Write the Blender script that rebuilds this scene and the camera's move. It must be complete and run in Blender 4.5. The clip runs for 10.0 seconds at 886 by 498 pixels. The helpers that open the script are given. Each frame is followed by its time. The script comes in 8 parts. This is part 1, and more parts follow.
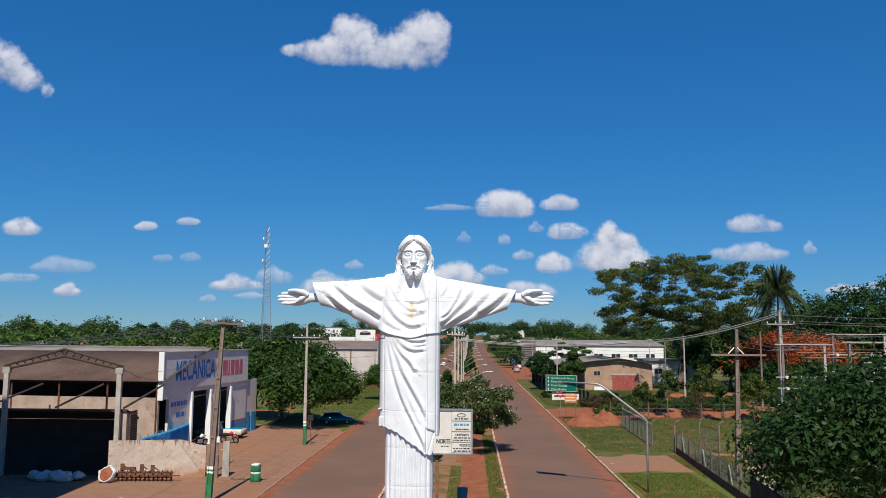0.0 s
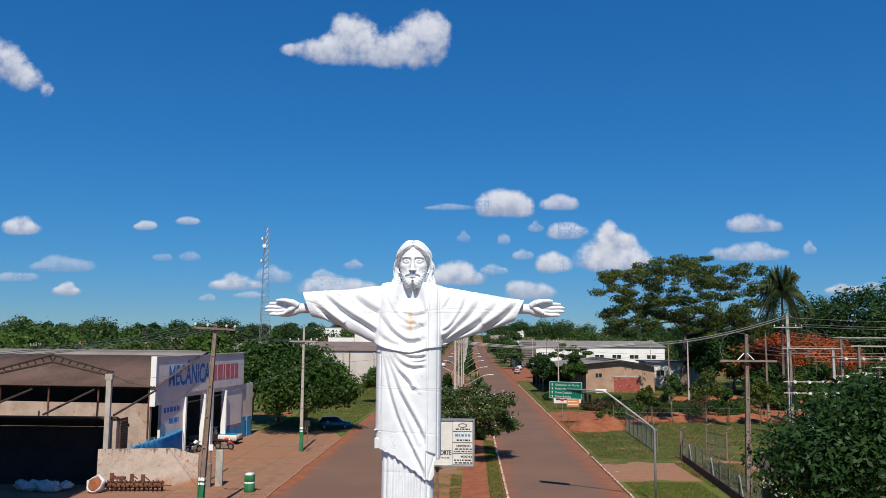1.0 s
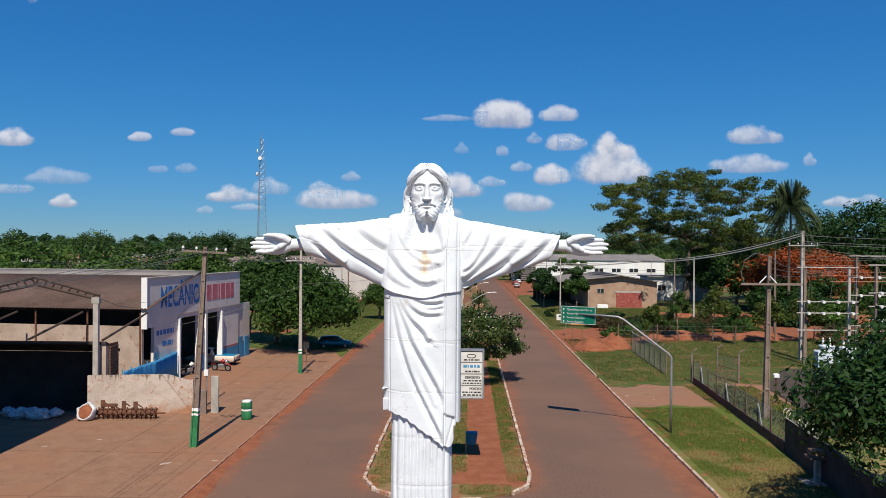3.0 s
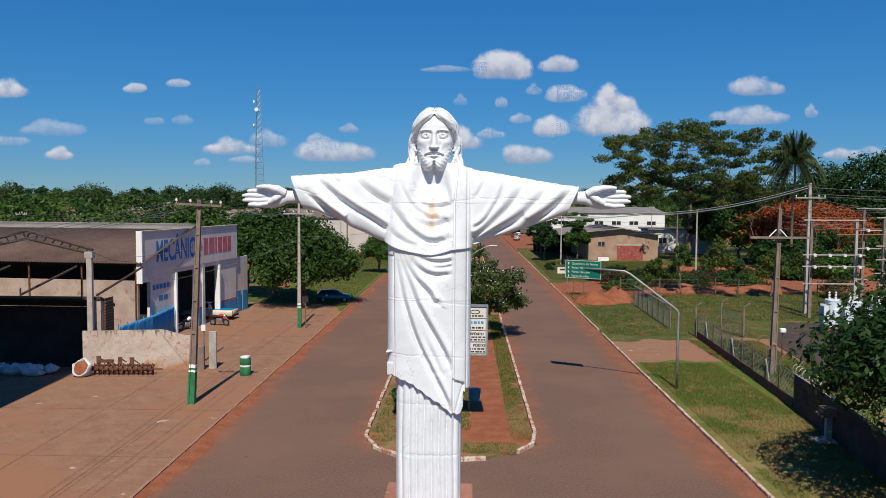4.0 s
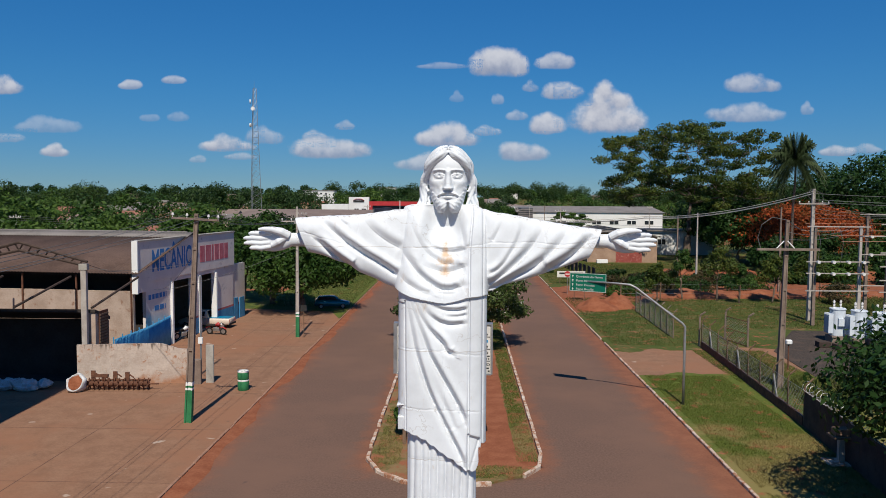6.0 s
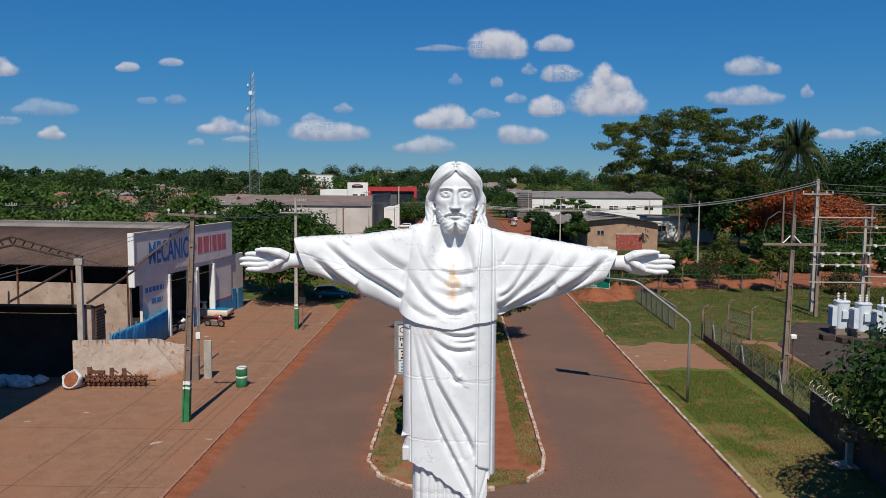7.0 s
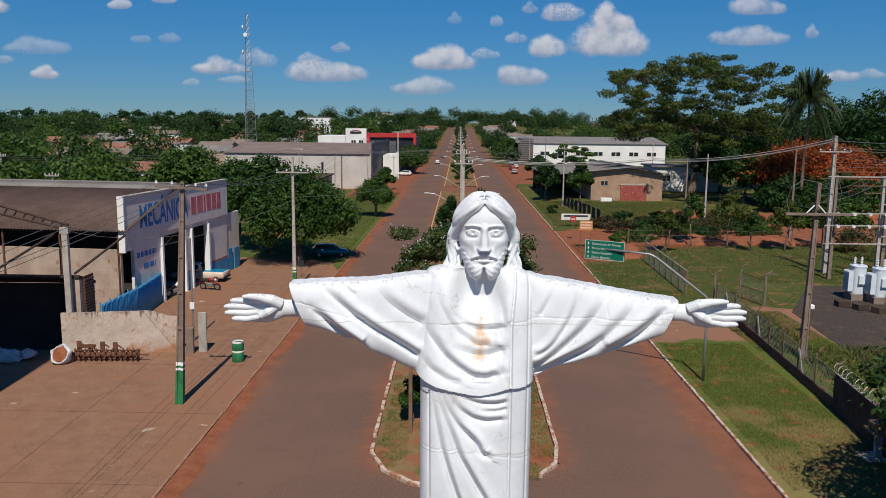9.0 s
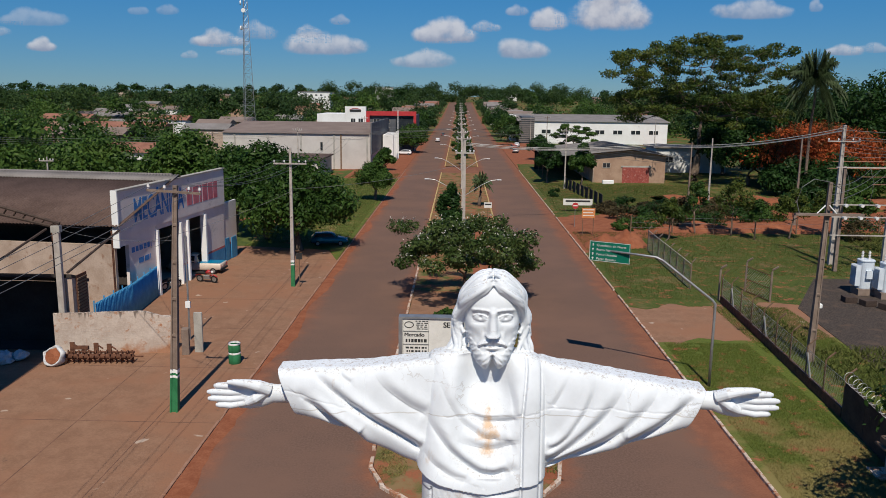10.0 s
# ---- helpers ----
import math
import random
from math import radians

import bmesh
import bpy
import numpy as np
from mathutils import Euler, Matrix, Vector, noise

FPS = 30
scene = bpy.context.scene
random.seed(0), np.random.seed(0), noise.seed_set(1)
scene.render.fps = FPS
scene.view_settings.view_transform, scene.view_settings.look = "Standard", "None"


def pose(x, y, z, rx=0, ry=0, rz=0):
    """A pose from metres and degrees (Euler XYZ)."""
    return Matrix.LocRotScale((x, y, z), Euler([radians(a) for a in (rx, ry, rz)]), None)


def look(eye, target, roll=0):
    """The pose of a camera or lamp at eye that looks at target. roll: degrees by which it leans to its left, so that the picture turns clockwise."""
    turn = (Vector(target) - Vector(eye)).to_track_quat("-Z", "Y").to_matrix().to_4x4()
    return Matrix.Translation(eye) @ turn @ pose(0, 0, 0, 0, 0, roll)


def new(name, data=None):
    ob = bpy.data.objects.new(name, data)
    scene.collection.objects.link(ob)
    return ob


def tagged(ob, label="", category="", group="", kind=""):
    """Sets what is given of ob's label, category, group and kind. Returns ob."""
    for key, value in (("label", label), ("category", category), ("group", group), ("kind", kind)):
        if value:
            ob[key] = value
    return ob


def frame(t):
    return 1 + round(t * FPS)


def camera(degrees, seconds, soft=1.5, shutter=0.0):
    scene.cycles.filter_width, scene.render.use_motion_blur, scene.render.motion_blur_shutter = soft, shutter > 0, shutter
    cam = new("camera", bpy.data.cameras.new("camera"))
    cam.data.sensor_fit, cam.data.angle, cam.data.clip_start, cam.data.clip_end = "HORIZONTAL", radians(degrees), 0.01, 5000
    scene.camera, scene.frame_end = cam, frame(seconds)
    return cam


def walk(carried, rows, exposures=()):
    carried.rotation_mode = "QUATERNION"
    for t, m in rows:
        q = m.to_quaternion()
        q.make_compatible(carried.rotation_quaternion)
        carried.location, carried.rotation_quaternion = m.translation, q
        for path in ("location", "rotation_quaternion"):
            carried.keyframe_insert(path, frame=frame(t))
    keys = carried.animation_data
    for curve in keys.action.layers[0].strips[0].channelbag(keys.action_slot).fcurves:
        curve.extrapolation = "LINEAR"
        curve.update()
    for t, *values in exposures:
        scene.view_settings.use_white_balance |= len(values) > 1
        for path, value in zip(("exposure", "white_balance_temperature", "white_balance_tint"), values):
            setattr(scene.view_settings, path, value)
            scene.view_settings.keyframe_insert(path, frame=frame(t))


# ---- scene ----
cam = camera(58.0, 10.0, soft=0.7)
PATH = [
    (0, (1.741, -24.548, 10.822), (1.395, -14.615, 11.924), 0.34),
    (0.5, (1.577, -23.638, 11.072), (1.238, -13.704, 12.171), 0.41),
    (1, (1.618, -22.620, 11.238), (1.276, -12.687, 12.335), 0.38),
    (1.5, (1.325, -21.648, 11.381), (0.995, -11.714, 12.477), 0.38),
    (1.6, (1.302, -21.453, 11.424), (0.973, -11.517, 12.503), 0.38),
    (1.7, (1.279, -21.258, 11.467), (0.951, -11.325, 12.574), 0.38),
    (1.8, (1.257, -21.063, 11.510), (0.930, -11.137, 12.680), 0.38),
    (1.9, (1.234, -20.868, 11.553), (0.909, -10.950, 12.785), 0.38),
    (2, (1.211, -20.673, 11.596), (0.887, -10.764, 12.903), 0.38),
    (2.1, (1.217, -20.516, 11.630), (0.894, -10.619, 13.023), 0.37),
    (2.2, (1.223, -20.359, 11.665), (0.900, -10.472, 13.127), 0.37),
    (2.3, (1.228, -20.202, 11.700), (0.907, -10.322, 13.210), 0.37),
    (2.4, (1.234, -20.045, 11.734), (0.913, -10.170, 13.280), 0.36),
    (2.5, (1.240, -19.888, 11.769), (0.920, -10.019, 13.349), 0.36),
    (2.6, (1.184, -19.703, 11.814), (0.866, -9.813, 13.254), 0.37),
    (2.7, (1.129, -19.519, 11.859), (0.812, -9.592, 13.026), 0.39),
    (2.8, (1.074, -19.335, 11.905), (0.758, -9.372, 12.712), 0.41),
    (2.9, (1.010, -19.094, 11.932), (0.698, -9.107, 12.333), 0.40),
    (3, (0.946, -18.854, 11.960), (0.639, -8.858, 11.959), 0.39),
    (3.1, (0.920, -18.705, 11.960), (0.615, -8.717, 11.584), 0.39),
    (3.2, (0.893, -18.557, 11.960), (0.591, -8.578, 11.386), 0.38),
    (4.3, (0.605, -16.926, 11.962), (0.326, -6.948, 11.369), 0.34),
    (4.5, (0.553, -16.630, 11.963), (0.278, -6.650, 11.391), 0.33),
    (5, (0.477, -16.427, 12.166), (0.213, -6.449, 11.551), 0.34),
    (5.5, (0.366, -16.445, 12.535), (0.116, -6.467, 11.924), 0.35),
    (7, (0.085, -15.403, 13.631), (-0.134, -5.440, 12.791), 0.40),
    (7.5, (-0.068, -14.774, 13.916), (-0.277, -4.831, 12.879), 0.42),
    (8, (-0.177, -14.069, 14.215), (-0.380, -4.146, 12.991), 0.46),
    (8.5, (-0.295, -13.311, 14.618), (-0.493, -3.413, 13.211), 0.52),
    (9, (-0.434, -12.545, 15.115), (-0.624, -2.670, 13.555), 0.56),
    (9.5, (-0.522, -11.832, 15.812), (-0.705, -1.984, 14.086), 0.65),
    (10, (-0.545, -11.076, 16.509), (-0.729, -1.255, 14.632), 0.71),
]
walk(cam, [(t, look(eye, target, roll)) for t, eye, target, roll in PATH], [(0.0, 0.33), (3.0, 0.33), (4.5, 0.17), (5.5, 0.10), (7.0, 0.04), (10.0, 0.0)])

# ---- world, sun ----
SUN_EL, SUN_AZ = 52.5, 180.0
world = bpy.data.worlds.new("world")
scene.world = world
world.use_nodes = True
wn = world.node_tree
sky = wn.nodes.new("ShaderNodeTexSky")
sky.sky_type = "NISHITA"
sky.sun_disc = False
sky.sun_elevation = radians(SUN_EL)
sky.sun_rotation = radians(SUN_AZ)
sky.altitude, sky.air_density, sky.dust_density, sky.ozone_density = 1200, 0.75, 0.12, 4.0
hue = wn.nodes.new("ShaderNodeHueSaturation")
hue.inputs["Saturation"].default_value = 1.27
tint = wn.nodes.new("ShaderNodeMix")
tint.data_type, tint.blend_type = "RGBA", "MULTIPLY"
tint.inputs["Factor"].default_value = 1.0
# cooler towards the horizon, as the clean air after rain shows it
way = wn.nodes.new("ShaderNodeTexCoord")
rise = wn.nodes.new("ShaderNodeSeparateXYZ")
wn.links.new(way.outputs["Generated"], rise.inputs[0])
low_sky = wn.nodes.new("ShaderNodeMapRange")
low_sky.interpolation_type = "SMOOTHSTEP"
low_sky.inputs["From Min"].default_value, low_sky.inputs["From Max"].default_value = -0.02, 0.15
wn.links.new(rise.outputs[2], low_sky.inputs["Value"])
cool = wn.nodes.new("ShaderNodeMix")
cool.data_type = "RGBA"
cool.inputs["A"].default_value = (0.535, 0.735, 0.94, 1)
cool.inputs["B"].default_value = (0.60, 0.965, 1.03, 1)
wn.links.new(low_sky.outputs["Result"], cool.inputs["Factor"])
wn.links.new(cool.outputs["Result"], tint.inputs["B"])
wn.links.new(sky.outputs[0], hue.inputs["Color"])
wn.links.new(hue.outputs[0], tint.inputs["A"])
# evens the step from horizon to zenith without touching the hue
grey = wn.nodes.new("ShaderNodeRGBToBW")
wn.links.new(tint.outputs["Result"], grey.inputs[0])
even = wn.nodes.new("ShaderNodeMath")
even.operation = "POWER"
even.inputs[1].default_value = -0.38
wn.links.new(grey.outputs[0], even.inputs[0])
level = wn.nodes.new("ShaderNodeVectorMath")
level.operation = "SCALE"
wn.links.new(tint.outputs["Result"], level.inputs[0])
wn.links.new(even.outputs[0], level.inputs["Scale"])
wn.links.new(level.outputs[0], wn.nodes["Background"].inputs[0])
wn.nodes["Background"].inputs[1].default_value = 0.103
sun = new("sun", bpy.data.lights.new("sun", "SUN"))
sun.data.energy, sun.data.angle, sun.data.color = 4.5, radians(0.55), (1.0, 0.925, 0.80)
sun.matrix_world = look((0, -60 * math.cos(radians(SUN_EL)), 60 * math.sin(radians(SUN_EL))), (-1.6, 0, 0))
scene.view_settings.exposure = 0.0

# ---- materials ----


def nodes_of(m):
    m.use_nodes = True
    nt = m.node_tree
    return nt, nt.nodes["Principled BSDF"]


def noise_node(nt, vec, scale, detail=4, rough=0.6):
    n = nt.nodes.new("ShaderNodeTexNoise")
    n.inputs["Scale"].default_value, n.inputs["Detail"].default_value, n.inputs["Roughness"].default_value = scale, detail, rough
    nt.links.new(vec, n.inputs["Vector"])
    return n.outputs["Fac"]


def ramp_node(nt, fac, lo, hi):
    n = nt.nodes.new("ShaderNodeMapRange")
    n.interpolation_type = "SMOOTHSTEP"
    n.inputs["From Min"].default_value, n.inputs["From Max"].default_value = lo, hi
    nt.links.new(fac, n.inputs["Value"])
    return n.outputs["Result"]


def mix_node(nt, fac, a, b):
    n = nt.nodes.new("ShaderNodeMix")
    n.data_type = "RGBA"
    for sock, v in ((n.inputs["Factor"], fac), (n.inputs["A"], a), (n.inputs["B"], b)):
        if isinstance(v, (tuple, list)):
            sock.default_value = (*v[:3], 1)
        elif isinstance(v, (int, float)):
            sock.default_value = v
        else:
            nt.links.new(v, sock)
    return n.outputs["Result"]


def math_node(nt, op, a, b=0.0):
    n = nt.nodes.new("ShaderNodeMath")
    n.operation = op
    for sock, v in ((n.inputs[0], a), (n.inputs[1], b)):
        if isinstance(v, (int, float)):
            sock.default_value = v
        else:
            nt.links.new(v, sock)
    return n.outputs[0]


def place_node(nt):
    return nt.nodes.new("ShaderNodeNewGeometry").outputs["Position"]


def axes_node(nt, vec):
    n = nt.nodes.new("ShaderNodeSeparateXYZ")
    nt.links.new(vec, n.inputs[0])
    return n.outputs


def bump_node(nt, bsdf, height, strength, dist=0.02):
    b = nt.nodes.new("ShaderNodeBump")
    b.inputs["Strength"].default_value, b.inputs["Distance"].default_value = strength, dist
    nt.links.new(height, b.inputs["Height"])
    nt.links.new(b.outputs[0], bsdf.inputs["Normal"])


def mat(name, c1, c2, rough=0.8, metal=0.0, big=0.6, fine=14.0, bump=0.25, dist=0.02, c3=None, lo=0.62, hi=0.78, spec=0.3, random_mix=0.0):
    """Two colours by a large noise, a third in patches, grain by a fine one."""
    m = bpy.data.materials.new(name)
    nt, bsdf = nodes_of(m)
    pos = place_node(nt)
    a = noise_node(nt, pos, big, 5)
    g = noise_node(nt, pos, fine, 4, 0.7)
    f = ramp_node(nt, math_node(nt, "ADD", math_node(nt, "MULTIPLY", a, 0.65), math_node(nt, "MULTIPLY", g, 0.35)), 0.36, 0.64)
    if random_mix:
        r = nt.nodes.new("ShaderNodeObjectInfo").outputs["Random"]
        f = math_node(nt, "ADD", math_node(nt, "MULTIPLY", f, 1 - random_mix), math_node(nt, "MULTIPLY", r, random_mix))
    col = mix_node(nt, f, c1, c2)
    if c3:
        p = noise_node(nt, pos, big * 2.3, 6, 0.65)
        col = mix_node(nt, ramp_node(nt, p, lo, hi), col, c3)
    nt.links.new(col, bsdf.inputs["Base Color"])
    bsdf.inputs["Roughness"].default_value, bsdf.inputs["Metallic"].default_value = rough, metal
    bsdf.inputs["Specular IOR Level"].default_value = spec
    if bump:
        bump_node(nt, bsdf, g, bump, dist)
    return m


def leaf_mat(name, dark, mid, light, gloss=0.5):
    """Foliage that varies leaf by leaf and lets light through."""
    m = bpy.data.materials.new(name)
    nt, bsdf = nodes_of(m)
    geo = nt.nodes.new("ShaderNodeNewGeometry")
    r = geo.outputs["Random Per Island"]
    clump = noise_node(nt, geo.outputs["Position"], 0.35, 3)
    stand = noise_node(nt, geo.outputs["Position"], 0.055, 2)
    big = ramp_node(nt, math_node(nt, "ADD", math_node(nt, "MULTIPLY", clump, 0.5), math_node(nt, "MULTIPLY", stand, 0.5)), 0.38, 0.62)
    col = mix_node(nt, r, mix_node(nt, big, dark, mid), mix_node(nt, big, mid, light))
    nt.links.new(col, bsdf.inputs["Base Color"])
    bsdf.inputs["Roughness"].default_value = gloss
    bsdf.inputs["Specular IOR Level"].default_value = 0.16
    tr = nt.nodes.new("ShaderNodeBsdfTranslucent")
    nt.links.new(col, tr.inputs["Color"])
    mx = nt.nodes.new("ShaderNodeMixShader")
    mx.inputs[0].default_value = 0.28
    nt.links.new(bsdf.outputs[0], mx.inputs[1])
    nt.links.new(tr.outputs[0], mx.inputs[2])
    nt.links.new(mx.outputs[0], nt.nodes["Material Output"].inputs["Surface"])
    return m


RED_EARTH = (0.30, 0.105, 0.05)
M = {}
M["white_paint"] = mat("white_paint", (0.74, 0.74, 0.72), (0.82, 0.82, 0.81), 0.55, big=0.8, fine=30, bump=0.06, c3=(0.62, 0.6, 0.56), lo=0.66, hi=0.85)
M["kerb"] = mat("kerb_whitewash", (0.42, 0.30, 0.22), (0.60, 0.52, 0.45), 0.9, big=1.2, fine=12, c3=(0.34, 0.16, 0.09), lo=0.46, hi=0.58, random_mix=0.3)
M["kerb_worn"] = mat("kerb_worn", (0.24, 0.12, 0.075), (0.33, 0.19, 0.13), 0.9, big=1.2, fine=12, c3=(0.16, 0.08, 0.05), random_mix=0.3)
M["concrete"] = mat("concrete", (0.30, 0.28, 0.25), (0.42, 0.40, 0.36), 0.9, big=0.9, fine=16, c3=(0.20, 0.17, 0.15))
M["pole"] = mat("pole_concrete", (0.34, 0.30, 0.27), (0.46, 0.42, 0.38), 0.9, big=1.4, fine=20, c3=(0.22, 0.17, 0.14))
M["pole_dark"] = mat("pole_weathered", (0.17, 0.125, 0.10), (0.25, 0.19, 0.155), 0.9, big=1.4, fine=20, c3=(0.26, 0.2, 0.17))
M["green_paint"] = mat("green_paint", (0.02, 0.14, 0.055), (0.035, 0.20, 0.08), 0.7, big=2, fine=20, c3=(0.12, 0.15, 0.09))
M["blue_paint"] = mat("blue_paint", (0.045, 0.22, 0.42), (0.075, 0.30, 0.52), 0.6, big=1.5, fine=20, c3=(0.18, 0.22, 0.32))
M["facade"] = mat("facade_paint", (0.65, 0.575, 0.54), (0.73, 0.66, 0.615), 0.8, big=0.5, fine=9, bump=0.1, c3=(0.40, 0.37, 0.36), lo=0.58, hi=0.75)
M["letter_blue"] = mat("letter_blue", (0.035, 0.17, 0.42), (0.06, 0.22, 0.50), 0.7, big=2, fine=18, bump=0)
M["letter_red"] = mat("letter_red", (0.50, 0.10, 0.13), (0.58, 0.20, 0.22), 0.7, big=2, fine=18, bump=0)
M["stripe_red"] = mat("stripe_red", (0.35, 0.10, 0.11), (0.45, 0.16, 0.15), 0.7, big=2, fine=18, bump=0)
M["plaster"] = mat("dirty_plaster", (0.33, 0.245, 0.19), (0.45, 0.35, 0.285), 0.9, big=0.7, fine=10, c3=(0.25, 0.14, 0.09), lo=0.56, hi=0.72)
M["whitewash"] = mat("whitewashed_wall", (0.42, 0.335, 0.28), (0.56, 0.475, 0.41), 0.9, big=0.9, fine=8, c3=(0.36, 0.17, 0.09), lo=0.55, hi=0.70)
nt, bsdf = nodes_of(M["whitewash"])
base = bsdf.inputs["Base Color"].links[0].from_socket
pos = place_node(nt)
x, y, z = axes_node(nt, pos)
sm = nt.nodes.new("ShaderNodeMapping")
sm.inputs["Scale"].default_value = (5.0, 5.0, 0.5)
nt.links.new(pos, sm.inputs["Vector"])
run = noise_node(nt, sm.outputs[0], 1.0, 4, 0.6)
drip = ramp_node(nt, math_node(nt, "ADD", run, math_node(nt, "MULTIPLY", math_node(nt, "SUBTRACT", z, 2.55), 0.30)), 0.52, 0.66)
base = mix_node(nt, math_node(nt, "MULTIPLY", drip, 0.8), base, (0.10, 0.075, 0.06))
splash = ramp_node(nt, math_node(nt, "SUBTRACT", math_node(nt, "ADD", noise_node(nt, pos, 0.9, 5, 0.6), math_node(nt, "MULTIPLY", math_node(nt, "ADD", x, 22.5), 0.06)), math_node(nt, "MULTIPLY", z, 0.30)), 0.36, 0.60)
base = mix_node(nt, math_node(nt, "MULTIPLY", splash, 0.85), base, (0.34, 0.15, 0.07))
nt.links.new(base, bsdf.inputs["Base Color"])
M["roof_sheet"] = mat("fibre_cement_roof", (0.062, 0.038, 0.031), (0.118, 0.077, 0.064), 0.9, big=0.22, fine=5, c3=(0.16, 0.118, 0.10))
M["roof_grey"] = mat("grey_roof", (0.16, 0.145, 0.135), (0.23, 0.21, 0.20), 0.9, big=0.3, fine=5, c3=(0.12, 0.1, 0.09))
M["roof_brown"] = mat("brown_roof", (0.17, 0.125, 0.105), (0.22, 0.17, 0.145), 0.9, big=0.25, fine=5)
M["roof_tile"] = mat("clay_roof", (0.20, 0.085, 0.058), (0.30, 0.14, 0.095), 0.9, big=0.4, fine=6)
# near-black for open interiors, shade put into the colour; also boards and litter
M["dark"] = mat("shade_and_dark_surfaces", (0.035, 0.028, 0.024), (0.06, 0.05, 0.045), 0.95, big=0.5, fine=6)
M["steel"] = mat("galvanised_steel", (0.30, 0.30, 0.30), (0.42, 0.42, 0.42), 0.5, 0.7, big=2, fine=30, bump=0.05)
M["iron"] = mat("rusty_iron", (0.10, 0.045, 0.03), (0.19, 0.085, 0.05), 0.9, 0.2, big=3, fine=30)
M["truss_dark"] = mat("dark_rusted_steel", (0.045, 0.032, 0.027), (0.085, 0.058, 0.046), 0.9, 0.1, big=3, fine=30)
M["wood"] = mat("weathered_wood", (0.12, 0.075, 0.05), (0.22, 0.14, 0.09), 0.9, big=2, fine=25)
M["trunk"] = mat("bark", (0.10, 0.07, 0.05), (0.20, 0.15, 0.115), 0.95, big=2, fine=16, bump=0.6)
M["brick"] = mat("rendered_brick", (0.30, 0.19, 0.13), (0.40, 0.27, 0.19), 0.9, big=0.6, fine=9, c3=(0.46, 0.36, 0.28))
M["red_door"] = mat("red_door_paint", (0.24, 0.05, 0.04), (0.33, 0.08, 0.06), 0.6, big=1.5, fine=20, c3=(0.40, 0.2, 0.17), lo=0.55, hi=0.65)
M["red_paint"] = mat("red_paint", (0.40, 0.03, 0.035), (0.48, 0.045, 0.045), 0.5, big=1, fine=20, bump=0.03)
M["grey_hall"] = mat("grey_hall_wall", (0.44, 0.40, 0.37), (0.55, 0.515, 0.48), 0.9, big=0.18, fine=6, c3=(0.52, 0.50, 0.47))
M["white_wall"] = mat("white_wall", (0.68, 0.67, 0.65), (0.78, 0.78, 0.77), 0.8, big=0.2, fine=8, c3=(0.55, 0.52, 0.49))
M["dark_wall"] = mat("dark_grey_wall", (0.07, 0.075, 0.085), (0.11, 0.115, 0.125), 0.6, big=0.3, fine=10)
M["glass"] = mat("dark_glass", (0.015, 0.02, 0.025), (0.03, 0.035, 0.04), 0.12, big=1, fine=5, bump=0, spec=0.6)
M["teal_paint"] = mat("teal_car_paint", (0.0, 0.13, 0.19), (0.0, 0.16, 0.23), 0.25, 0.3, big=2, fine=40, bump=0, spec=0.5)
M["car_white"] = mat("white_car_paint", (0.70, 0.70, 0.70), (0.76, 0.76, 0.76), 0.25, big=2, fine=40, bump=0, spec=0.5)
M["car_silver"] = mat("silver_car_paint", (0.45, 0.43, 0.42), (0.55, 0.52, 0.50), 0.3, 0.4, big=2, fine=40, bump=0, spec=0.5)
M["car_tan"] = mat("dusty_cream_car_paint", (0.50, 0.40, 0.32), (0.60, 0.51, 0.43), 0.4, big=1.2, fine=30, bump=0, spec=0.5, c3=(0.33, 0.2, 0.13))
M["rubber"] = mat("rubber", (0.015, 0.014, 0.013), (0.03, 0.026, 0.024), 0.9, big=3, fine=30)
M["sign_green"] = mat("sign_green", (0.0, 0.12, 0.075), (0.003, 0.15, 0.095), 0.5, big=1, fine=20, bump=0.02)
M["sign_white"] = mat("sign_white", (0.60, 0.58, 0.53), (0.70, 0.68, 0.63), 0.6, big=1.5, fine=20, bump=0.02, c3=(0.55, 0.5, 0.45))
M["black"] = mat("black_ink", (0.02, 0.02, 0.02), (0.04, 0.04, 0.04), 0.7, big=2, fine=20, bump=0)
M["sign_blue"] = mat("sign_blue", (0.04, 0.22, 0.42), (0.06, 0.27, 0.48), 0.6, big=2, fine=20, bump=0)
M["orange"] = mat("orange_board", (0.50, 0.17, 0.05), (0.60, 0.24, 0.09), 0.7, big=2, fine=20, bump=0)
M["bin_blue"] = mat("blue_plastic", (0.0, 0.16, 0.30), (0.0, 0.20, 0.36), 0.4, big=2, fine=20, bump=0.02)
M["busbar"] = mat("reddish_busbar", (0.30, 0.13, 0.08), (0.38, 0.19, 0.12), 0.6, big=2, fine=20, bump=0)
M["transformer"] = mat("pale_blue_enamel", (0.52, 0.58, 0.64), (0.64, 0.69, 0.74), 0.4, big=1.5, fine=20, bump=0.03, c3=(0.4, 0.40, 0.40))
M["porcelain"] = mat("porcelain", (0.60, 0.58, 0.55), (0.72, 0.70, 0.68), 0.25, big=3, fine=20, bump=0)
M["pipe_orange"] = mat("orange_pipe", (0.42, 0.17, 0.09), (0.50, 0.24, 0.14), 0.6, big=2, fine=20, bump=0)
M["cable"] = mat("cable", (0.10, 0.10, 0.10), (0.18, 0.18, 0.18), 0.6, big=2, fine=20, bump=0)
M["cable_pale"] = mat("bright_cable", (0.40, 0.38, 0.34), (0.50, 0.48, 0.44), 0.6, big=2, fine=20, bump=0)
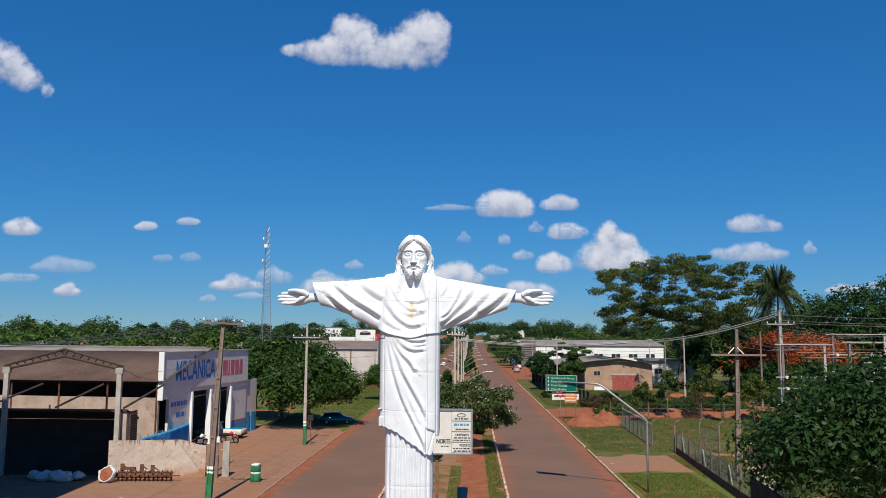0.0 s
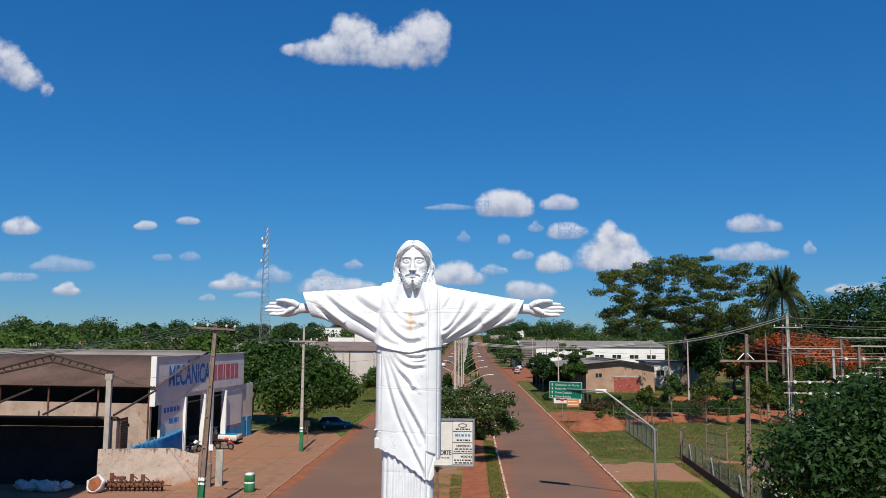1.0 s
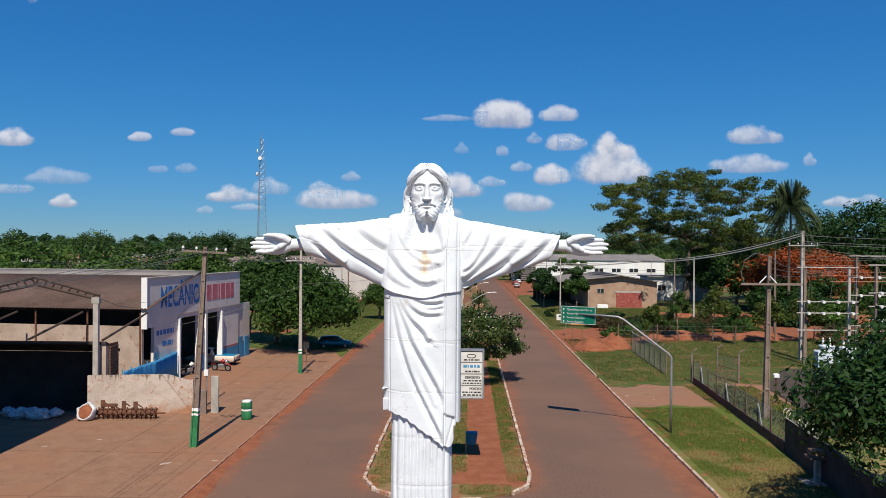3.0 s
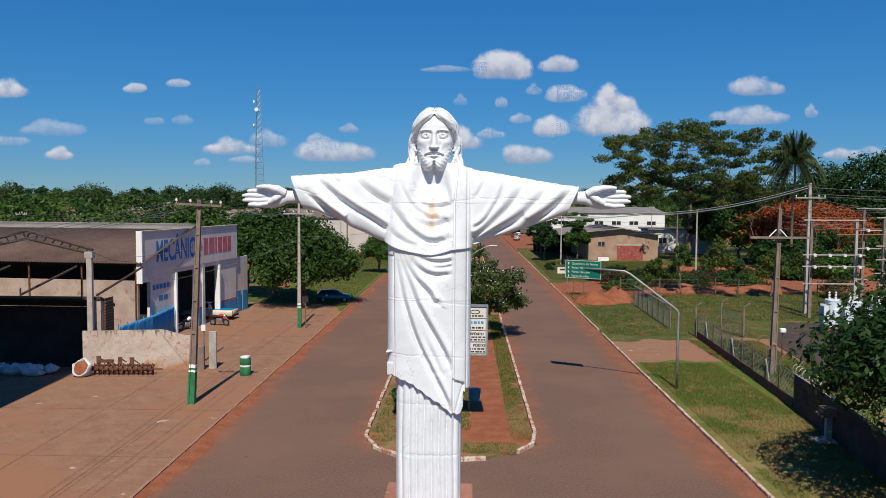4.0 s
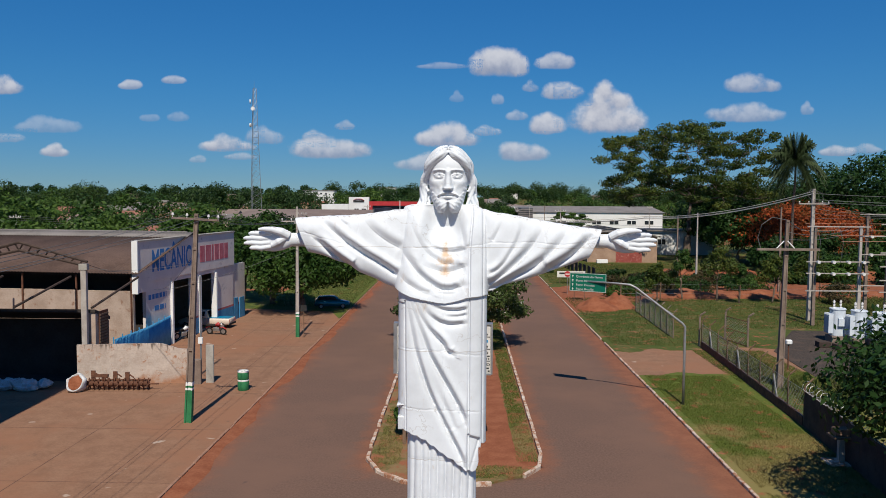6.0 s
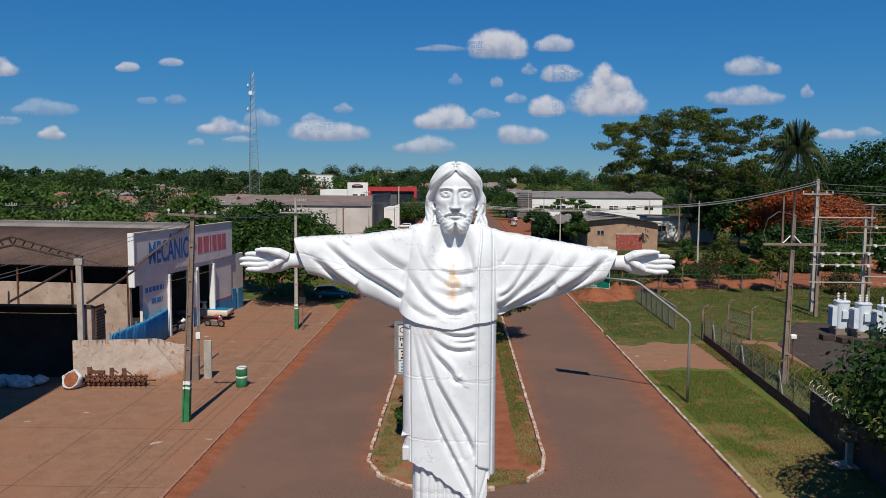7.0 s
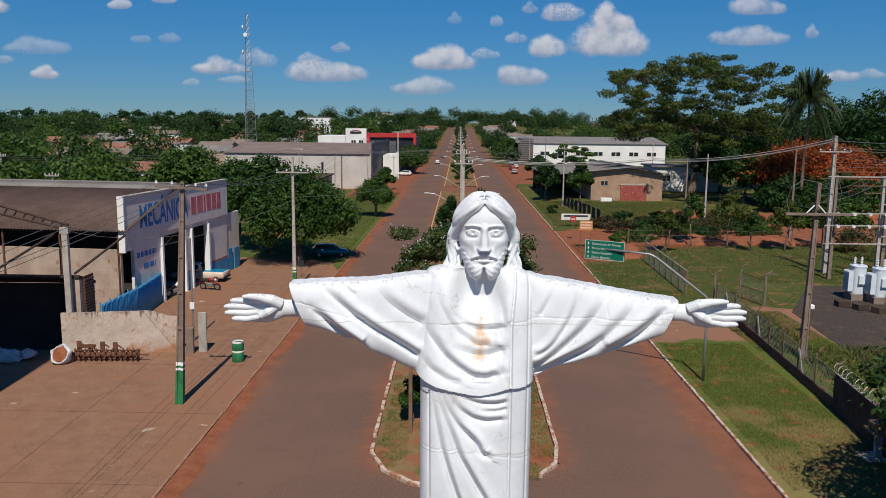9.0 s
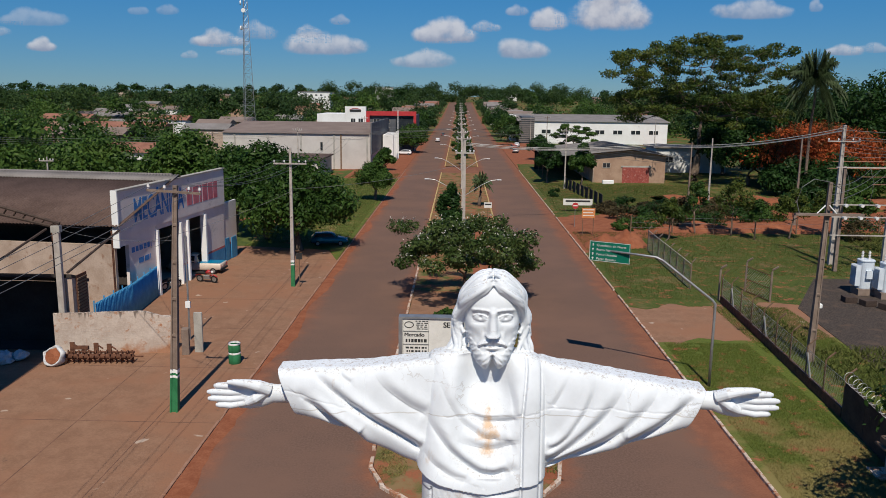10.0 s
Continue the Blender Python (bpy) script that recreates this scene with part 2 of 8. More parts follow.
M["bag"] = mat("white_sack", (0.42, 0.42, 0.43), (0.60, 0.61, 0.62), 0.7, big=3, fine=25, bump=0.3, c3=(0.36, 0.24, 0.17), lo=0.55, hi=0.7)
M["terra"] = mat("red_stone", (0.26, 0.11, 0.075), (0.36, 0.17, 0.12), 0.9, big=1.5, fine=20, c3=(0.45, 0.36, 0.30))
M["dark_joint"] = mat("joint_dirt", (0.10, 0.055, 0.04), (0.20, 0.10, 0.065), 0.95, big=1.5, fine=8)
M["leaf"] = leaf_mat("leaf_green", (0.015, 0.038, 0.007), (0.034, 0.078, 0.014), (0.082, 0.145, 0.027))
M["leaf_bright"] = leaf_mat("leaf_bright", (0.022, 0.055, 0.010), (0.048, 0.100, 0.017), (0.105, 0.165, 0.032))
M["leaf_dark"] = leaf_mat("leaf_dark", (0.010, 0.028, 0.007), (0.018, 0.050, 0.011), (0.04, 0.085, 0.018))
M["leaf_olive"] = leaf_mat("leaf_olive", (0.020, 0.040, 0.008), (0.046, 0.078, 0.014), (0.125, 0.14, 0.026))
M["leaf_flame"] = leaf_mat("leaf_flame", (0.020, 0.042, 0.010), (0.24, 0.055, 0.018), (0.55, 0.11, 0.03))
M["leaf_far"] = leaf_mat("leaf_far", (0.016, 0.038, 0.012), (0.032, 0.066, 0.018), (0.07, 0.115, 0.03))
M["leaf_median"] = leaf_mat("leaf_median", (0.026, 0.050, 0.012), (0.055, 0.090, 0.022), (0.12, 0.15, 0.045))
M["leaf_dry"] = leaf_mat("leaf_dry", (0.028, 0.028, 0.012), (0.055, 0.045, 0.020), (0.11, 0.08, 0.036))
M["leaf_palm"] = leaf_mat("leaf_palm", (0.035, 0.055, 0.022), (0.055, 0.085, 0.035), (0.10, 0.13, 0.055))
M["leaf_bloom"] = leaf_mat("leaf_bloom", (0.45, 0.42, 0.36), (0.6, 0.56, 0.5), (0.7, 0.66, 0.6))
M["grass_dark"] = leaf_mat("grass_dark", (0.045, 0.066, 0.014), (0.085, 0.105, 0.024), (0.15, 0.15, 0.045), 0.8)
M["grass"] = leaf_mat("grass_blades", (0.078, 0.104, 0.02), (0.14, 0.16, 0.034), (0.25, 0.215, 0.075), 0.8)


def ground_mat(name, kind):
    m = bpy.data.materials.new(name)
    nt, bsdf = nodes_of(m)
    pos = place_node(nt)
    x, y, z = axes_node(nt, pos)
    fine = noise_node(nt, pos, 9.0, 6, 0.7)
    mid = noise_node(nt, pos, 0.9, 6, 0.65)
    big = noise_node(nt, pos, 0.12, 5, 0.6)
    earth = mix_node(nt, ramp_node(nt, math_node(nt, "ADD", math_node(nt, "MULTIPLY", mid, 0.6), math_node(nt, "MULTIPLY", fine, 0.4)), 0.35, 0.65), (0.195, 0.062, 0.030), (0.285, 0.108, 0.056))
    if kind == "land":
        grass = mix_node(nt, ramp_node(nt, mid, 0.35, 0.65), (0.05, 0.075, 0.018), (0.10, 0.12, 0.03))
        col = mix_node(nt, ramp_node(nt, big, 0.53, 0.60), grass, earth)
    elif kind == "grass":
        grass = mix_node(nt, ramp_node(nt, fine, 0.35, 0.65), (0.064, 0.090, 0.016), (0.115, 0.138, 0.028))
        worn = math_node(nt, "MULTIPLY", math_node(nt, "SUBTRACT", 1.0, ramp_node(nt, y, 25.0, 33.0)), 0.17)
        dry = mix_node(nt, ramp_node(nt, math_node(nt, "ADD", noise_node(nt, pos, 0.22, 4), worn), 0.54, 0.70), grass, (0.20, 0.165, 0.06))
        col = mix_node(nt, ramp_node(nt, math_node(nt, "ADD", math_node(nt, "MULTIPLY", mid, 0.7), math_node(nt, "MULTIPLY", fine, 0.3)), 0.54, 0.63), dry, earth)
    elif kind == "lawn":
        grass = mix_node(nt, ramp_node(nt, fine, 0.35, 0.65), (0.045, 0.068, 0.014), (0.085, 0.105, 0.024))
        dry = mix_node(nt, ramp_node(nt, noise_node(nt, pos, 0.3, 5), 0.52, 0.68), grass, (0.15, 0.115, 0.05))
        col = mix_node(nt, ramp_node(nt, math_node(nt, "ADD", math_node(nt, "MULTIPLY", mid, 0.7), math_node(nt, "MULTIPLY", fine, 0.3)), 0.52, 0.62), dry, earth)
    elif kind == "scrub":
        grass = mix_node(nt, ramp_node(nt, fine, 0.35, 0.65), (0.06, 0.078, 0.018), (0.115, 0.115, 0.035))
        dry = mix_node(nt, ramp_node(nt, noise_node(nt, pos, 0.5, 5), 0.40, 0.56), grass, (0.22, 0.145, 0.07))
        col = mix_node(nt, ramp_node(nt, math_node(nt, "ADD", math_node(nt, "MULTIPLY", mid, 0.7), math_node(nt, "MULTIPLY", fine, 0.3)), 0.46, 0.58), dry, earth)
    elif kind == "earth":
        col = earth
    elif kind == "gravel":
        col = mix_node(nt, ramp_node(nt, fine, 0.38, 0.62), (0.034, 0.027, 0.023), (0.090, 0.071, 0.060))
        col = mix_node(nt, ramp_node(nt, mid, 0.5, 0.7), col, (0.10, 0.07, 0.053))
    elif kind == "slab":
        base = mix_node(nt, ramp_node(nt, math_node(nt, "ADD", math_node(nt, "MULTIPLY", mid, 0.5), math_node(nt, "MULTIPLY", fine, 0.5)), 0.36, 0.64), (0.205, 0.110, 0.068), (0.278, 0.157, 0.099))
        col = mix_node(nt, ramp_node(nt, big, 0.45, 0.62), base, (0.265, 0.132, 0.078))
        col = mix_node(nt, ramp_node(nt, noise_node(nt, pos, 0.5, 7, 0.75), 0.62, 0.74), col, (0.11, 0.07, 0.055))
        col = mix_node(nt, ramp_node(nt, noise_node(nt, pos, 0.8, 3, 0.5), 0.68, 0.74), col, (0.42, 0.32, 0.25))
    else:
        tar = mix_node(nt, ramp_node(nt, fine, 0.3, 0.7), (0.116, 0.069, 0.051), (0.168, 0.104, 0.079))
        tar = mix_node(nt, ramp_node(nt, big, 0.4, 0.65), tar, (0.168, 0.098, 0.071))
        ax = math_node(nt, "ABSOLUTE", x)
        outer = ramp_node(nt, ax, 9.9, 13.1)
        inner = math_node(nt, "MULTIPLY", ramp_node(nt, math_node(nt, "SUBTRACT", 6.2, ax), 0.0, 2.2), ramp_node(nt, y, 17.0, 23.0))
        worn = math_node(nt, "MAXIMUM", outer, math_node(nt, "MULTIPLY", inner, 0.8))
        dirt = math_node(nt, "ADD", worn, math_node(nt, "MULTIPLY", math_node(nt, "SUBTRACT", math_node(nt, "ADD", math_node(nt, "MULTIPLY", mid, 0.7), math_node(nt, "MULTIPLY", big, 0.5)), 0.6), 1.5))
        tar = mix_node(nt, ramp_node(nt, noise_node(nt, pos, 0.45, 3, 0.5), 0.73, 0.78), tar, (0.07, 0.05, 0.046))
        col = mix_node(nt, math_node(nt, "MULTIPLY", ramp_node(nt, dirt, 0.15, 1.0), 0.68), tar, earth)
    nt.links.new(col, bsdf.inputs["Base Color"])
    bsdf.inputs["Roughness"].default_value = 0.95
    bsdf.inputs["Specular IOR Level"].default_value = 0.15
    bump_node(nt, bsdf, fine, 0.5 if kind != "road" else 0.2, 0.03)
    return m


for k in ("land", "grass", "lawn", "scrub", "earth", "gravel", "slab", "road"):
    M[k] = ground_mat("ground_" + k, k)

# ---- building blocks ----


def box(bm, x0, x1, y0, y1, z0, z1, m=None):
    v = [bm.verts.new((x, y, z)) for z in (z0, z1) for x, y in ((x0, y0), (x1, y0), (x1, y1), (x0, y1))]
    if m is not None:
        for q in v:
            q.co = m @ q.co
    for f in ((3, 2, 1, 0), (4, 5, 6, 7), (0, 1, 5, 4), (1, 2, 6, 5), (2, 3, 7, 6), (3, 0, 4, 7)):
        bm.faces.new([v[i] for i in f])
    return v


def rod(bm, p0, p1, r0, r1=None, n=8, caps=True):
    p0, p1 = Vector(p0), Vector(p1)
    r1 = r0 if r1 is None else r1
    w = (p1 - p0).normalized()
    u = w.orthogonal().normalized()
    v = w.cross(u)
    rings = []
    for p, r in ((p0, r0), (p1, r1)):
        rings.append([bm.verts.new(p + r * (math.cos(a) * u + math.sin(a) * v)) for a in [2 * math.pi * i / n for i in range(n)]])
    for i in range(n):
        bm.faces.new((rings[0][i], rings[0][(i + 1) % n], rings[1][(i + 1) % n], rings[1][i]))
    if caps:
        bm.faces.new(rings[0][::-1])
        bm.faces.new(rings[1])


def tube(bm, pts, radii, n=6):
    """A closed tube along points."""
    pts = [Vector(p) for p in pts]
    rings = []
    for i, p in enumerate(pts):
        w = (pts[min(i + 1, len(pts) - 1)] - pts[max(i - 1, 0)]).normalized()
        u = Vector((0, 0, 1)).cross(w)
        u = (u if u.length > 0.05 else Vector((1, 0, 0)).cross(w)).normalized()
        v = w.cross(u)
        r = radii if isinstance(radii, (int, float)) else radii[i]
        rings.append([bm.verts.new(p + r * (math.cos(2 * math.pi * k / n) * u + math.sin(2 * math.pi * k / n) * v)) for k in range(n)])
    for a, b in zip(rings, rings[1:]):
        for k in range(n):
            bm.faces.new((a[k], a[(k + 1) % n], b[(k + 1) % n], b[k]))
    bm.faces.new(rings[0][::-1])
    bm.faces.new(rings[-1])


def prism(bm, ring, z0, z1):
    """Upright block over a ring of (x, y)."""
    a = [bm.verts.new((x, y, z0)) for x, y in ring]
    b = [bm.verts.new((x, y, z1)) for x, y in ring]
    bm.faces.new(a[::-1])
    bm.faces.new(b)
    for i in range(len(ring)):
        j = (i + 1) % len(ring)
        bm.faces.new((a[i], a[j], b[j], b[i]))


def soften(bm, w=0.02, seg=1):
    bmesh.ops.bevel(bm, geom=bm.edges[:], offset=w, segments=seg, affect="EDGES", clamp_overlap=True)


def mesh_of(name, bm, material, smooth=False):
    bmesh.ops.recalc_face_normals(bm, faces=bm.faces[:])
    me = bpy.data.meshes.new(name)
    bm.to_mesh(me)
    bm.free()
    if material:
        me.materials.append(M[material] if isinstance(material, str) else material)
    if smooth:
        me.polygons.foreach_set("use_smooth", [True] * len(me.polygons))
    return me


def part(name, bm, material, parent, label="", smooth=False):
    ob = new(name, mesh_of(name, bm, material, smooth))
    ob.parent = parent
    return tagged(ob, label=label)


def thing(name, m, label, category, group="", kind=""):
    ob = new(name)
    ob.empty_display_size = 0.3
    ob.matrix_basis = m if isinstance(m, Matrix) else Matrix.Translation(m)
    return tagged(ob, label, category, group, kind)


def single(name, bm, material, label, category, kind="", smooth=False, m=None, group=""):
    ob = new(name, mesh_of(name, bm, material, smooth))
    if m is not None:
        ob.matrix_basis = m
    return tagged(ob, label, category, group, kind)


def piece(name, me, parent, m):
    """One of many alike pieces on shared mesh data."""
    ob = new(name, me)
    ob.parent = parent
    ob.matrix_basis = m
    return ob


def words(text, size, material, parent, m, name="lettering", depth=0.01, squeeze=1.0, bold=0.0):
    cu = bpy.data.curves.new(name, "FONT")
    cu.body, cu.size, cu.extrude, cu.offset = text, size, depth, bold
    cu.align_x = "LEFT"
    tmp = bpy.data.objects.new(name, cu)
    scene.collection.objects.link(tmp)
    bpy.context.view_layer.update()
    me = bpy.data.meshes.new_from_object(tmp.evaluated_get(bpy.context.evaluated_depsgraph_get()))
    bpy.data.objects.remove(tmp)
    me.materials.clear()
    me.materials.append(M[material])
    ob = new(name, me)
    ob.parent = parent
    ob.matrix_basis = m @ Matrix.Diagonal((squeeze, 1, 1, 1))
    return ob


def face_mesh(name, verts, faces, material):
    me = bpy.data.meshes.new(name)
    me.from_pydata(verts, [], faces)
    me.materials.append(M[material])
    return me

# ---- ground, road ----
rng = np.random.default_rng(7)


def sheet(name, ring, z, material, label, category="ground", thick=0.0):
    bm = bmesh.new()
    if thick:
        prism(bm, ring, z - thick, z)
    else:
        bm.faces.new([bm.verts.new((x, y, z)) for x, y in ring])
    return single(name, bm, material, label, category, "structure")




def ragged(ring, seed, amp=1.1, step=0.7):
    """The ring with its edges frayed, but for those along the kerb."""
    out = []
    for (ax, ay), (bx, by) in zip(ring, ring[1:] + ring[:1]):
        n = max(1, int(math.hypot(bx - ax, by - ay) / step)) if abs(bx - ax) > 0.5 else 1
        for i in range(n):
            x, y = ax + (bx - ax) * i / n, ay + (by - ay) * i / n
            k = amp * min(1.0, max(0.0, (x - 13.3) / 1.0)) * (i > 0)
            out.append((x + k * noise.noise(Vector((x * 0.6, y * 0.6, seed))), y + 1.6 * k * noise.noise(Vector((x * 0.5, y * 0.5, seed + 7)))))
    return out


def rise_at(y):
    """The land climbs gently beyond the town."""
    t = min(1.0, max(0.0, (y - 240) / 1100))
    return 15.0 * t * t * (3 - 2 * t)


def strip(name, x0, x1, ys, z, material, label, category):
    bm = bmesh.new()
    rows = [(bm.verts.new((x0, y, z + rise_at(y))), bm.verts.new((x1, y, z + rise_at(y)))) for y in ys]
    for a, c in zip(rows, rows[1:]):
        bm.faces.new((a[0], a[1], c[1], c[0]))
    return single(name, bm, material, label, category, "structure", True)


LEVELS = [-2500, -60, 240] + list(range(280, 1361, 40)) + [1500, 2500, 4600]
strip("ground", -4500, 4500, LEVELS, -0.03, "land", "red earth and rough grass reaching the horizon", "ground")
ROAD_W, ISL_W = 13.0, 4.35
strip("road", -ROAD_W + 0.2, ROAD_W + 0.2, [-120, 240] + list(range(280, 921, 40)), 0.0, "road", "worn dark asphalt dusted with red earth", "road")
sheet("forecourt", [(-60, -60), (-12.65, -60), (-12.65, 68), (-14.5, 73.5), (-24, 75), (-60, 75)], 0.05, "slab", "stained reddish concrete forecourt beside the road", "pavement", 0.1)
bm = bmesh.new()
for k in range(9):
    y = 2 + k * 8.3
    box(bm, -60, -12.8, y, y + 0.05, 0.045, 0.0545)
for x in (-15.9, -19.8, -26, -34):
    box(bm, x, x + 0.05, -60, 74, 0.045, 0.0542)
single("slab_joints", bm, "dark_joint", "dark dirt-filled joints in the concrete", "joint", "structure")
sheet("earth_left", [(-12.8, 150), (-12.8, 300), (-24, 300), (-24, 150)], 0.055, "earth", "bare red earth before the shops", "ground", 0.1)
sheet("earth_right_far", [(13.25, 172), (14, 190), (26, 190), (24, 320), (13.25, 320)], 0.055, "earth", "bare red earth beside the avenue", "ground", 0.1)
sheet("verge_left", [(-24, 75), (-14.5, 73.5), (-12.8, 68), (-12.8, 150), (-24, 150)], 0.06, "grass", "grass verge with bare red earth", "ground", 0.1)
sheet("verge_right", ragged([(13.25, -60), (60, -60), (60, 44), (26, 44), (13.25, 42)], 1), 0.06, "grass", "mown grass verge turning dry near the kerb", "ground", 0.1)
sheet("driveway", [(13.25, 41), (26, 42), (46, 42), (46, 57), (24, 55), (13.25, 53)], 0.045, "slab", "packed red earth driveway crossing the verge", "ground", 0.1)
sheet("verge_far_right", ragged([(13.25, 51.5), (24, 53), (46, 55), (75, 62), (75, 88), (40, 90), (22, 84), (13.25, 74)], 2, 1.3), 0.06, "lawn", "green grass yard behind the kerb", "ground", 0.1)
sheet("earth_right", [(13.25, 71), (22, 81), (40, 86), (75, 84), (110, 92), (110, 113), (40, 116), (20, 107), (13.25, 103)], 0.05, "earth", "bare red earth track and diggings", "ground", 0.1)
sheet("lawn_right", ragged([(13.25, 100), (20, 104), (40, 112), (110, 110), (110, 190), (14, 190), (13.25, 172)], 3, 1.6), 0.06, "lawn", "rough grass plot in front of the workshop", "ground", 0.1)
sheet("gravel_yard", [(25.5, 34), (62, 30), (62, 62), (33, 63), (27, 52)], 0.09, "gravel", "grey gravel yard of the electrical substation", "ground", 0.1)

# red earth banks beside the kerbs, worn into the asphalt edge
def ragged_strip(name, x0, x1, y0, y1, z, seed, label):
    r = random.Random(seed)
    n = int((y1 - y0) / 0.8)
    bm = bmesh.new()
    rows = []
    for i in range(n + 1):
        y = y0 + (y1 - y0) * i / n
        a = x1 + 0.9 * noise.noise(Vector((seed, y * 0.13, 0))) + 0.25 * noise.noise(Vector((seed, y * 0.7, 3))) + r.uniform(-0.05, 0.05)
        mid = (x0 + a) / 2
        rows.append([bm.verts.new((x0, y, z)), bm.verts.new((mid, y, z + 0.035 + 0.02 * noise.noise(Vector((seed, y, 9))))), bm.verts.new((a, y, 0.004))])
    for p, q in zip(rows, rows[1:]):
        for k in range(2):
            bm.faces.new((p[k], p[k + 1], q[k + 1], q[k]))
    single(name, bm, "earth", label, "earth", "structure", True)


ragged_strip("gutter_earth", -12.55, -11.9, -30, 170, 0.03, 3, "red earth washed against the kerb")

# median islands
NOSE = [(4.25, 23.2), (4.05, 21.4), (3.2, 20.1), (1.7, 19.1), (-0.4, 18.7), (-2.3, 19.2), (-3.6, 20.5), (-4.3, 22.3), (-4.35, 24.2)]
MEDIAN = NOSE + [(-4.35, 164.0), (4.35, 164.0)]
sheet("median_island", [(x * 0.97, 19 + (y - 19) * 0.998 + 0.1) for x, y in MEDIAN], 0.10, "scrub", "dry grassy median island with a trodden earth path", "median", 0.12)
strip("median_island_far", -3.9, 3.9, [180, 240] + list(range(280, 921, 40)), 0.10, "scrub", "dry grassy median island further down the avenue", "median")
bm = bmesh.new()
rows = []
for i in range(60):
    y = 21.5 + i * 1.1
    c = 2.0 + 0.2 * noise.noise(Vector((2, y * 0.2, 0)))
    w = 1.0 + 0.2 * noise.noise(Vector((5, y * 0.3, 0))) + max(0, 25 - y) * 0.35
    rows.append([bm.verts.new((c + s * w + 0.1 * noise.noise(Vector((s, y, 4))), y, 0.108)) for s in (-1, -0.3, 0.4, 1)])
for p, q in zip(rows, rows[1:]):
    for k in range(3):
        bm.faces.new((p[k], p[k + 1], q[k + 1], q[k]))
single("footpath", bm, "earth", "trodden red earth path along the median", "path", "structure")
sheet("median_crossing", [(-4.2, 44.5), (0.5, 44.5), (0.5, 55), (-4.2, 55)], 0.112, "slab", "paved strip across the median", "pavement")

# ---- statue on its pedestal ----


def loft(bm, rings):
    """Closed surface through rings of equal length."""
    vs = [[bm.verts.new(p) for p in r] for r in rings]
    n = len(vs[0])
    for a, b in zip(vs, vs[1:]):
        for k in range(n):
            bm.faces.new((a[k], a[(k + 1) % n], b[(k + 1) % n], b[k]))
    for r in (vs[0][::-1], vs[-1]):
        c = bm.verts.new(sum((v.co for v in r), Vector()) / n)
        for k in range(n):
            bm.faces.new((c, r[k], r[(k + 1) % n]))


def smooth01(a, b, v):
    t = min(1.0, max(0.0, (v - a) / (b - a)))
    return t * t * (3 - 2 * t)


def lerp(t, pts):
    """Smooth curve through sorted (t, value) pairs."""
    if t <= pts[0][0]:
        return pts[0][1]
    n = len(pts)
    for k in range(n - 1):
        (a, va), (b, vb) = pts[k], pts[k + 1]
        if t <= b:
            h = b - a
            d0 = (vb - pts[k - 1][1]) / (b - pts[k - 1][0]) if k else (vb - va) / h
            d1 = (pts[k + 2][1] - va) / (pts[k + 2][0] - a) if k + 2 < n else (vb - va) / h
            q = (t - a) / h
            return (1 + 2 * q) * (1 - q) ** 2 * va + q * (1 - q) ** 2 * h * d0 + q * q * (3 - 2 * q) * vb + q * q * (q - 1) * h * d1
    return pts[-1][1]


SLEEVE_FOLDS = {
    -1: [
        ([(-2.66, 12.52), (-2.55, 12.40), (-2.31, 12.18), (-2.14, 12.03), (-1.99, 11.93), (-1.79, 11.79), (-1.46, 11.60), (-1.22, 11.45), (-1.02, 11.30)], 0.138, 0.12, 0.03),
        ([(-2.82, 12.13), (-2.62, 11.96), (-2.40, 11.76), (-2.16, 11.58), (-2.0, 11.46)], 0.192, 0.12, 0.035),
        ([(-1.76, 12.52), (-1.60, 12.31), (-1.41, 12.15), (-1.22, 12.02), (-0.95, 11.88)], 0.060, 0.14, 0.12),
        ([(-2.30, 12.55), (-2.22, 12.45), (-2.08, 12.36)], 0.024, 0.05, 0.03),
    ],
    1: [
        ([(1.51, 12.55), (1.49, 12.30), (1.40, 12.03), (1.31, 11.86), (1.14, 11.61), (1.0, 11.47), (0.80, 11.36)], 0.072, 0.08, 0.04),
        ([(1.93, 12.36), (1.80, 12.11), (1.64, 11.86), (1.43, 11.62), (1.19, 11.42), (0.95, 11.24), (0.80, 11.16)], 0.138, 0.14, 0.035),
        ([(2.42, 12.30), (2.28, 12.04), (2.00, 11.72), (1.69, 11.48), (1.38, 11.32), (1.05, 11.14), (0.80, 11.04)], 0.144, 0.14, 0.035),
        ([(2.95, 12.26), (2.91, 12.16), (2.76, 11.97), (2.49, 11.73), (2.20, 11.54), (2.0, 11.43)], 0.156, 0.15, 0.03),
        ([(1.13, 12.54), (1.0, 12.24), (0.89, 12.05)], 0.030, 0.07, 0.05),
    ],
}
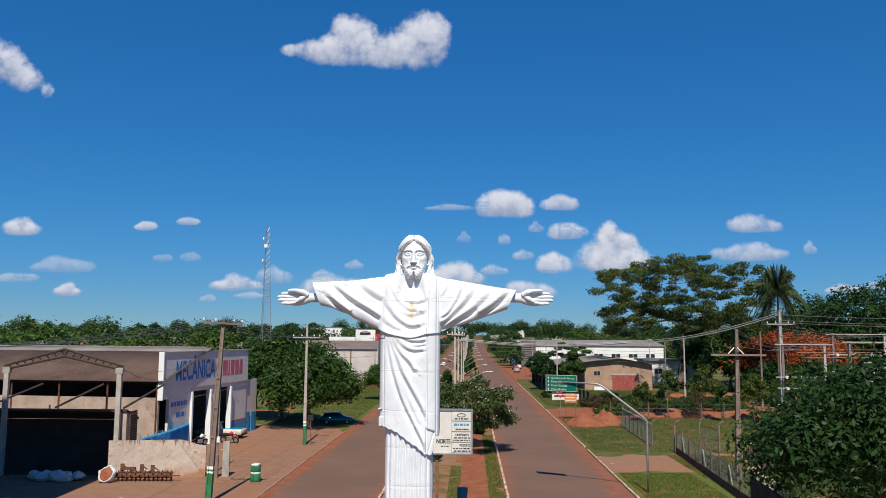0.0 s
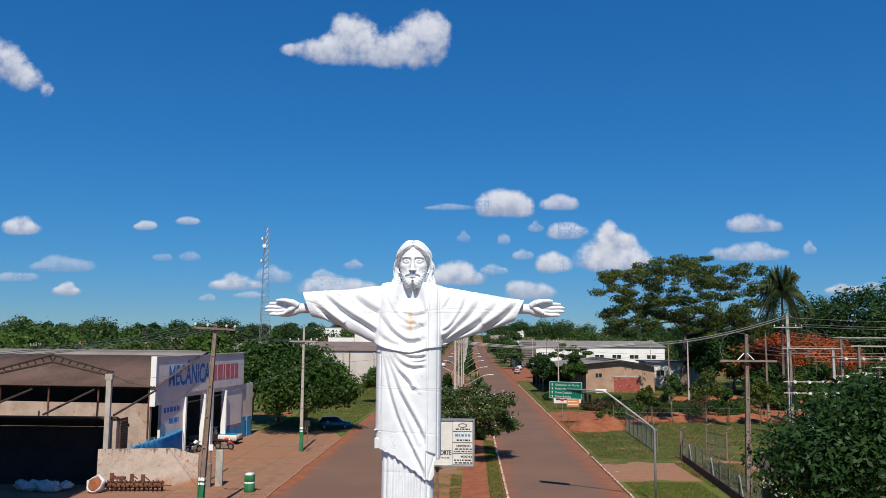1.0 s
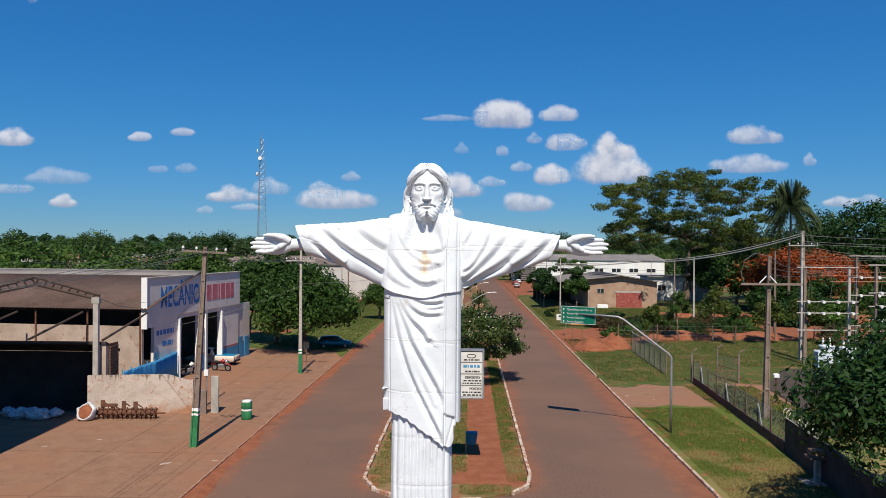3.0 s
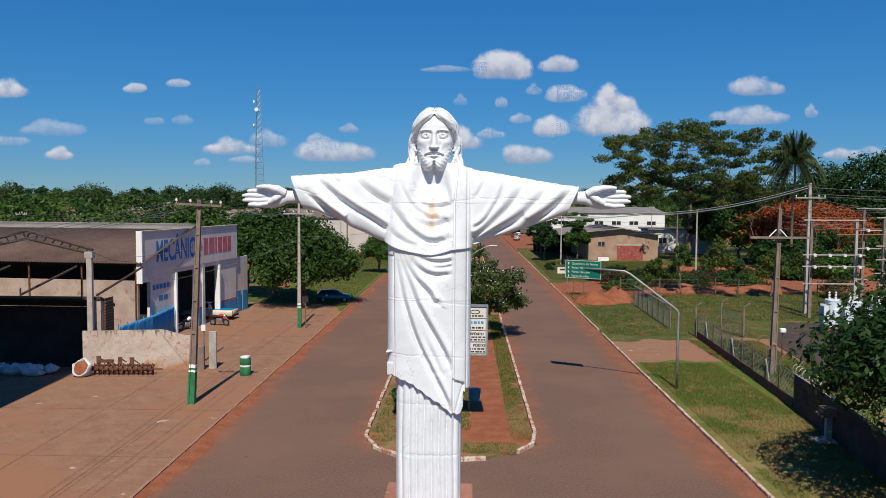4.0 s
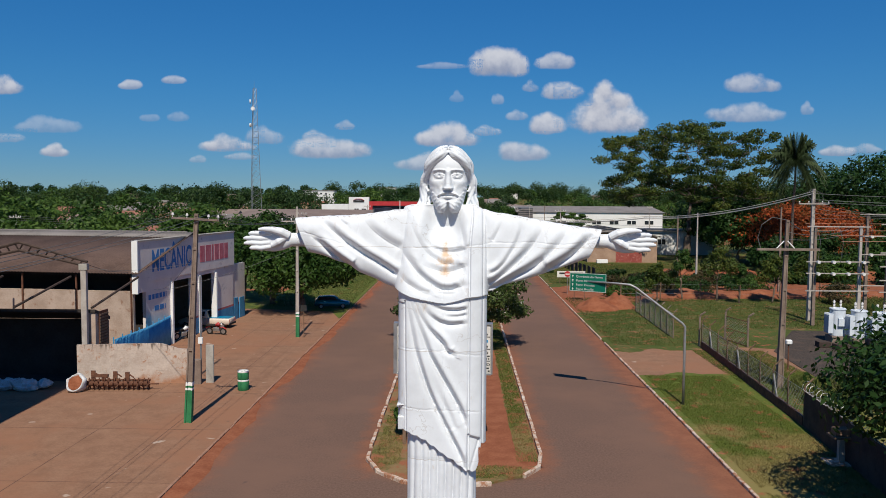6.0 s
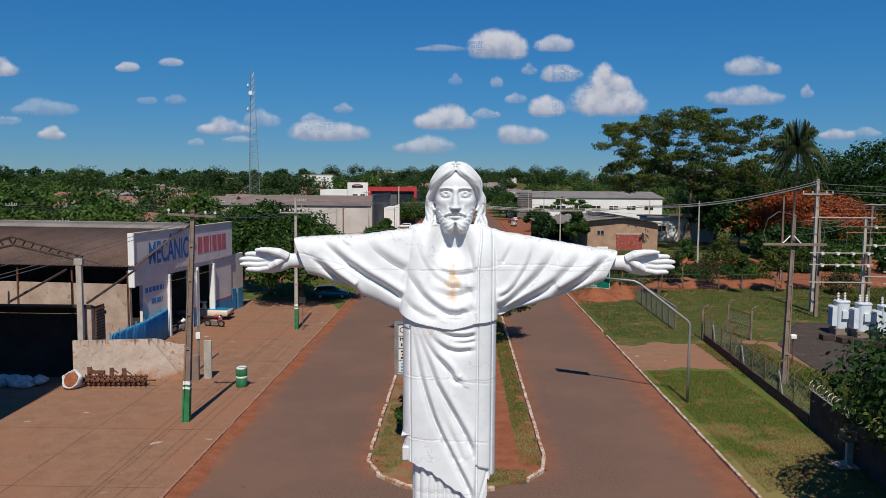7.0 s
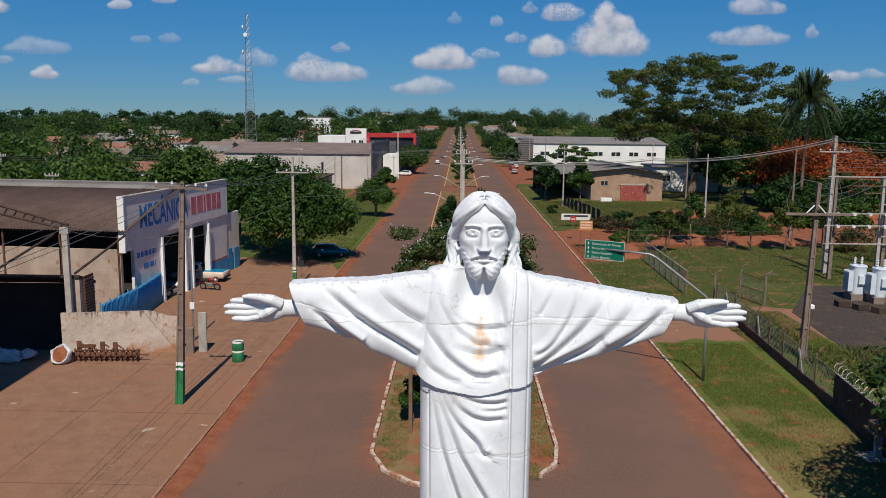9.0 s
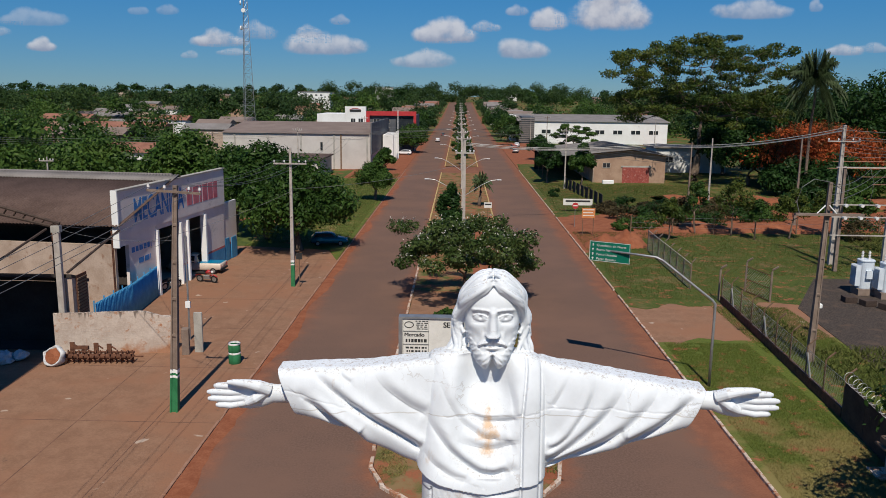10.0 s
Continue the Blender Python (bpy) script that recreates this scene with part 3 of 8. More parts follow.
CHEST_FOLDS = [
    ([(-0.99, 11.90), (-0.83, 11.69), (-0.64, 11.43), (-0.44, 11.24), (-0.20, 11.09), (0.05, 11.06), (0.30, 11.16)], 0.116, 0.12, 0.04),
    ([(-0.79, 12.47), (-0.67, 12.19), (-0.54, 11.95), (-0.40, 11.77), (-0.11, 11.59), (0.15, 11.60)], 0.062, 0.10, 0.07),
    ([(-0.60, 12.29), (-0.47, 12.06), (-0.30, 11.90), (-0.11, 11.82), (0.18, 11.84), (0.40, 11.92)], 0.062, 0.09, 0.06),
    ([(-0.55, 11.62), (-0.40, 11.52), (-0.11, 11.43), (0.09, 11.45), (0.37, 11.56)], 0.070, 0.12, 0.08),
    ([(-1.05, 11.42), (-0.86, 11.22), (-0.60, 11.06), (-0.35, 10.98)], 0.046, 0.10, 0.06),
    ([(0.22, 12.45), (0.30, 12.15), (0.32, 11.95)], 0.031, 0.08, 0.06),
]
MANTLE_FOLDS = [
    ([(-0.84, 10.85), (-0.76, 10.36), (-0.68, 9.90), (-0.58, 9.55), (-0.43, 9.08), (-0.25, 8.67), (-0.06, 8.30), (0.20, 7.80), (0.36, 7.42)], 0.123, 0.09, 0.028),
    ([(-0.77, 10.85), (-0.64, 10.46), (-0.49, 10.06), (-0.39, 9.76), (-0.19, 9.40), (0.02, 9.04), (0.21, 8.70), (0.38, 8.30)], 0.123, 0.10, 0.030),
    ([(-0.66, 10.80), (-0.54, 10.51), (-0.39, 10.26), (-0.23, 10.11), (-0.11, 9.98), (-0.04, 9.82), (0.11, 9.74)], 0.109, 0.09, 0.030),
    ([(-0.56, 10.80), (-0.39, 10.57), (-0.19, 10.42), (0.05, 10.36), (0.38, 10.40)], 0.065, 0.08, 0.06),
    ([(-0.39, 10.78), (-0.10, 10.67), (0.20, 10.66), (0.39, 10.70)], 0.065, 0.06, 0.05),
    ([(-0.09, 10.54), (0.20, 10.53), (0.39, 10.58)], 0.043, 0.05, 0.04),
    ([(-0.30, 9.20), (-0.12, 8.85), (0.05, 8.50), (0.16, 8.20)], 0.036, 0.08, 0.08),
]


def crease(X, Z, folds):
    """Relief of cloth folds: above each line the cloth swells and turns under, below it a lit ledge leads back out."""
    out = np.zeros_like(X)
    for pts, amp, up, down in folds:
        p = np.array(pts)
        fine = np.concatenate([np.linspace(a, b, 8, endpoint=False) for a, b in zip(p, p[1:])] + [p[-1:]])
        for _ in range(6):
            fine[1:-1] = (fine[:-2] + 2 * fine[1:-1] + fine[2:]) / 4
        best, sign, run = np.full(X.shape, 1e9), np.ones_like(X), np.zeros_like(X)
        for k, (a, b) in enumerate(zip(fine, fine[1:])):
            d = b - a
            t = np.clip(((X - a[0]) * d[0] + (Z - a[1]) * d[1]) / (d @ d), 0, 1)
            ex, ez = X - a[0] - t * d[0], Z - a[1] - t * d[1]
            q = ex * ex + ez * ez
            m = q < best
            n = (-d[1], d[0]) if d[0] > 0 else (d[1], -d[0])
            best = np.where(m, q, best)
            sign = np.where(m, np.sign(ex * n[0] + ez * n[1]), sign)
            run = np.where(m, (k + t) / (len(fine) - 1), run)
        dist = np.sqrt(best) * sign
        grow = np.clip(run / 0.45, 0.12, 1) * np.clip((1 - run) / 0.08, 0.3, 1)
        above = np.clip(dist / up, 0, 4)
        swell = np.where(dist >= 0, 0.55 * np.exp(-((above - 1.05) / 0.85) ** 2) - np.exp(-(above * 1.25) ** 1.5), -np.exp(-np.abs(dist) / down))
        swell = np.where(dist >= 0, swell + 0.18 * np.exp(-above * 3), swell)
        out += amp * grow * swell
    return out


def groove(X, Z, pts, amp, width):
    """A thin casting joint or crack along a wandering line."""
    out = np.zeros_like(X)
    for (ax, az), (bx, bz) in zip(pts, pts[1:]):
        dx, dz = bx - ax, bz - az
        t = np.clip(((X - ax) * dx + (Z - az) * dz) / (dx * dx + dz * dz), 0, 1)
        wob = 0.012 * np.sin(X * 2.9 + Z * 3.3) + 0.006 * np.sin(X * 11 - Z * 13) + 0.004 * np.sin(X * 37 + Z * 29)
        q = (X - ax - t * dx + wob * (abs(dz) > abs(dx))) ** 2 + (Z - az - t * dz + wob * (abs(dx) >= abs(dz))) ** 2
        out = np.minimum(out, -amp * np.exp(-q / width**2))
    return out


JOINTS = [[(-1.0, 9.86), (-0.1, 9.84), (0.80, 9.72)], [(-1.0, 8.66), (-0.1, 8.62), (0.80, 8.56)], [(-0.11, 11.90), (-0.09, 11.35), (-0.12, 10.9)], [(-0.07, 10.60), (-0.12, 10.0)], [(-0.10, 9.70), (-0.08, 8.9), (-0.06, 8.4)], [(-0.72, 11.93), (-0.25, 11.90), (0.1, 11.92), (0.5, 11.98), (0.84, 12.0)]]
CX = -0.115


def body_ring(z, angs, half_w, half_d, e=0.45):
    c, s = np.cos(angs), np.sin(angs)
    x = CX + half_w * np.sign(c) * np.abs(c) ** e
    y = 0.35 + half_d * np.sign(s) * np.abs(s) ** 0.6
    return np.stack([x, y, np.broadcast_to(z, x.shape)], -1)


def fold_front(grid, angs, folds, extra=None):
    """Pushes the front of a grid of rings out by the relief of its folds."""
    w = np.clip(-np.sin(angs) * 3.0, 0, 1)
    X, Z = grid[..., 0].copy(), grid[..., 2].copy()
    relief = crease(X, Z, folds) * np.clip((0.43 - X) / 0.05, 0, 1)
    for line in JOINTS:
        relief = relief + groove(X, Z, line, 0.008, 0.012)
    if extra is not None:
        relief = relief + extra(X, Z)
    grid[..., 1] -= relief * w
    return grid


def band_relief(X, Z):
    """The long stole hanging from one shoulder, and the flat panel on the other side."""
    edge = 0.435 + 0.06 * np.clip((Z - 11.9) / 0.7, 0, 1)
    inside = 1 / (1 + np.exp(-(X - edge - 0.012) / 0.006)) / (1 + np.exp((X - 0.705) / 0.008))
    lines = np.exp(-((X - edge) / 0.018) ** 2) + 0.8 * np.exp(-((X - 0.71) / 0.014) ** 2)
    left = np.exp(-((X + 0.87 - 0.02 * (10 - Z) / 2) / 0.014) ** 2) * (Z < 10.85)
    back = 0.03 * (X < -0.875) * (Z < 10.8)
    return 0.03 * inside - 0.05 * lines - 0.05 * left - back


def statue_head(bm):
    """Face with brows, eyes, nose, moustache and forked beard; hair in locks from the middle parting."""
    z0, z1, cy = 12.63, 13.97, 0.42
    nz, na = 230, 420
    zz = z0 + (z1 - z0) * np.linspace(0, 1, nz) ** 0.97
    th = np.linspace(-math.pi, math.pi, na, endpoint=False)
    half = [(12.60, 0.17), (12.68, 0.235), (12.80, 0.295), (12.95, 0.345), (13.10, 0.385), (13.30, 0.405), (13.50, 0.405), (13.68, 0.375), (13.82, 0.305), (13.91, 0.20), (13.97, 0.04)]
    fore = [(12.60, 0.38), (12.68, 0.43), (12.80, 0.44), (12.95, 0.43), (13.10, 0.42), (13.30, 0.41), (13.50, 0.425), (13.66, 0.405), (13.80, 0.34), (13.90, 0.22), (13.97, 0.04)]
    af = np.array([lerp(z, half) for z in zz])[:, None]
    bf = np.array([lerp(z, fore) for z in zz])[:, None]
    sn, c = np.sin(th)[None], np.cos(th)[None]
    ex = 2.3
    r0 = (np.abs(sn / af) ** ex + np.abs(c / bf) ** ex) ** (-1 / ex)
    X = r0 * sn
    Z = np.repeat(zz[:, None], na, 1)
    A = np.abs(X)
    front = np.clip((1.45 - np.abs(th)) / 0.25, 0, 1)[None]

    def blob(x, z, w, h, p):
        return p * np.exp(-((A - x) / w) ** 2 - ((Z - z) / h) ** 2)

    def ridge(line, x0, x1, w, p):
        return p * np.exp(-((Z - line) / w) ** 2) * np.clip((A - x0) / 0.04 + 0.5, 0, 1) * np.clip((x1 - A) / 0.05 + 0.5, 0, 1)

    push = blob(0.19, 13.39, 0.125, 0.066, -0.052) + blob(0.08, 13.42, 0.03, 0.04, -0.016)
    push += ridge(13.478 + 0.36 * A - 1.05 * A * A, 0.05, 0.31, 0.020, 0.020) * (1 + 0.2 * np.sin(A * 70 + Z * 30))
    # eyeballs between lids
    e = ((A - 0.192) / 0.098) ** 2 + ((Z - 13.385) / 0.046) ** 2
    push += 0.052 * np.sqrt(np.clip(1 - e, 0, 1))
    push += 0.036 * np.exp(-((e - 1.12) / 0.20) ** 2) * np.clip((Z - 13.38) / 0.02, 0, 1) + 0.022 * np.exp(-((e - 1.12) / 0.22) ** 2) * np.clip((13.38 - Z) / 0.02, 0, 1)
    push -= 0.030 * np.exp(-((A - 0.185) / 0.024) ** 2 - ((Z - 13.388) / 0.022) ** 2)
    push += ridge(13.305 - 0.05 * (A - 0.19), 0.12, 0.27, 0.014, -0.012)
    # nose
    t = np.clip((13.50 - Z) / 0.38, 0, 1)
    prof = (0.034 + 0.092 * t) * np.clip((13.56 - Z) / 0.09, 0, 1) * np.clip((Z - 13.095) / 0.022, 0, 1)
    push += prof * np.exp(-(A / (0.048 + 0.022 * t)) ** 3)
    push += blob(0.072, 13.135, 0.032, 0.030, 0.050) + blob(0.04, 13.09, 0.02, 0.015, -0.03)
    # cheeks
    push += blob(0.285, 13.25, 0.08, 0.075, 0.024) + blob(0.22, 13.10, 0.05, 0.08, -0.018) + blob(0.13, 13.18, 0.03, 0.06, -0.018)
    # moustache, lips
    push += ridge(13.055 - 0.10 * A - 1.4 * A * A, 0.012, 0.205, 0.024, 0.048) * (1 + 0.15 * np.sin(A * 90 + Z * 40))
    push += np.exp(-((Z - 12.982 + 0.12 * A * A) / 0.010) ** 2) * (A < 0.13) * -0.050
    push += blob(0.045, 13.012, 0.05, 0.016, 0.020) + blob(0.0, 12.948, 0.085, 0.022, 0.042) + blob(0.0, 12.90, 0.07, 0.018, -0.028)
    # beard: raised along the jaw, combed, forked at the tip
    rim = 0.30 - 0.9 * np.clip(13.06 - Z, 0, 0.22) + 0.006 * np.sin(Z * 40)
    fur = np.clip((A - rim) / 0.02, 0, 1) * np.clip((13.20 - Z) / 0.1, 0, 1)
    fur = np.maximum(fur, np.clip((12.885 - Z) / 0.03, 0, 1) * np.clip((A + 0.02) / 0.04, 0, 1))
    push += fur * (0.012 + 0.004 * np.sin(A * 105 - (13.1 - Z) * 55 + 2.2 * np.sin(Z * 26 + A * 14)) + 0.005 * np.sin(A * 37 + Z * 71))
    push += blob(0.11, 12.76, 0.085, 0.12, 0.045) + blob(0.23, 12.86, 0.06, 0.10, 0.020)
    push -= 0.085 * np.exp(-(A / 0.024) ** 2) * np.clip((12.86 - Z) / 0.05, 0, 1)
    R = r0 + push * front
    drop = np.clip((12.84 - Z) / 0.2, 0, 1) * np.clip(1 - np.abs(th) / 1.2, 0, 1)[None]
    lift = drop * (0.13 * np.exp(-(A / 0.05) ** 2) - 0.015 * np.exp(-((A - 0.11) / 0.06) ** 2)) + np.clip((12.85 - Z) / 0.22, 0, 1) * 0.22 * np.clip((np.abs(th)[None] - 0.9) / 1.0, 0, 1)
    loft(bm, [[(x - 0.02, cy - y, z) for x, y, z in zip(xs, ys, zs)] for xs, ys, zs in zip(R * sn, R * c, Z + lift)])
    # skull under the hair
    bmesh.ops.create_uvsphere(bm, u_segments=40, v_segments=24, radius=1.0, matrix=Matrix.Translation((-0.02, 0.47, 13.47)) @ Matrix.Diagonal((0.445, 0.43, 0.535, 1)))
    keys = [
        [(0.012, 0.070, 13.845), (0.09, 0.020, 13.790), (0.19, 0.03, 13.735), (0.285, 0.085, 13.655), (0.365, 0.18, 13.56), (0.425, 0.31, 13.42), (0.475, 0.42, 13.22), (0.440, 0.44, 13.0), (0.39, 0.42, 12.85), (0.36, 0.38, 12.66)],
        [(0.012, 0.19, 13.955), (0.12, 0.16, 13.945), (0.24, 0.19, 13.87), (0.345, 0.26, 13.75), (0.415, 0.36, 13.60), (0.455, 0.45, 13.42), (0.495, 0.49, 13.2), (0.515, 0.47, 13.0), (0.53, 0.44, 12.83), (0.55, 0.40, 12.66)],
        [(0.012, 0.40, 13.99), (0.14, 0.40, 13.975), (0.27, 0.42, 13.90), (0.37, 0.46, 13.77), (0.435, 0.52, 13.60), (0.475, 0.57, 13.40), (0.515, 0.58, 13.18), (0.55, 0.55, 12.98), (0.575, 0.50, 12.82), (0.60, 0.45, 12.66)],
        [(0.012, 0.72, 13.93), (0.12, 0.78, 13.87), (0.25, 0.79, 13.75), (0.35, 0.78, 13.58), (0.41, 0.76, 13.4), (0.44, 0.74, 13.2), (0.46, 0.71, 13.0), (0.48, 0.68, 12.8), (0.49, 0.66, 12.7), (0.5, 0.64, 12.6)],
    ]
    K = np.array(keys)
    n = 15
    for s in (-1, 1):
        for k in range(n):
            q = 3 * k / (n - 1)
            i = min(2, int(q))
            P = K[i] * (1 - q + i) + K[i + 1] * (q - i)
            fine = np.stack([np.interp(np.linspace(0, 9, 40), np.arange(10), P[:, j]) for j in range(3)], 1)
            for _ in range(5):
                fine[1:-1] = (fine[:-2] + 2 * fine[1:-1] + fine[2:]) / 4
            u = np.linspace(0, 1, 40)
            fine[:, 0] *= 1 + 0.10 * np.exp(-((fine[:, 2] - 13.66) / 0.17) ** 2)
            fine[:, 0] += 0.045 * np.exp(-((fine[:, 2] - 13.25) / 0.14) ** 2)
            wave = 0.034 * np.sin(u * 15 + k * 2.1 + s) * np.clip(u * 3 - 0.8, 0, 1) + 0.05 * np.clip(u - 0.72, 0, 1)
            fine[:, 0] += wave + 0.10 * (s < 0) * np.clip((12.86 - fine[:, 2]) / 0.2, 0, 1)
            fine[:, 1] += 0.035 * np.sin(u * 10 + k * 1.7) - 0.030 * (k % 2)
            fine[:, 2] += 0.03 * np.clip(1 - u * 3, 0, 1)
            rad = (0.042 if k > 2 else 0.056) + 0.011 * np.sin(u * 9 + k * 2.6)
            rad = rad * np.clip(0.35 + u * 5, 0, 1) * np.clip(1.25 - u * 0.6, 0, 1)
            tube(bm, [(s * x - 0.02, y, z) for x, y, z in fine.tolist()], rad.tolist(), 9)
        # ear
        tube(bm, [(s * 0.405 - 0.02, 0.38, 13.27), (s * 0.445 - 0.02, 0.40, 13.22), (s * 0.45 - 0.02, 0.39, 13.14), (s * 0.415 - 0.02, 0.36, 13.06)], [0.03, 0.034, 0.03, 0.028], 10)


def statue_hand(bm, s, zc):
    """Open palm facing forward, fingers together, thumb above."""
    rings = [(2.80, 0.14, 0.15), (3.12, 0.125, 0.140), (3.30, 0.115, 0.145), (3.48, 0.105, 0.20), (3.66, 0.09, 0.235), (3.84, 0.08, 0.225), (3.93, 0.06, 0.19)]
    loft(bm, [[(s * x, 0.40 + d * math.cos(a), zc + h * math.sin(a) - 0.02 * (x > 3.4)) for a in [2 * math.pi * k / 24 for k in range(24)]] for x, d, h in rings])
    for ln, dz in ((0.34, 0.140), (0.45, 0.040), (0.44, -0.065), (0.32, -0.165)):
        z = zc + dz - 0.015
        tube(bm, [(s * 3.72, 0.37, zc + dz * 0.85), (s * 3.95, 0.345, z), (s * (3.88 + ln * 0.5), 0.33, z + 0.010), (s * (3.86 + ln * 0.85), 0.335, z + 0.006), (s * (3.86 + ln), 0.345, z)], [0.058, 0.056, 0.052, 0.045, 0.026], 12)
    tube(bm, [(s * 3.36, 0.33, zc + 0.08), (s * 3.50, 0.25, zc + 0.17), (s * 3.68, 0.22, zc + 0.215), (s * 3.86, 0.235, zc + 0.225), (s * 3.97, 0.25, zc + 0.215)], [0.10, 0.092, 0.066, 0.05, 0.03], 12)
    tube(bm, [(s * 3.42, 0.31, zc + 0.05), (s * 3.56, 0.28, zc - 0.04), (s * 3.70, 0.30, zc - 0.13)], [0.07, 0.08, 0.05], 10)


def statue():
    bm = bmesh.new()
    # angles that space the points evenly across the flat front and back
    tf = np.linspace(-1, 1, 230)
    flat = np.arccos(np.clip(np.sign(tf) * np.abs(tf) ** (1 / 0.45), -1, 1))
    angs = np.concatenate([-flat[:-1], flat[::2][::-1][:-1]])
    # fluted tunic
    rings = []
    for z in np.linspace(5.32, 8.7, 70):
        g = body_ring(z, angs, 0.735, 0.56)
        lean = 0.02 * math.sin(z * 3.1)
        rib = np.abs(np.sin((g[:, 0] - CX + 0.735 + lean * 0.4) / 1.47 * math.pi * 9)) ** 0.45
        dent = 0.02 * (math.exp(-((z - 7.55) / 0.02) ** 2) + math.exp(-((z - 6.42) / 0.02) ** 2))
        g[:, 1] += np.sign(np.sin(angs)) * (0.085 * (rib - 1) - dent)
        side = np.abs(np.sin(g[:, 1] * 19)) ** 0.4
        g[:, 0] += np.sign(np.cos(angs)) * 0.03 * (side - 1) * (np.abs(np.cos(angs)) > 0.8)
        rings.append(g)
    loft(bm, [[tuple(p) for p in g] for g in rings])
    # mantle with a slanting hem that gathers to one side
    rings = []
    for t in np.linspace(0, 1, 230):
        g = body_ring(0.0, angs, 0.925, 0.60)
        u = g[:, 0] - CX
        front = np.sin(angs) < 0.15
        x = g[:, 0]
        slant = np.interp(x, [-1.04, -0.86, -0.66, -0.48, -0.28, -0.04, 0.14, 0.28, 0.40, 0.52, 0.60, 0.66, 0.70, 0.82], [8.28, 8.15, 8.08, 8.0, 7.86, 7.67, 7.57, 7.44, 7.35, 7.31, 7.36, 7.50, 7.90, 7.88])
        hem = np.where(front, slant, 8.05) + 0.012 * np.sin(u * 34)
        z = hem + (11.04 - hem) * t
        g[:, 1] = 0.35 + (g[:, 1] - 0.35) * (1.04 - 0.05 * (z - 8) / 3)
        # the gathered end under the stole hangs back from it
        under = front * np.clip((x - 0.40) / 0.03, 0, 1) * np.clip((0.69 - x) / 0.03, 0, 1) / (1 + np.exp((z - 8.12 + 0.35 * (x - 0.40)) / 0.008))
        fold = 0.05 * np.exp(-((x - 0.66 + 0.27 * (8.06 - z) / 0.5 * 0.5) / 0.025) ** 2)
        g[:, 1] += under * (0.055 + 0.5 * fold)
        g[:, 2] = z
        rings.append(g)
    grid = fold_front(np.array(rings), angs, MANTLE_FOLDS, band_relief)
    loft(bm, [[tuple(p) for p in g] for g in grid])
    # turned edge of the mantle at the hip
    for zt, zb, out in ((8.68, 8.62, -1.045), (8.44, 8.16, -1.02)):
        loft(bm, [[(x, y, z) for y, z in ((-0.14, zt), (0.60, zt - 0.02), (0.60, zb), (-0.10, zb + 0.5 * (x - out) * (zt > 8.5)))] for x in (-0.90, out)])
    # upper cape over the chest
    rings = []
    for t in np.linspace(0, 1, 170):
        g = body_ring(0.0, angs, 1.0, 1.0)
        u = g[:, 0] - CX
        hem = np.interp(g[:, 0], [-1.12, -0.95, -0.78, -0.49, -0.19, -0.05, 0.19, 0.39, 0.5, 0.9], [11.10, 11.0, 10.93, 10.86, 10.81, 10.80, 10.85, 10.91, 10.93, 10.96])
        z = hem + (12.80 - hem) * t
        left = np.array([lerp(q, [(10.8, 1.01), (11.15, 1.0), (11.4, 0.95), (11.6, 0.905), (12.0, 0.875), (12.5, 0.85), (12.68, 0.83), (12.76, 0.80), (12.80, 0.66)]) for q in z])
        right = np.array([lerp(q, [(10.8, 0.945), (12.0, 0.935), (12.5, 0.92), (12.66, 0.86), (12.74, 0.78), (12.80, 0.62)]) for q in z])
        hollow = np.array([lerp(q, [(10.7, 0.68), (11.2, 0.58), (11.9, 0.38), (12.3, 0.14), (12.62, 0.10), (12.80, 0.10)]) for q in z])
        dep = np.array([lerp(q, [(10.7, 0.69), (10.95, 0.66), (11.2, 0.61), (11.9, 0.51), (12.3, 0.45), (12.62, 0.31), (12.80, 0.19)]) for q in z])
        dep = dep + (hollow - dep) * np.exp(-(u / 0.42) ** 4)
        g[:, 0] = CX + u * np.where(u < 0, left, right)
        g[:, 1] = 0.36 + (g[:, 1] - 0.35) * dep
        g[:, 2] = z
        rings.append(g)
    grid = fold_front(np.array(rings), angs, CHEST_FOLDS, band_relief)
    loft(bm, [[tuple(p) for p in g] for g in grid])
    # sleeves, hanging open at the wrist
    spec = {
        -1: (3.19, [(0.3, 12.72), (1.05, 12.70), (1.36, 12.66), (1.84, 12.59), (2.6, 12.55), (3.19, 12.51)],
             [(0.3, 10.95), (0.95, 11.0), (1.16, 11.08), (1.31, 11.14), (1.55, 11.26), (1.84, 11.38), (2.08, 11.53), (2.33, 11.61), (2.61, 11.69), (2.95, 11.75), (3.19, 11.79)],
             [[(-3.06, 12.23), (-2.85, 12.18), (-2.61, 12.11), (-2.32, 12.04), (-1.94, 11.93)], [(-1.87, 12.50), (-1.88, 11.98)], [(-2.22, 12.52), (-2.20, 12.30)]]),
        1: (3.15, [(0.3, 12.72), (0.75, 12.72), (0.92, 12.66), (1.16, 12.63), (1.78, 12.52), (2.35, 12.42), (2.73, 12.36), (3.15, 12.31)],
            [(0.3, 10.95), (0.86, 11.0), (1.15, 11.14), (1.53, 11.24), (1.96, 11.38), (2.24, 11.48), (2.48, 11.54), (2.90, 11.63), (3.15, 11.70)],
            [[(0.81, 12.01), (1.36, 12.03), (1.79, 12.06), (2.08, 12.01), (2.74, 12.02), (3.0, 12.12)], [(1.94, 12.42), (2.01, 12.02), (1.98, 11.75), (2.0, 11.45)]]),
    }
    tv = np.linspace(-1, 1, 170)
    rise = np.arcsin(np.clip(np.sign(tv) * np.abs(tv) ** (1 / 0.6), -1, 1))
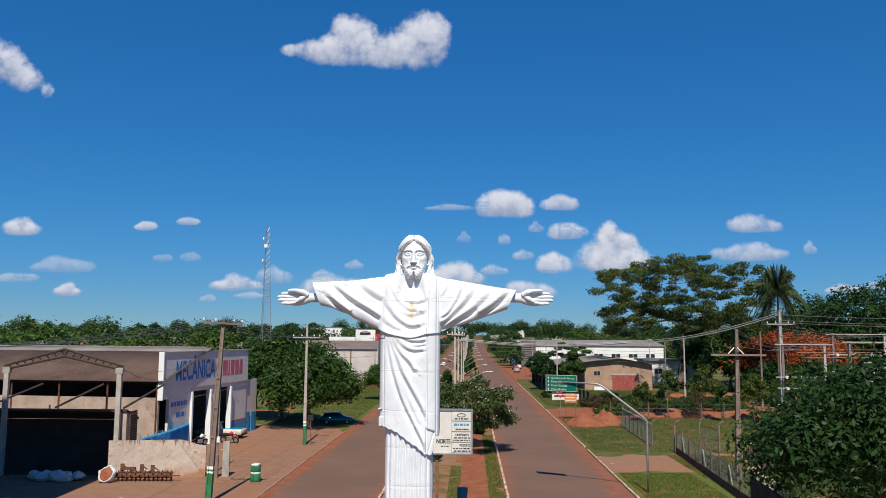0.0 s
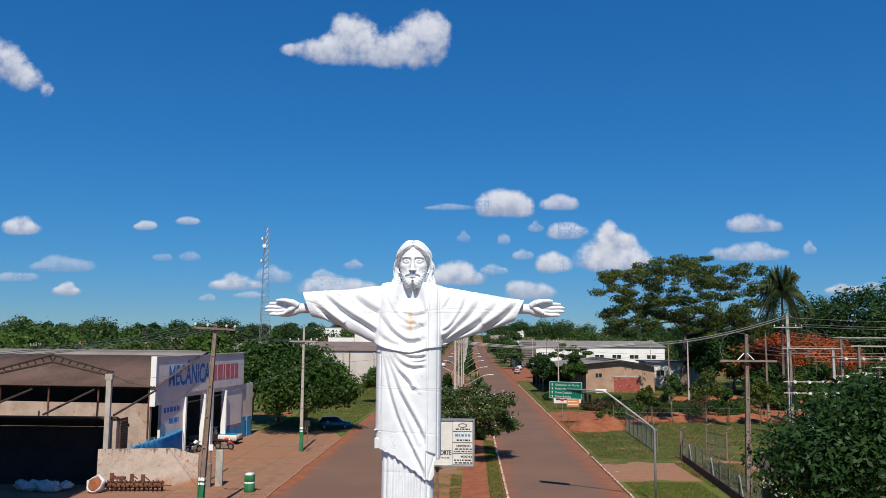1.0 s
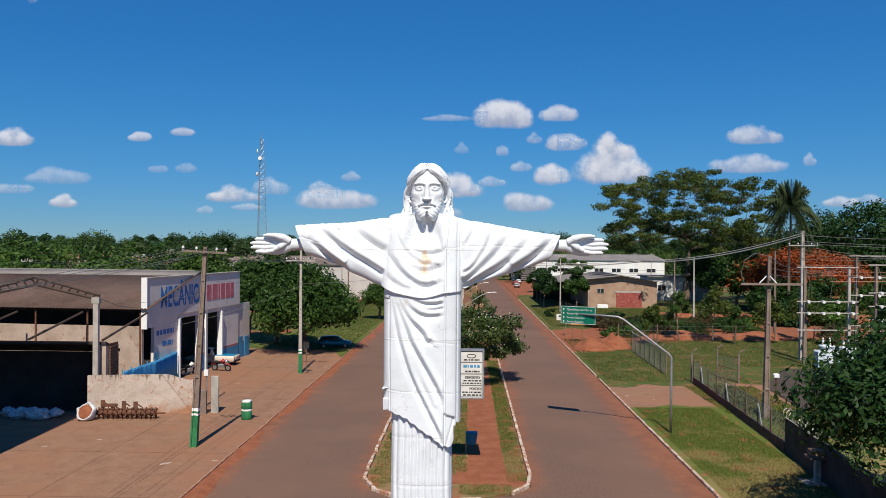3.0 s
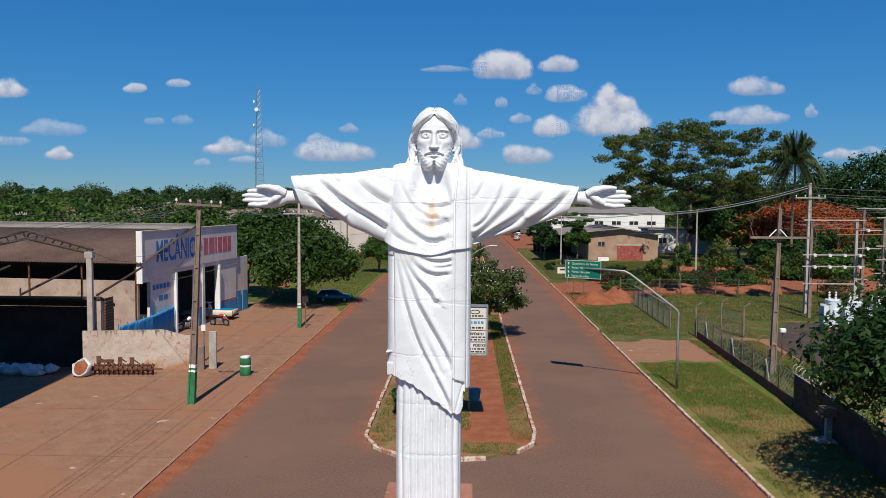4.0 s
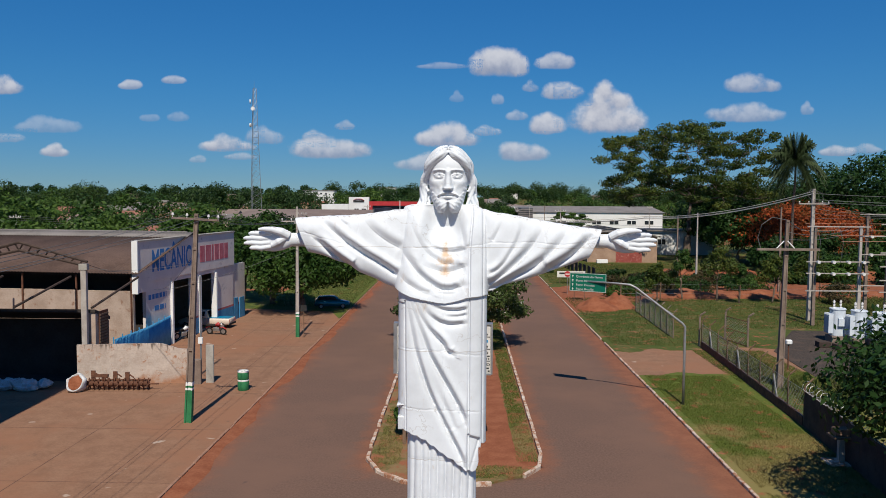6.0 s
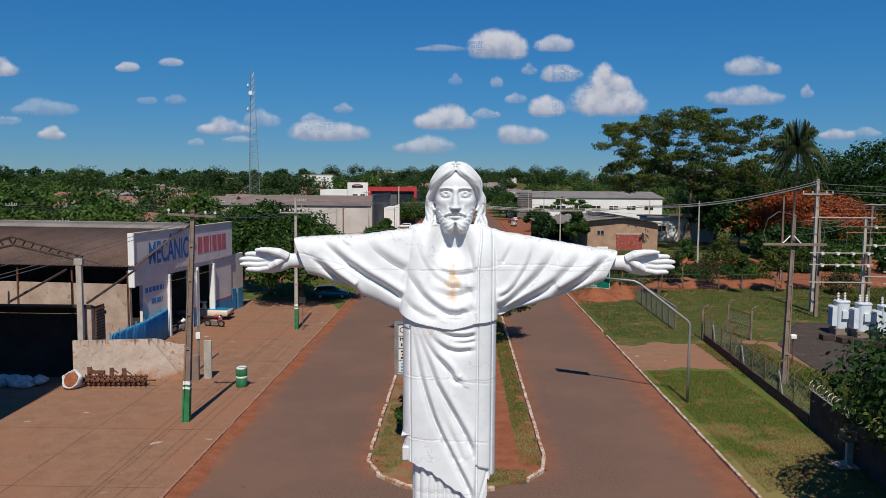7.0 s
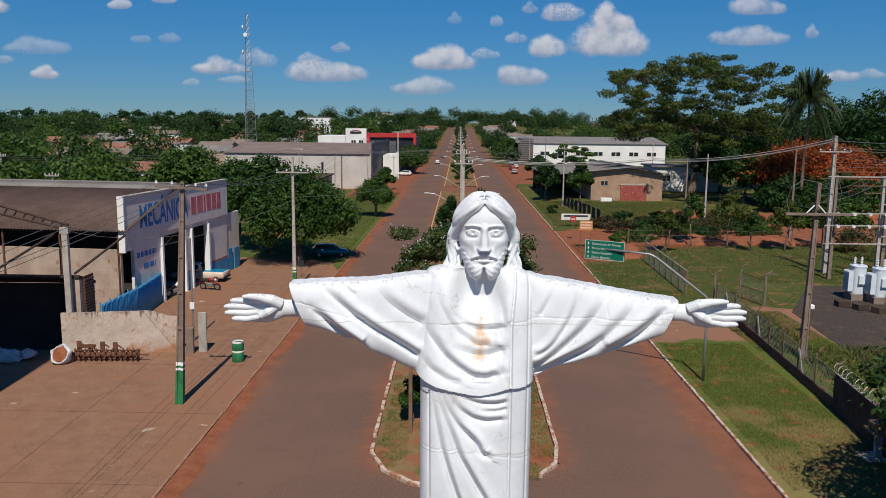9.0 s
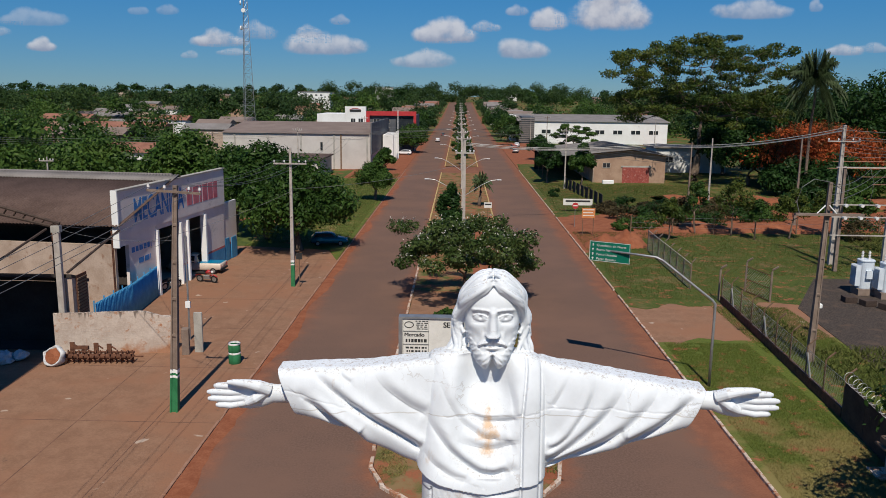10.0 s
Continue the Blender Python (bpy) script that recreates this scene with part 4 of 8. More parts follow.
    sa = np.concatenate([rise[:-1], math.pi - rise[::2][::-1][:-1]])
    for s, (x_out, tops, bots, cracks) in spec.items():
        rings = []
        for x in np.linspace(0.25, x_out, 290):
            top, bot = lerp(x, tops), lerp(x, bots)
            dep = lerp(x, [(0.3, 0.10), (0.6, 0.24), (0.95, 0.36), (2.4, 0.36), (x_out, 0.33)])
            c, sn = np.cos(sa), np.sin(sa)
            z = (top + bot) / 2 + (top - bot) / 2 * np.sign(sn) * np.abs(sn) ** 0.6
            v = (z - bot) / max(0.1, top - bot)
            y = 0.37 - dep * np.sign(c) * np.abs(c) ** 0.42 * (0.90 + 0.10 * np.sin(np.pi * np.clip(v * 0.9 + 0.05, 0, 1)))
            slant = 0.28 * (1 - v) * smooth01(2.2, x_out, x)
            rings.append(np.stack([s * (x - slant), y, z], -1))
        grid = np.array(rings)
        X, Z = grid[..., 0].copy(), grid[..., 2].copy()
        relief = crease(X, Z, SLEEVE_FOLDS[s])
        for line in cracks:
            relief = relief + groove(X, Z, line, 0.008, 0.012)
        grid[..., 1] -= relief * np.clip(np.cos(sa) * 3.0, 0, 1)
        # wear along the upper edge
        grid[..., 2] += 0.006 * np.sin(X * 29) * np.sin(X * 7.3 + 1) * np.clip(np.sin(sa) * 6 - 5, 0, 1)
        loft(bm, [[tuple(p) for p in g] for g in grid])
        statue_hand(bm, s, 12.04 if s < 0 else 12.06)
    # neck
    loft(bm, [[(-0.02 + r * math.cos(a), 0.46 + r * math.sin(a), z) for a in [2 * math.pi * k / 32 for k in range(32)]] for z, r in ((12.1, 0.20), (12.5, 0.24), (12.95, 0.25), (13.2, 0.25))])
    statue_head(bm)
    bmesh.ops.recalc_face_normals(bm, faces=bm.faces[:])
    m = bpy.data.materials.new("statue_paint")
    nt, bsdf = nodes_of(m)
    pos = place_node(nt)
    x, y, z = axes_node(nt, pos)
    grain = noise_node(nt, pos, 26, 5, 0.7)
    blot = noise_node(nt, pos, 1.7, 6, 0.6)
    col = mix_node(nt, ramp_node(nt, blot, 0.35, 0.7), (0.735, 0.77, 0.805), (0.65, 0.68, 0.71))
    dist = math_node(nt, "ADD", math_node(nt, "MULTIPLY", math_node(nt, "ABSOLUTE", math_node(nt, "SUBTRACT", x, -0.05)), 2.6), math_node(nt, "MULTIPLY", math_node(nt, "ABSOLUTE", math_node(nt, "SUBTRACT", z, 11.65)), 1.15))
    stain = math_node(nt, "SUBTRACT", math_node(nt, "ADD", noise_node(nt, pos, 5.5, 6, 0.7), 0.10), math_node(nt, "MULTIPLY", dist, 0.55))
    col = mix_node(nt, math_node(nt, "MULTIPLY", ramp_node(nt, stain, 0.30, 0.62), 0.75), col, (0.60, 0.36, 0.16))
    streak = nt.nodes.new("ShaderNodeMapping")
    streak.inputs["Scale"].default_value = (1.0, 1.0, 0.35)
    nt.links.new(pos, streak.inputs["Vector"])
    rust = noise_node(nt, streak.outputs[0], 3.1, 7, 0.75)
    col = mix_node(nt, math_node(nt, "MULTIPLY", ramp_node(nt, rust, 0.60, 0.74), 0.5), col, (0.50, 0.36, 0.24))
    chips = noise_node(nt, pos, 13, 5, 0.8)
    col = mix_node(nt, math_node(nt, "MULTIPLY", ramp_node(nt, chips, 0.66, 0.72), 0.45), col, (0.42, 0.36, 0.30))
    cell = nt.nodes.new("ShaderNodeTexVoronoi")
    cell.feature = "DISTANCE_TO_EDGE"
    cell.inputs["Scale"].default_value = 0.85
    bend = nt.nodes.new("ShaderNodeVectorMath")
    bend.operation = "ADD"
    wobble = nt.nodes.new("ShaderNodeTexNoise")
    wobble.inputs["Scale"].default_value, wobble.inputs["Detail"].default_value = 3.0, 5
    nt.links.new(pos, wobble.inputs["Vector"])
    nt.links.new(pos, bend.inputs[0])
    nt.links.new(wobble.outputs["Color"], bend.inputs[1])
    nt.links.new(bend.outputs[0], cell.inputs["Vector"])
    crack = math_node(nt, "MULTIPLY", math_node(nt, "SUBTRACT", 1.0, ramp_node(nt, cell.outputs["Distance"], 0.004, 0.012)), ramp_node(nt, noise_node(nt, pos, 0.9, 3), 0.50, 0.60))
    col = mix_node(nt, math_node(nt, "MULTIPLY", crack, 0.35), col, (0.36, 0.31, 0.27))
    # lichen on the crown and upper shoulders
    up = axes_node(nt, nt.nodes.new("ShaderNodeNewGeometry").outputs["Normal"])[2]
    moss = math_node(nt, "MULTIPLY", ramp_node(nt, up, 0.40, 0.85), ramp_node(nt, noise_node(nt, pos, 19, 6, 0.8), 0.52, 0.60))
    col = mix_node(nt, math_node(nt, "MULTIPLY", moss, 0.62), col, (0.30, 0.22, 0.155))
    # construction joints
    for zj in (11.93, 9.82, 8.61, 7.55, 6.42):
        wob = math_node(nt, "ADD", z, math_node(nt, "MULTIPLY", math_node(nt, "SUBTRACT", noise_node(nt, pos, 2.2, 4), 0.5), 0.10))
        line = math_node(nt, "ABSOLUTE", math_node(nt, "SUBTRACT", wob, zj))
        keep = ramp_node(nt, noise_node(nt, pos, 1.3, 3), 0.40, 0.5)
        col = mix_node(nt, math_node(nt, "MULTIPLY", math_node(nt, "SUBTRACT", 1.0, ramp_node(nt, line, 0.004, 0.013)), math_node(nt, "MULTIPLY", keep, 0.5)), col, (0.40, 0.35, 0.30))
    nt.links.new(col, bsdf.inputs["Base Color"])
    bsdf.inputs["Roughness"].default_value = 0.6
    bsdf.inputs["Specular IOR Level"].default_value = 0.25
    bump_node(nt, bsdf, grain, 0.12, 0.02)
    me = bpy.data.meshes.new("statue")
    bm.to_mesh(me)
    bm.free()
    me.materials.append(m)
    ob = new("statue", me)
    rm = ob.modifiers.new("merge", "REMESH")
    rm.mode, rm.voxel_size, rm.use_smooth_shade = "VOXEL", 0.0105, True
    return tagged(ob, "white painted concrete statue with outstretched arms and rust stains", "statue")


statue()

ped = thing("pedestal", (CX, 0.35, 0), "striped concrete pedestal with a red stone slab under the statue", "pedestal")
bm = bmesh.new()
ring = [(1.42 * math.cos(a), 1.42 * math.sin(a)) for a in [2 * math.pi * (k + 0.5) / 8 for k in range(8)]]
prism(bm, ring, 0.0, 4.86)
part("shaft", bm, "white_paint", ped)
bm = bmesh.new()
prism(bm, [(x * 0.96, y * 0.96) for x, y in ring], 4.86, 4.93)
part("bed", bm, "earth", ped, "red earth fill on top of the shaft")
bm = bmesh.new()
prism(bm, [(-1.0, -1.0), (1.0, -1.0), (1.0, 0.8), (-1.0, 0.8)], 4.93, 5.32)
soften(bm, 0.02)
part("slab", bm, "terra", ped, "red stone slab")
bm = bmesh.new()
for k in range(8):
    a = 2 * math.pi * k / 8
    for j in (-2, -1, 0, 1, 2):
        t = j * 0.2
        p = Vector((1.31 * math.cos(a) - t * math.sin(a), 1.31 * math.sin(a) + t * math.cos(a), 0))
        box(bm, -0.03, 0.03, -0.05, 0.05, 0.05, 4.86, Matrix.Translation(p) @ Matrix.Rotation(a, 4, "Z"))
part("ribs", bm, "concrete", ped, "narrow vertical ribs")

# ---- trees ----


def leaf_cloud(centres, radii, count, size, r, flat=1.0, drop=0.0):
    """Many small two-triangle leaves spread through clumps; verts and faces."""
    c = np.asarray(centres, float)
    rad = np.asarray(radii, float)
    pick = r.choice(len(c), count, p=rad**2 / (rad**2).sum())
    d = r.normal(size=(count, 3))
    d /= np.linalg.norm(d, axis=1)[:, None]
    depth = r.uniform(0.45, 1.08, count) ** 0.5
    p = c[pick] + d * (rad[pick] * depth)[:, None] * (1, 1, flat)
    p += r.normal(size=(count, 3)) * (rad[pick] * 0.17)[:, None] * (1, 1, flat)
    n = d * (1, 1, 1.1) + r.normal(size=(count, 3)) * 0.55 + (0, 0, 0.35)
    n /= np.linalg.norm(n, axis=1)[:, None]
    u = np.cross(n, r.normal(size=(count, 3)))
    u /= np.linalg.norm(u, axis=1)[:, None] + 1e-9
    v = np.cross(n, u)
    s = size * r.uniform(0.6, 1.35, count)[:, None]
    p[:, 2] -= drop * r.uniform(0, 1, count)
    quad = np.stack([p - u * s, p - v * s * 0.45, p + u * s, p + v * s * 0.45], 1)
    return quad.reshape(-1, 3)


def quads(n):
    return np.arange(n * 4).reshape(-1, 4)


def leaf_mesh(name, verts, material):
    me = bpy.data.meshes.new(name)
    n = len(verts) // 4
    me.vertices.add(len(verts))
    me.vertices.foreach_set("co", np.asarray(verts, np.float32).ravel())
    me.loops.add(n * 4)
    me.loops.foreach_set("vertex_index", np.arange(n * 4, dtype=np.int32))
    me.polygons.add(n)
    me.polygons.foreach_set("loop_start", np.arange(0, n * 4, 4, dtype=np.int32))
    me.update(calc_edges=True)
    me.materials.append(M[material])
    return me


def limb(bm, p, q, r0, r1, seed, wander=0.12):
    p, q = Vector(p), Vector(q)
    L = (q - p).length
    pts, rad = [], []
    for i in range(6):
        t = i / 5
        w = Vector((noise.noise(Vector((seed, t * 3, 0))), noise.noise(Vector((seed, t * 3, 7))), 0.4 * noise.noise(Vector((seed, t * 3, 14))))) * wander * L * math.sin(t * math.pi)
        pts.append(p.lerp(q, t) + w)
        rad.append(r0 + (r1 - r0) * t)
    tube(bm, pts, rad, 7)
    return pts


def tree(x, y, h, w, label, material="leaf", trunk=0.32, bare=0.3, clumps=22, leaves=6000, size=0.22, flat=0.75, seed=1, shape="round", name="tree", bloom=0, z=0.0, trunk_mat="trunk"):
    """Tapered trunk, limbs to each clump, and a crown of separate leaves."""
    r = np.random.default_rng(seed)
    ob = thing(name, (x, y, z), label, "tree")
    bm = bmesh.new()
    fork = h * bare
    lean = (r.uniform(-0.03, 0.03) * h, r.uniform(-0.03, 0.03) * h)
    limb(bm, (0, 0, -0.1), (lean[0], lean[1], fork), trunk * 1.25, trunk * 0.8, seed, 0.05)
    cs, rs = [], []
    for k in range(clumps):
        a = k * 2.399 + r.uniform(-0.3, 0.3)
        q = math.sqrt((k + 0.6) / clumps)
        if shape == "umbrella":
            px, py = q * w * 0.5 * math.cos(a), q * w * 0.5 * math.sin(a)
            lay = [0.97, 0.84, 0.70, 0.58][k % 4] * h
            pz = lay - 0.10 * h * q * q + r.uniform(-0.06, 0.05) * h
            cr = w * (r.uniform(0.022, 0.062) if clumps > 200 else r.uniform(0.05, 0.095))
        else:
            px, py = q * w * 0.40 * math.cos(a), q * w * 0.40 * math.sin(a)
            top = h * (1 - 0.45 * q**2.2)
            low = h * (bare + 0.12 + 0.05 * q) if bare > 0.1 else h * 0.10
            pz = low + (top - low) * (0.25 + 0.65 * r.uniform(0, 1)) if k % 3 else top - h * 0.1
            if bare <= 0.1:
                pz = h * (0.12 + 0.70 * ((k * 0.618) % 1)) * (1 - 0.35 * q)
            cr = w * r.uniform(0.11, 0.18)
        cs.append((px, py, pz))
        rs.append(cr)
    # each clump hangs on the nearest limb nearer to the fork
    start = Vector((lean[0], lean[1], fork))
    joints, depth = [start], [0]
    for k in sorted(range(clumps), key=lambda q: (Vector(cs[q]) - start).length):
        tip = Vector((cs[k][0], cs[k][1], cs[k][2] - rs[k] * 0.3))
        near = min(range(len(joints)), key=lambda q: (joints[q] - tip).length + 0.25 * (joints[q] - start).length)
        r0 = trunk * max(0.10, 0.55 * 0.72 ** depth[near])
        pts = limb(bm, joints[near], tip, r0, r0 * 0.45, seed * 31 + k, 0.16)
        joints += [pts[3], tip]
        depth += [depth[near] + 1, depth[near] + 1]
    part("trunk", bm, trunk_mat, ob, smooth=True)
    crown = new("crown", leaf_mesh("crown", leaf_cloud(cs, rs, leaves, size, r, flat, 0.1), material))
    crown.parent = ob
    if bloom:
        top = [(a, b, c + 0.5 * q) for (a, b, c), q in zip(cs, rs)]
        fl = new("blossom", leaf_mesh("blossom", leaf_cloud(top, [q * 0.9 for q in rs], bloom, size * 0.55, r, flat), "leaf_bloom"))
        fl.parent = ob
        tagged(fl, "pale blossom among the leaves")
    return ob


def palm(x, y, h, label, seed=3, fronds=34, length=4.2, name="palm_tree", low=-0.2):
    r = np.random.default_rng(seed)
    ob = thing(name, (x, y, 0), label, "tree")
    bm = bmesh.new()
    limb(bm, (0, 0, -0.1), (0.3, 0.1, h - length * 0.55), 0.30, 0.17, seed, 0.02)
    part("trunk", bm, "trunk", ob, smooth=True)
    verts = []
    for k in range(fronds):
        a, up = k * 2.399, r.uniform(low, 1.5)
        base = np.array([0.3, 0.1, h - length * 0.55])
        out = np.array([math.cos(a), math.sin(a), 0])
        for i in range(30):
            t = (i + 1) / 30
            mid = base + out * length * t * math.cos(up) * (1 - 0.25 * t) + np.array([0, 0, length * (math.sin(up) * t - 0.42 * t * t * (1.3 - 0.4 * up))])
            side = np.array([-math.sin(a), math.cos(a), 0])
            for s in (-1, 1):
                ln = length * 0.21 * math.sin(math.pi * min(1, 0.2 + 0.8 * t)) + 0.1
                tip = mid + s * side * ln * r.uniform(0.3, 0.75) + out * ln * r.uniform(0.1, 0.5) + np.array([0, 0, -ln * r.uniform(0.45, 1.0)])
                q = out * 0.075
                verts += [mid - q, tip, tip + q * 0.4, mid + q]
    crown = new("fronds", leaf_mesh("fronds", np.array(verts), "leaf_palm"))
    crown.parent = ob
    return ob


tree(-17.6, 73.2, 10.0, 12.4, "dense dark green mango tree beside the forecourt", "leaf", 0.4, 0.16, 46, 20000, 0.24, 0.85, 11)
tree(-22.6, 79.5, 11.4, 9.5, "leafy green tree behind the workshop front", "leaf", 0.35, 0.28, 30, 12000, 0.25, 0.85, 12)
tree(-27.5, 84.0, 10.6, 8.5, "leafy green tree behind the workshop front", "leaf", 0.3, 0.2, 26, 9000, 0.26, 0.85, 13)
tree(-13.9, 116, 6.6, 6.2, "small round clipped green street tree", "leaf", 0.25, 0.25, 26, 8000, 0.20, 0.9, 14)
tree(-36, 92, 12.2, 11.5, "broad bright green tree behind the workshop roof", "leaf_bright", 0.4, 0.25, 34, 11000, 0.30, 0.7, 15)
tree(-50, 96, 11.0, 15, "broad bright green tree behind the workshop roof", "leaf_bright", 0.4, 0.25, 36, 12000, 0.30, 0.6, 16)
tree(-60, 90, 9.6, 14, "broad bright green tree behind the workshop roof", "leaf_bright", 0.4, 0.25, 32, 11000, 0.30, 0.6, 17)
tree(-76, 104, 10.5, 15, "broad green tree beyond the workshop", "leaf", 0.4, 0.25, 30, 10000, 0.32, 0.6, 18)
tree(-14.5, 226, 8.5, 10, "round green street tree beside parked cars", "leaf", 0.3, 0.2, 24, 6000, 0.30, 0.9, 19)
tree(47.8, 154, 28.3, 36.8, "tall umbrella-crowned tree with open limbs", "leaf_olive", 0.75, 0.3, 250, 54000, 0.26, 0.42, 21, "umbrella")
palm(59.2, 128, 24.2, "tall palm with shaggy arching feathery fronds", 22, 105, 7.0, low=-0.8)
tree(67.5, 143, 12.6, 29, "flamboyant tree in red bloom", "leaf_flame", 0.4, 0.2, 80, 26000, 0.30, 0.42, 23)
tree(20.9, 14.4, 9.9, 12.8, "dense dark green tree over the boundary wall", "leaf_dark", 0.35, 0.34, 56, 30000, 0.16, 0.8, 24)
tree(0.2, 53.5, 6.4, 11.4, "spreading median tree with pale blossom", "leaf_median", 0.17, 0.3, 66, 15000, 0.17, 0.6, 25, "umbrella", bloom=900)
tree(-1.6, 83, 6.6, 3.4, "narrow dark green median tree", "leaf_dark", 0.16, 0.12, 16, 5000, 0.20, 1.3, 26)
tree(2.4, 67, 5.4, 2.6, "small dark green cypress on the median", "leaf_dark", 0.12, 0.1, 12, 3600, 0.16, 1.5, 27)
tree(-1.2, 74, 4.4, 4.2, "bushy green median shrub", "leaf", 0.12, 0.15, 14, 3200, 0.18, 0.8, 28)
palm(2.6, 110, 5.2, "short bushy palm on the median", 29, 26, 2.4)
tree(-2.6, 26.2, 2.6, 1.6, "small spiky shrub on the median", "leaf", 0.08, 0.2, 8, 1400, 0.14, 1.1, 30)
tree(21.5, 134, 9.0, 5.0, "green tree beside the workshop", "leaf", 0.2, 0.25, 16, 4500, 0.26, 1.0, 31)
tree(16.8, 146, 8.0, 5.5, "dark green tree at the street corner", "leaf_dark", 0.2, 0.2, 16, 4500, 0.26, 1.0, 32)
tree(30, 205, 9.5, 12, "flat-topped green tree before the white shed", "leaf", 0.25, 0.45, 30, 6000, 0.30, 0.4, 33, "umbrella")
tree(29, 88, 7.0, 3.2, "thin young tree beside the earth track", "leaf", 0.1, 0.4, 10, 1600, 0.18, 1.0, 34)
tree(35, 84, 5.2, 2.4, "thin young tree beside the earth track", "leaf", 0.08, 0.4, 8, 1000, 0.18, 1.0, 35)
for k, (x, y, h, w) in enumerate(((15.6, 124, 2.2, 2.0), (24, 92, 2.4, 5.0), (28, 93, 2.0, 4.0), (33, 94, 2.6, 4.5), (20.5, 90, 2.2, 3.0), (47, 84, 4.0, 3.4), (52, 92, 3.0, 6.0), (-1.5, 46.8, 1.2, 1.4), (40, 42, 2.2, 4.0), (29, 31, 2.6, 4.5), (34, 27, 3.0, 5.0), (22, 99, 2.6, 4.5), (26, 100, 3.0, 5), (30.5, 99, 2.8, 5), (35, 100, 3.2, 5), (39, 99, 3.0, 5), (43, 100, 3.4, 5))):
    tree(x, y, h, w, "low green shrub at the edge of the grass", ("leaf_dark", "leaf", "leaf_dry")[k % 3], 0.06, 0.1, 10, 1500, 0.16, 0.8, 40 + k, name="shrub")
for k, (x, y, h, w, mt) in enumerate(((75, 158, 18, 17, "leaf_dark"), (82, 166, 21, 20, "leaf_dark"), (84, 150, 23, 20, "leaf_dark"), (98, 162, 27, 22, "leaf_dark"), (112, 150, 27, 20, "leaf_dark"), (128, 152, 30, 24, "leaf_dark"), (92, 142, 22, 16, "leaf_dark"), (60, 176, 17, 18, "leaf_dark"), (76, 180, 18, 20, "leaf_dark"), (58, 168, 13, 13, "leaf"), (126, 170, 24, 24, "leaf_dark"), (92, 128, 14, 14, "leaf"), (105, 118, 17, 15, "leaf_dark"), (120, 128, 20, 18, "leaf_dark"), (61, 150, 10, 11, "leaf_dark"), (56, 146, 13, 12, "leaf_dark"), (66, 153, 9, 9, "leaf_dark"))):
    tree(x, y, h, w, "large dark green tree of the wood behind the substation", mt, 0.4, 0.15, 30, 7000, 0.42, 0.8, 60 + k)

for k, (x, y, h, w) in enumerate(((60, 140, 8, 8), (58, 130, 9, 10), (64, 126, 10, 12), (73, 122, 10, 13), (83, 124, 12, 14), (95, 112, 12, 13), (60, 112, 5, 8), (69, 108, 6, 9), (52, 110, 4.5, 7), (78, 106, 7, 10), (88, 98, 8, 10))):
    tree(x, y, h, w, "dense dark shade tree behind the earth track", "leaf_dark" if k % 3 else "leaf", 0.3, 0.1, 26, 5000, 0.34, 0.85, 400 + k)
for k in range(9):
    x = 21 + 2.7 * k
    tree(x, 105 + 1.5 * math.sin(k * 2.2), 2.4 + 1.2 * math.sin(k * 1.3) ** 2, 4.2, "dark tangled hedge bush along the earth track", "leaf_dark" if k % 2 else "leaf_dry", 0.08, 0.05, 12, 2000, 0.20, 0.8, 430 + k, name="hedge_bush", )
for k, (x, y, h, w) in enumerate(((24.5, 83, 5.5, 3.2), (33, 86.5, 7.5, 5.0), (39.5, 85, 6.5, 4.2), (45, 87, 7.0, 5.0))):
    tree(x, y, h, w, "thin young tree beside the earth track", "leaf_olive", 0.1, 0.35, 14, 2200, 0.18, 1.0, 450 + k)

# woods to the horizon
def far_woods(name, spots, seed, material, size, per):
    r = np.random.default_rng(seed)
    vs = []
    for x, y, h, w in spots:
        cs, rs = [(x, y, rise_at(y) + h - 0.30 * w)], [w * 0.34]
        for k in range(8):
            a, q = k * 2.4 + r.uniform(0, 1), r.uniform(0.22, 0.42) * w
            cs.append((x + q * math.cos(a), y + q * math.sin(a), rise_at(y) + h - w * r.uniform(0.26, 0.52)))
            rs.append(w * r.uniform(0.13, 0.22))
        vs.append(leaf_cloud(cs, rs, per, size, r, 0.8, h * 0.06))
    ob = new(name, leaf_mesh(name, np.concatenate(vs), material))
    return tagged(ob, "far woodland of green crowns rolling to the horizon", "trees", kind="stuff")


def wood_spots(n, y0, y1, seed):
    r = np.random.default_rng(seed)
    out = []
    while len(out) < n:
        y = y0 + (y1 - y0) * r.uniform() ** 1.4
        x = r.uniform(-0.62, 0.62) * (y + 40)
        if -26 < x < 24 or (x > 0 and x < 95 and y < 300) or (-70 < x < 0 and 160 < y < 260) or (x > -64 and x < 0 and y < 130):
            continue
        if r.uniform() < 0.22:
            out.append((x, y, r.uniform(11, 15), r.uniform(9, 13)))
            continue
        out.append((x, y, r.uniform(4.5, 9.5) + (y > 500) * 4 * r.uniform(), r.uniform(8, 14) * (1 + y / 900)))
    return out


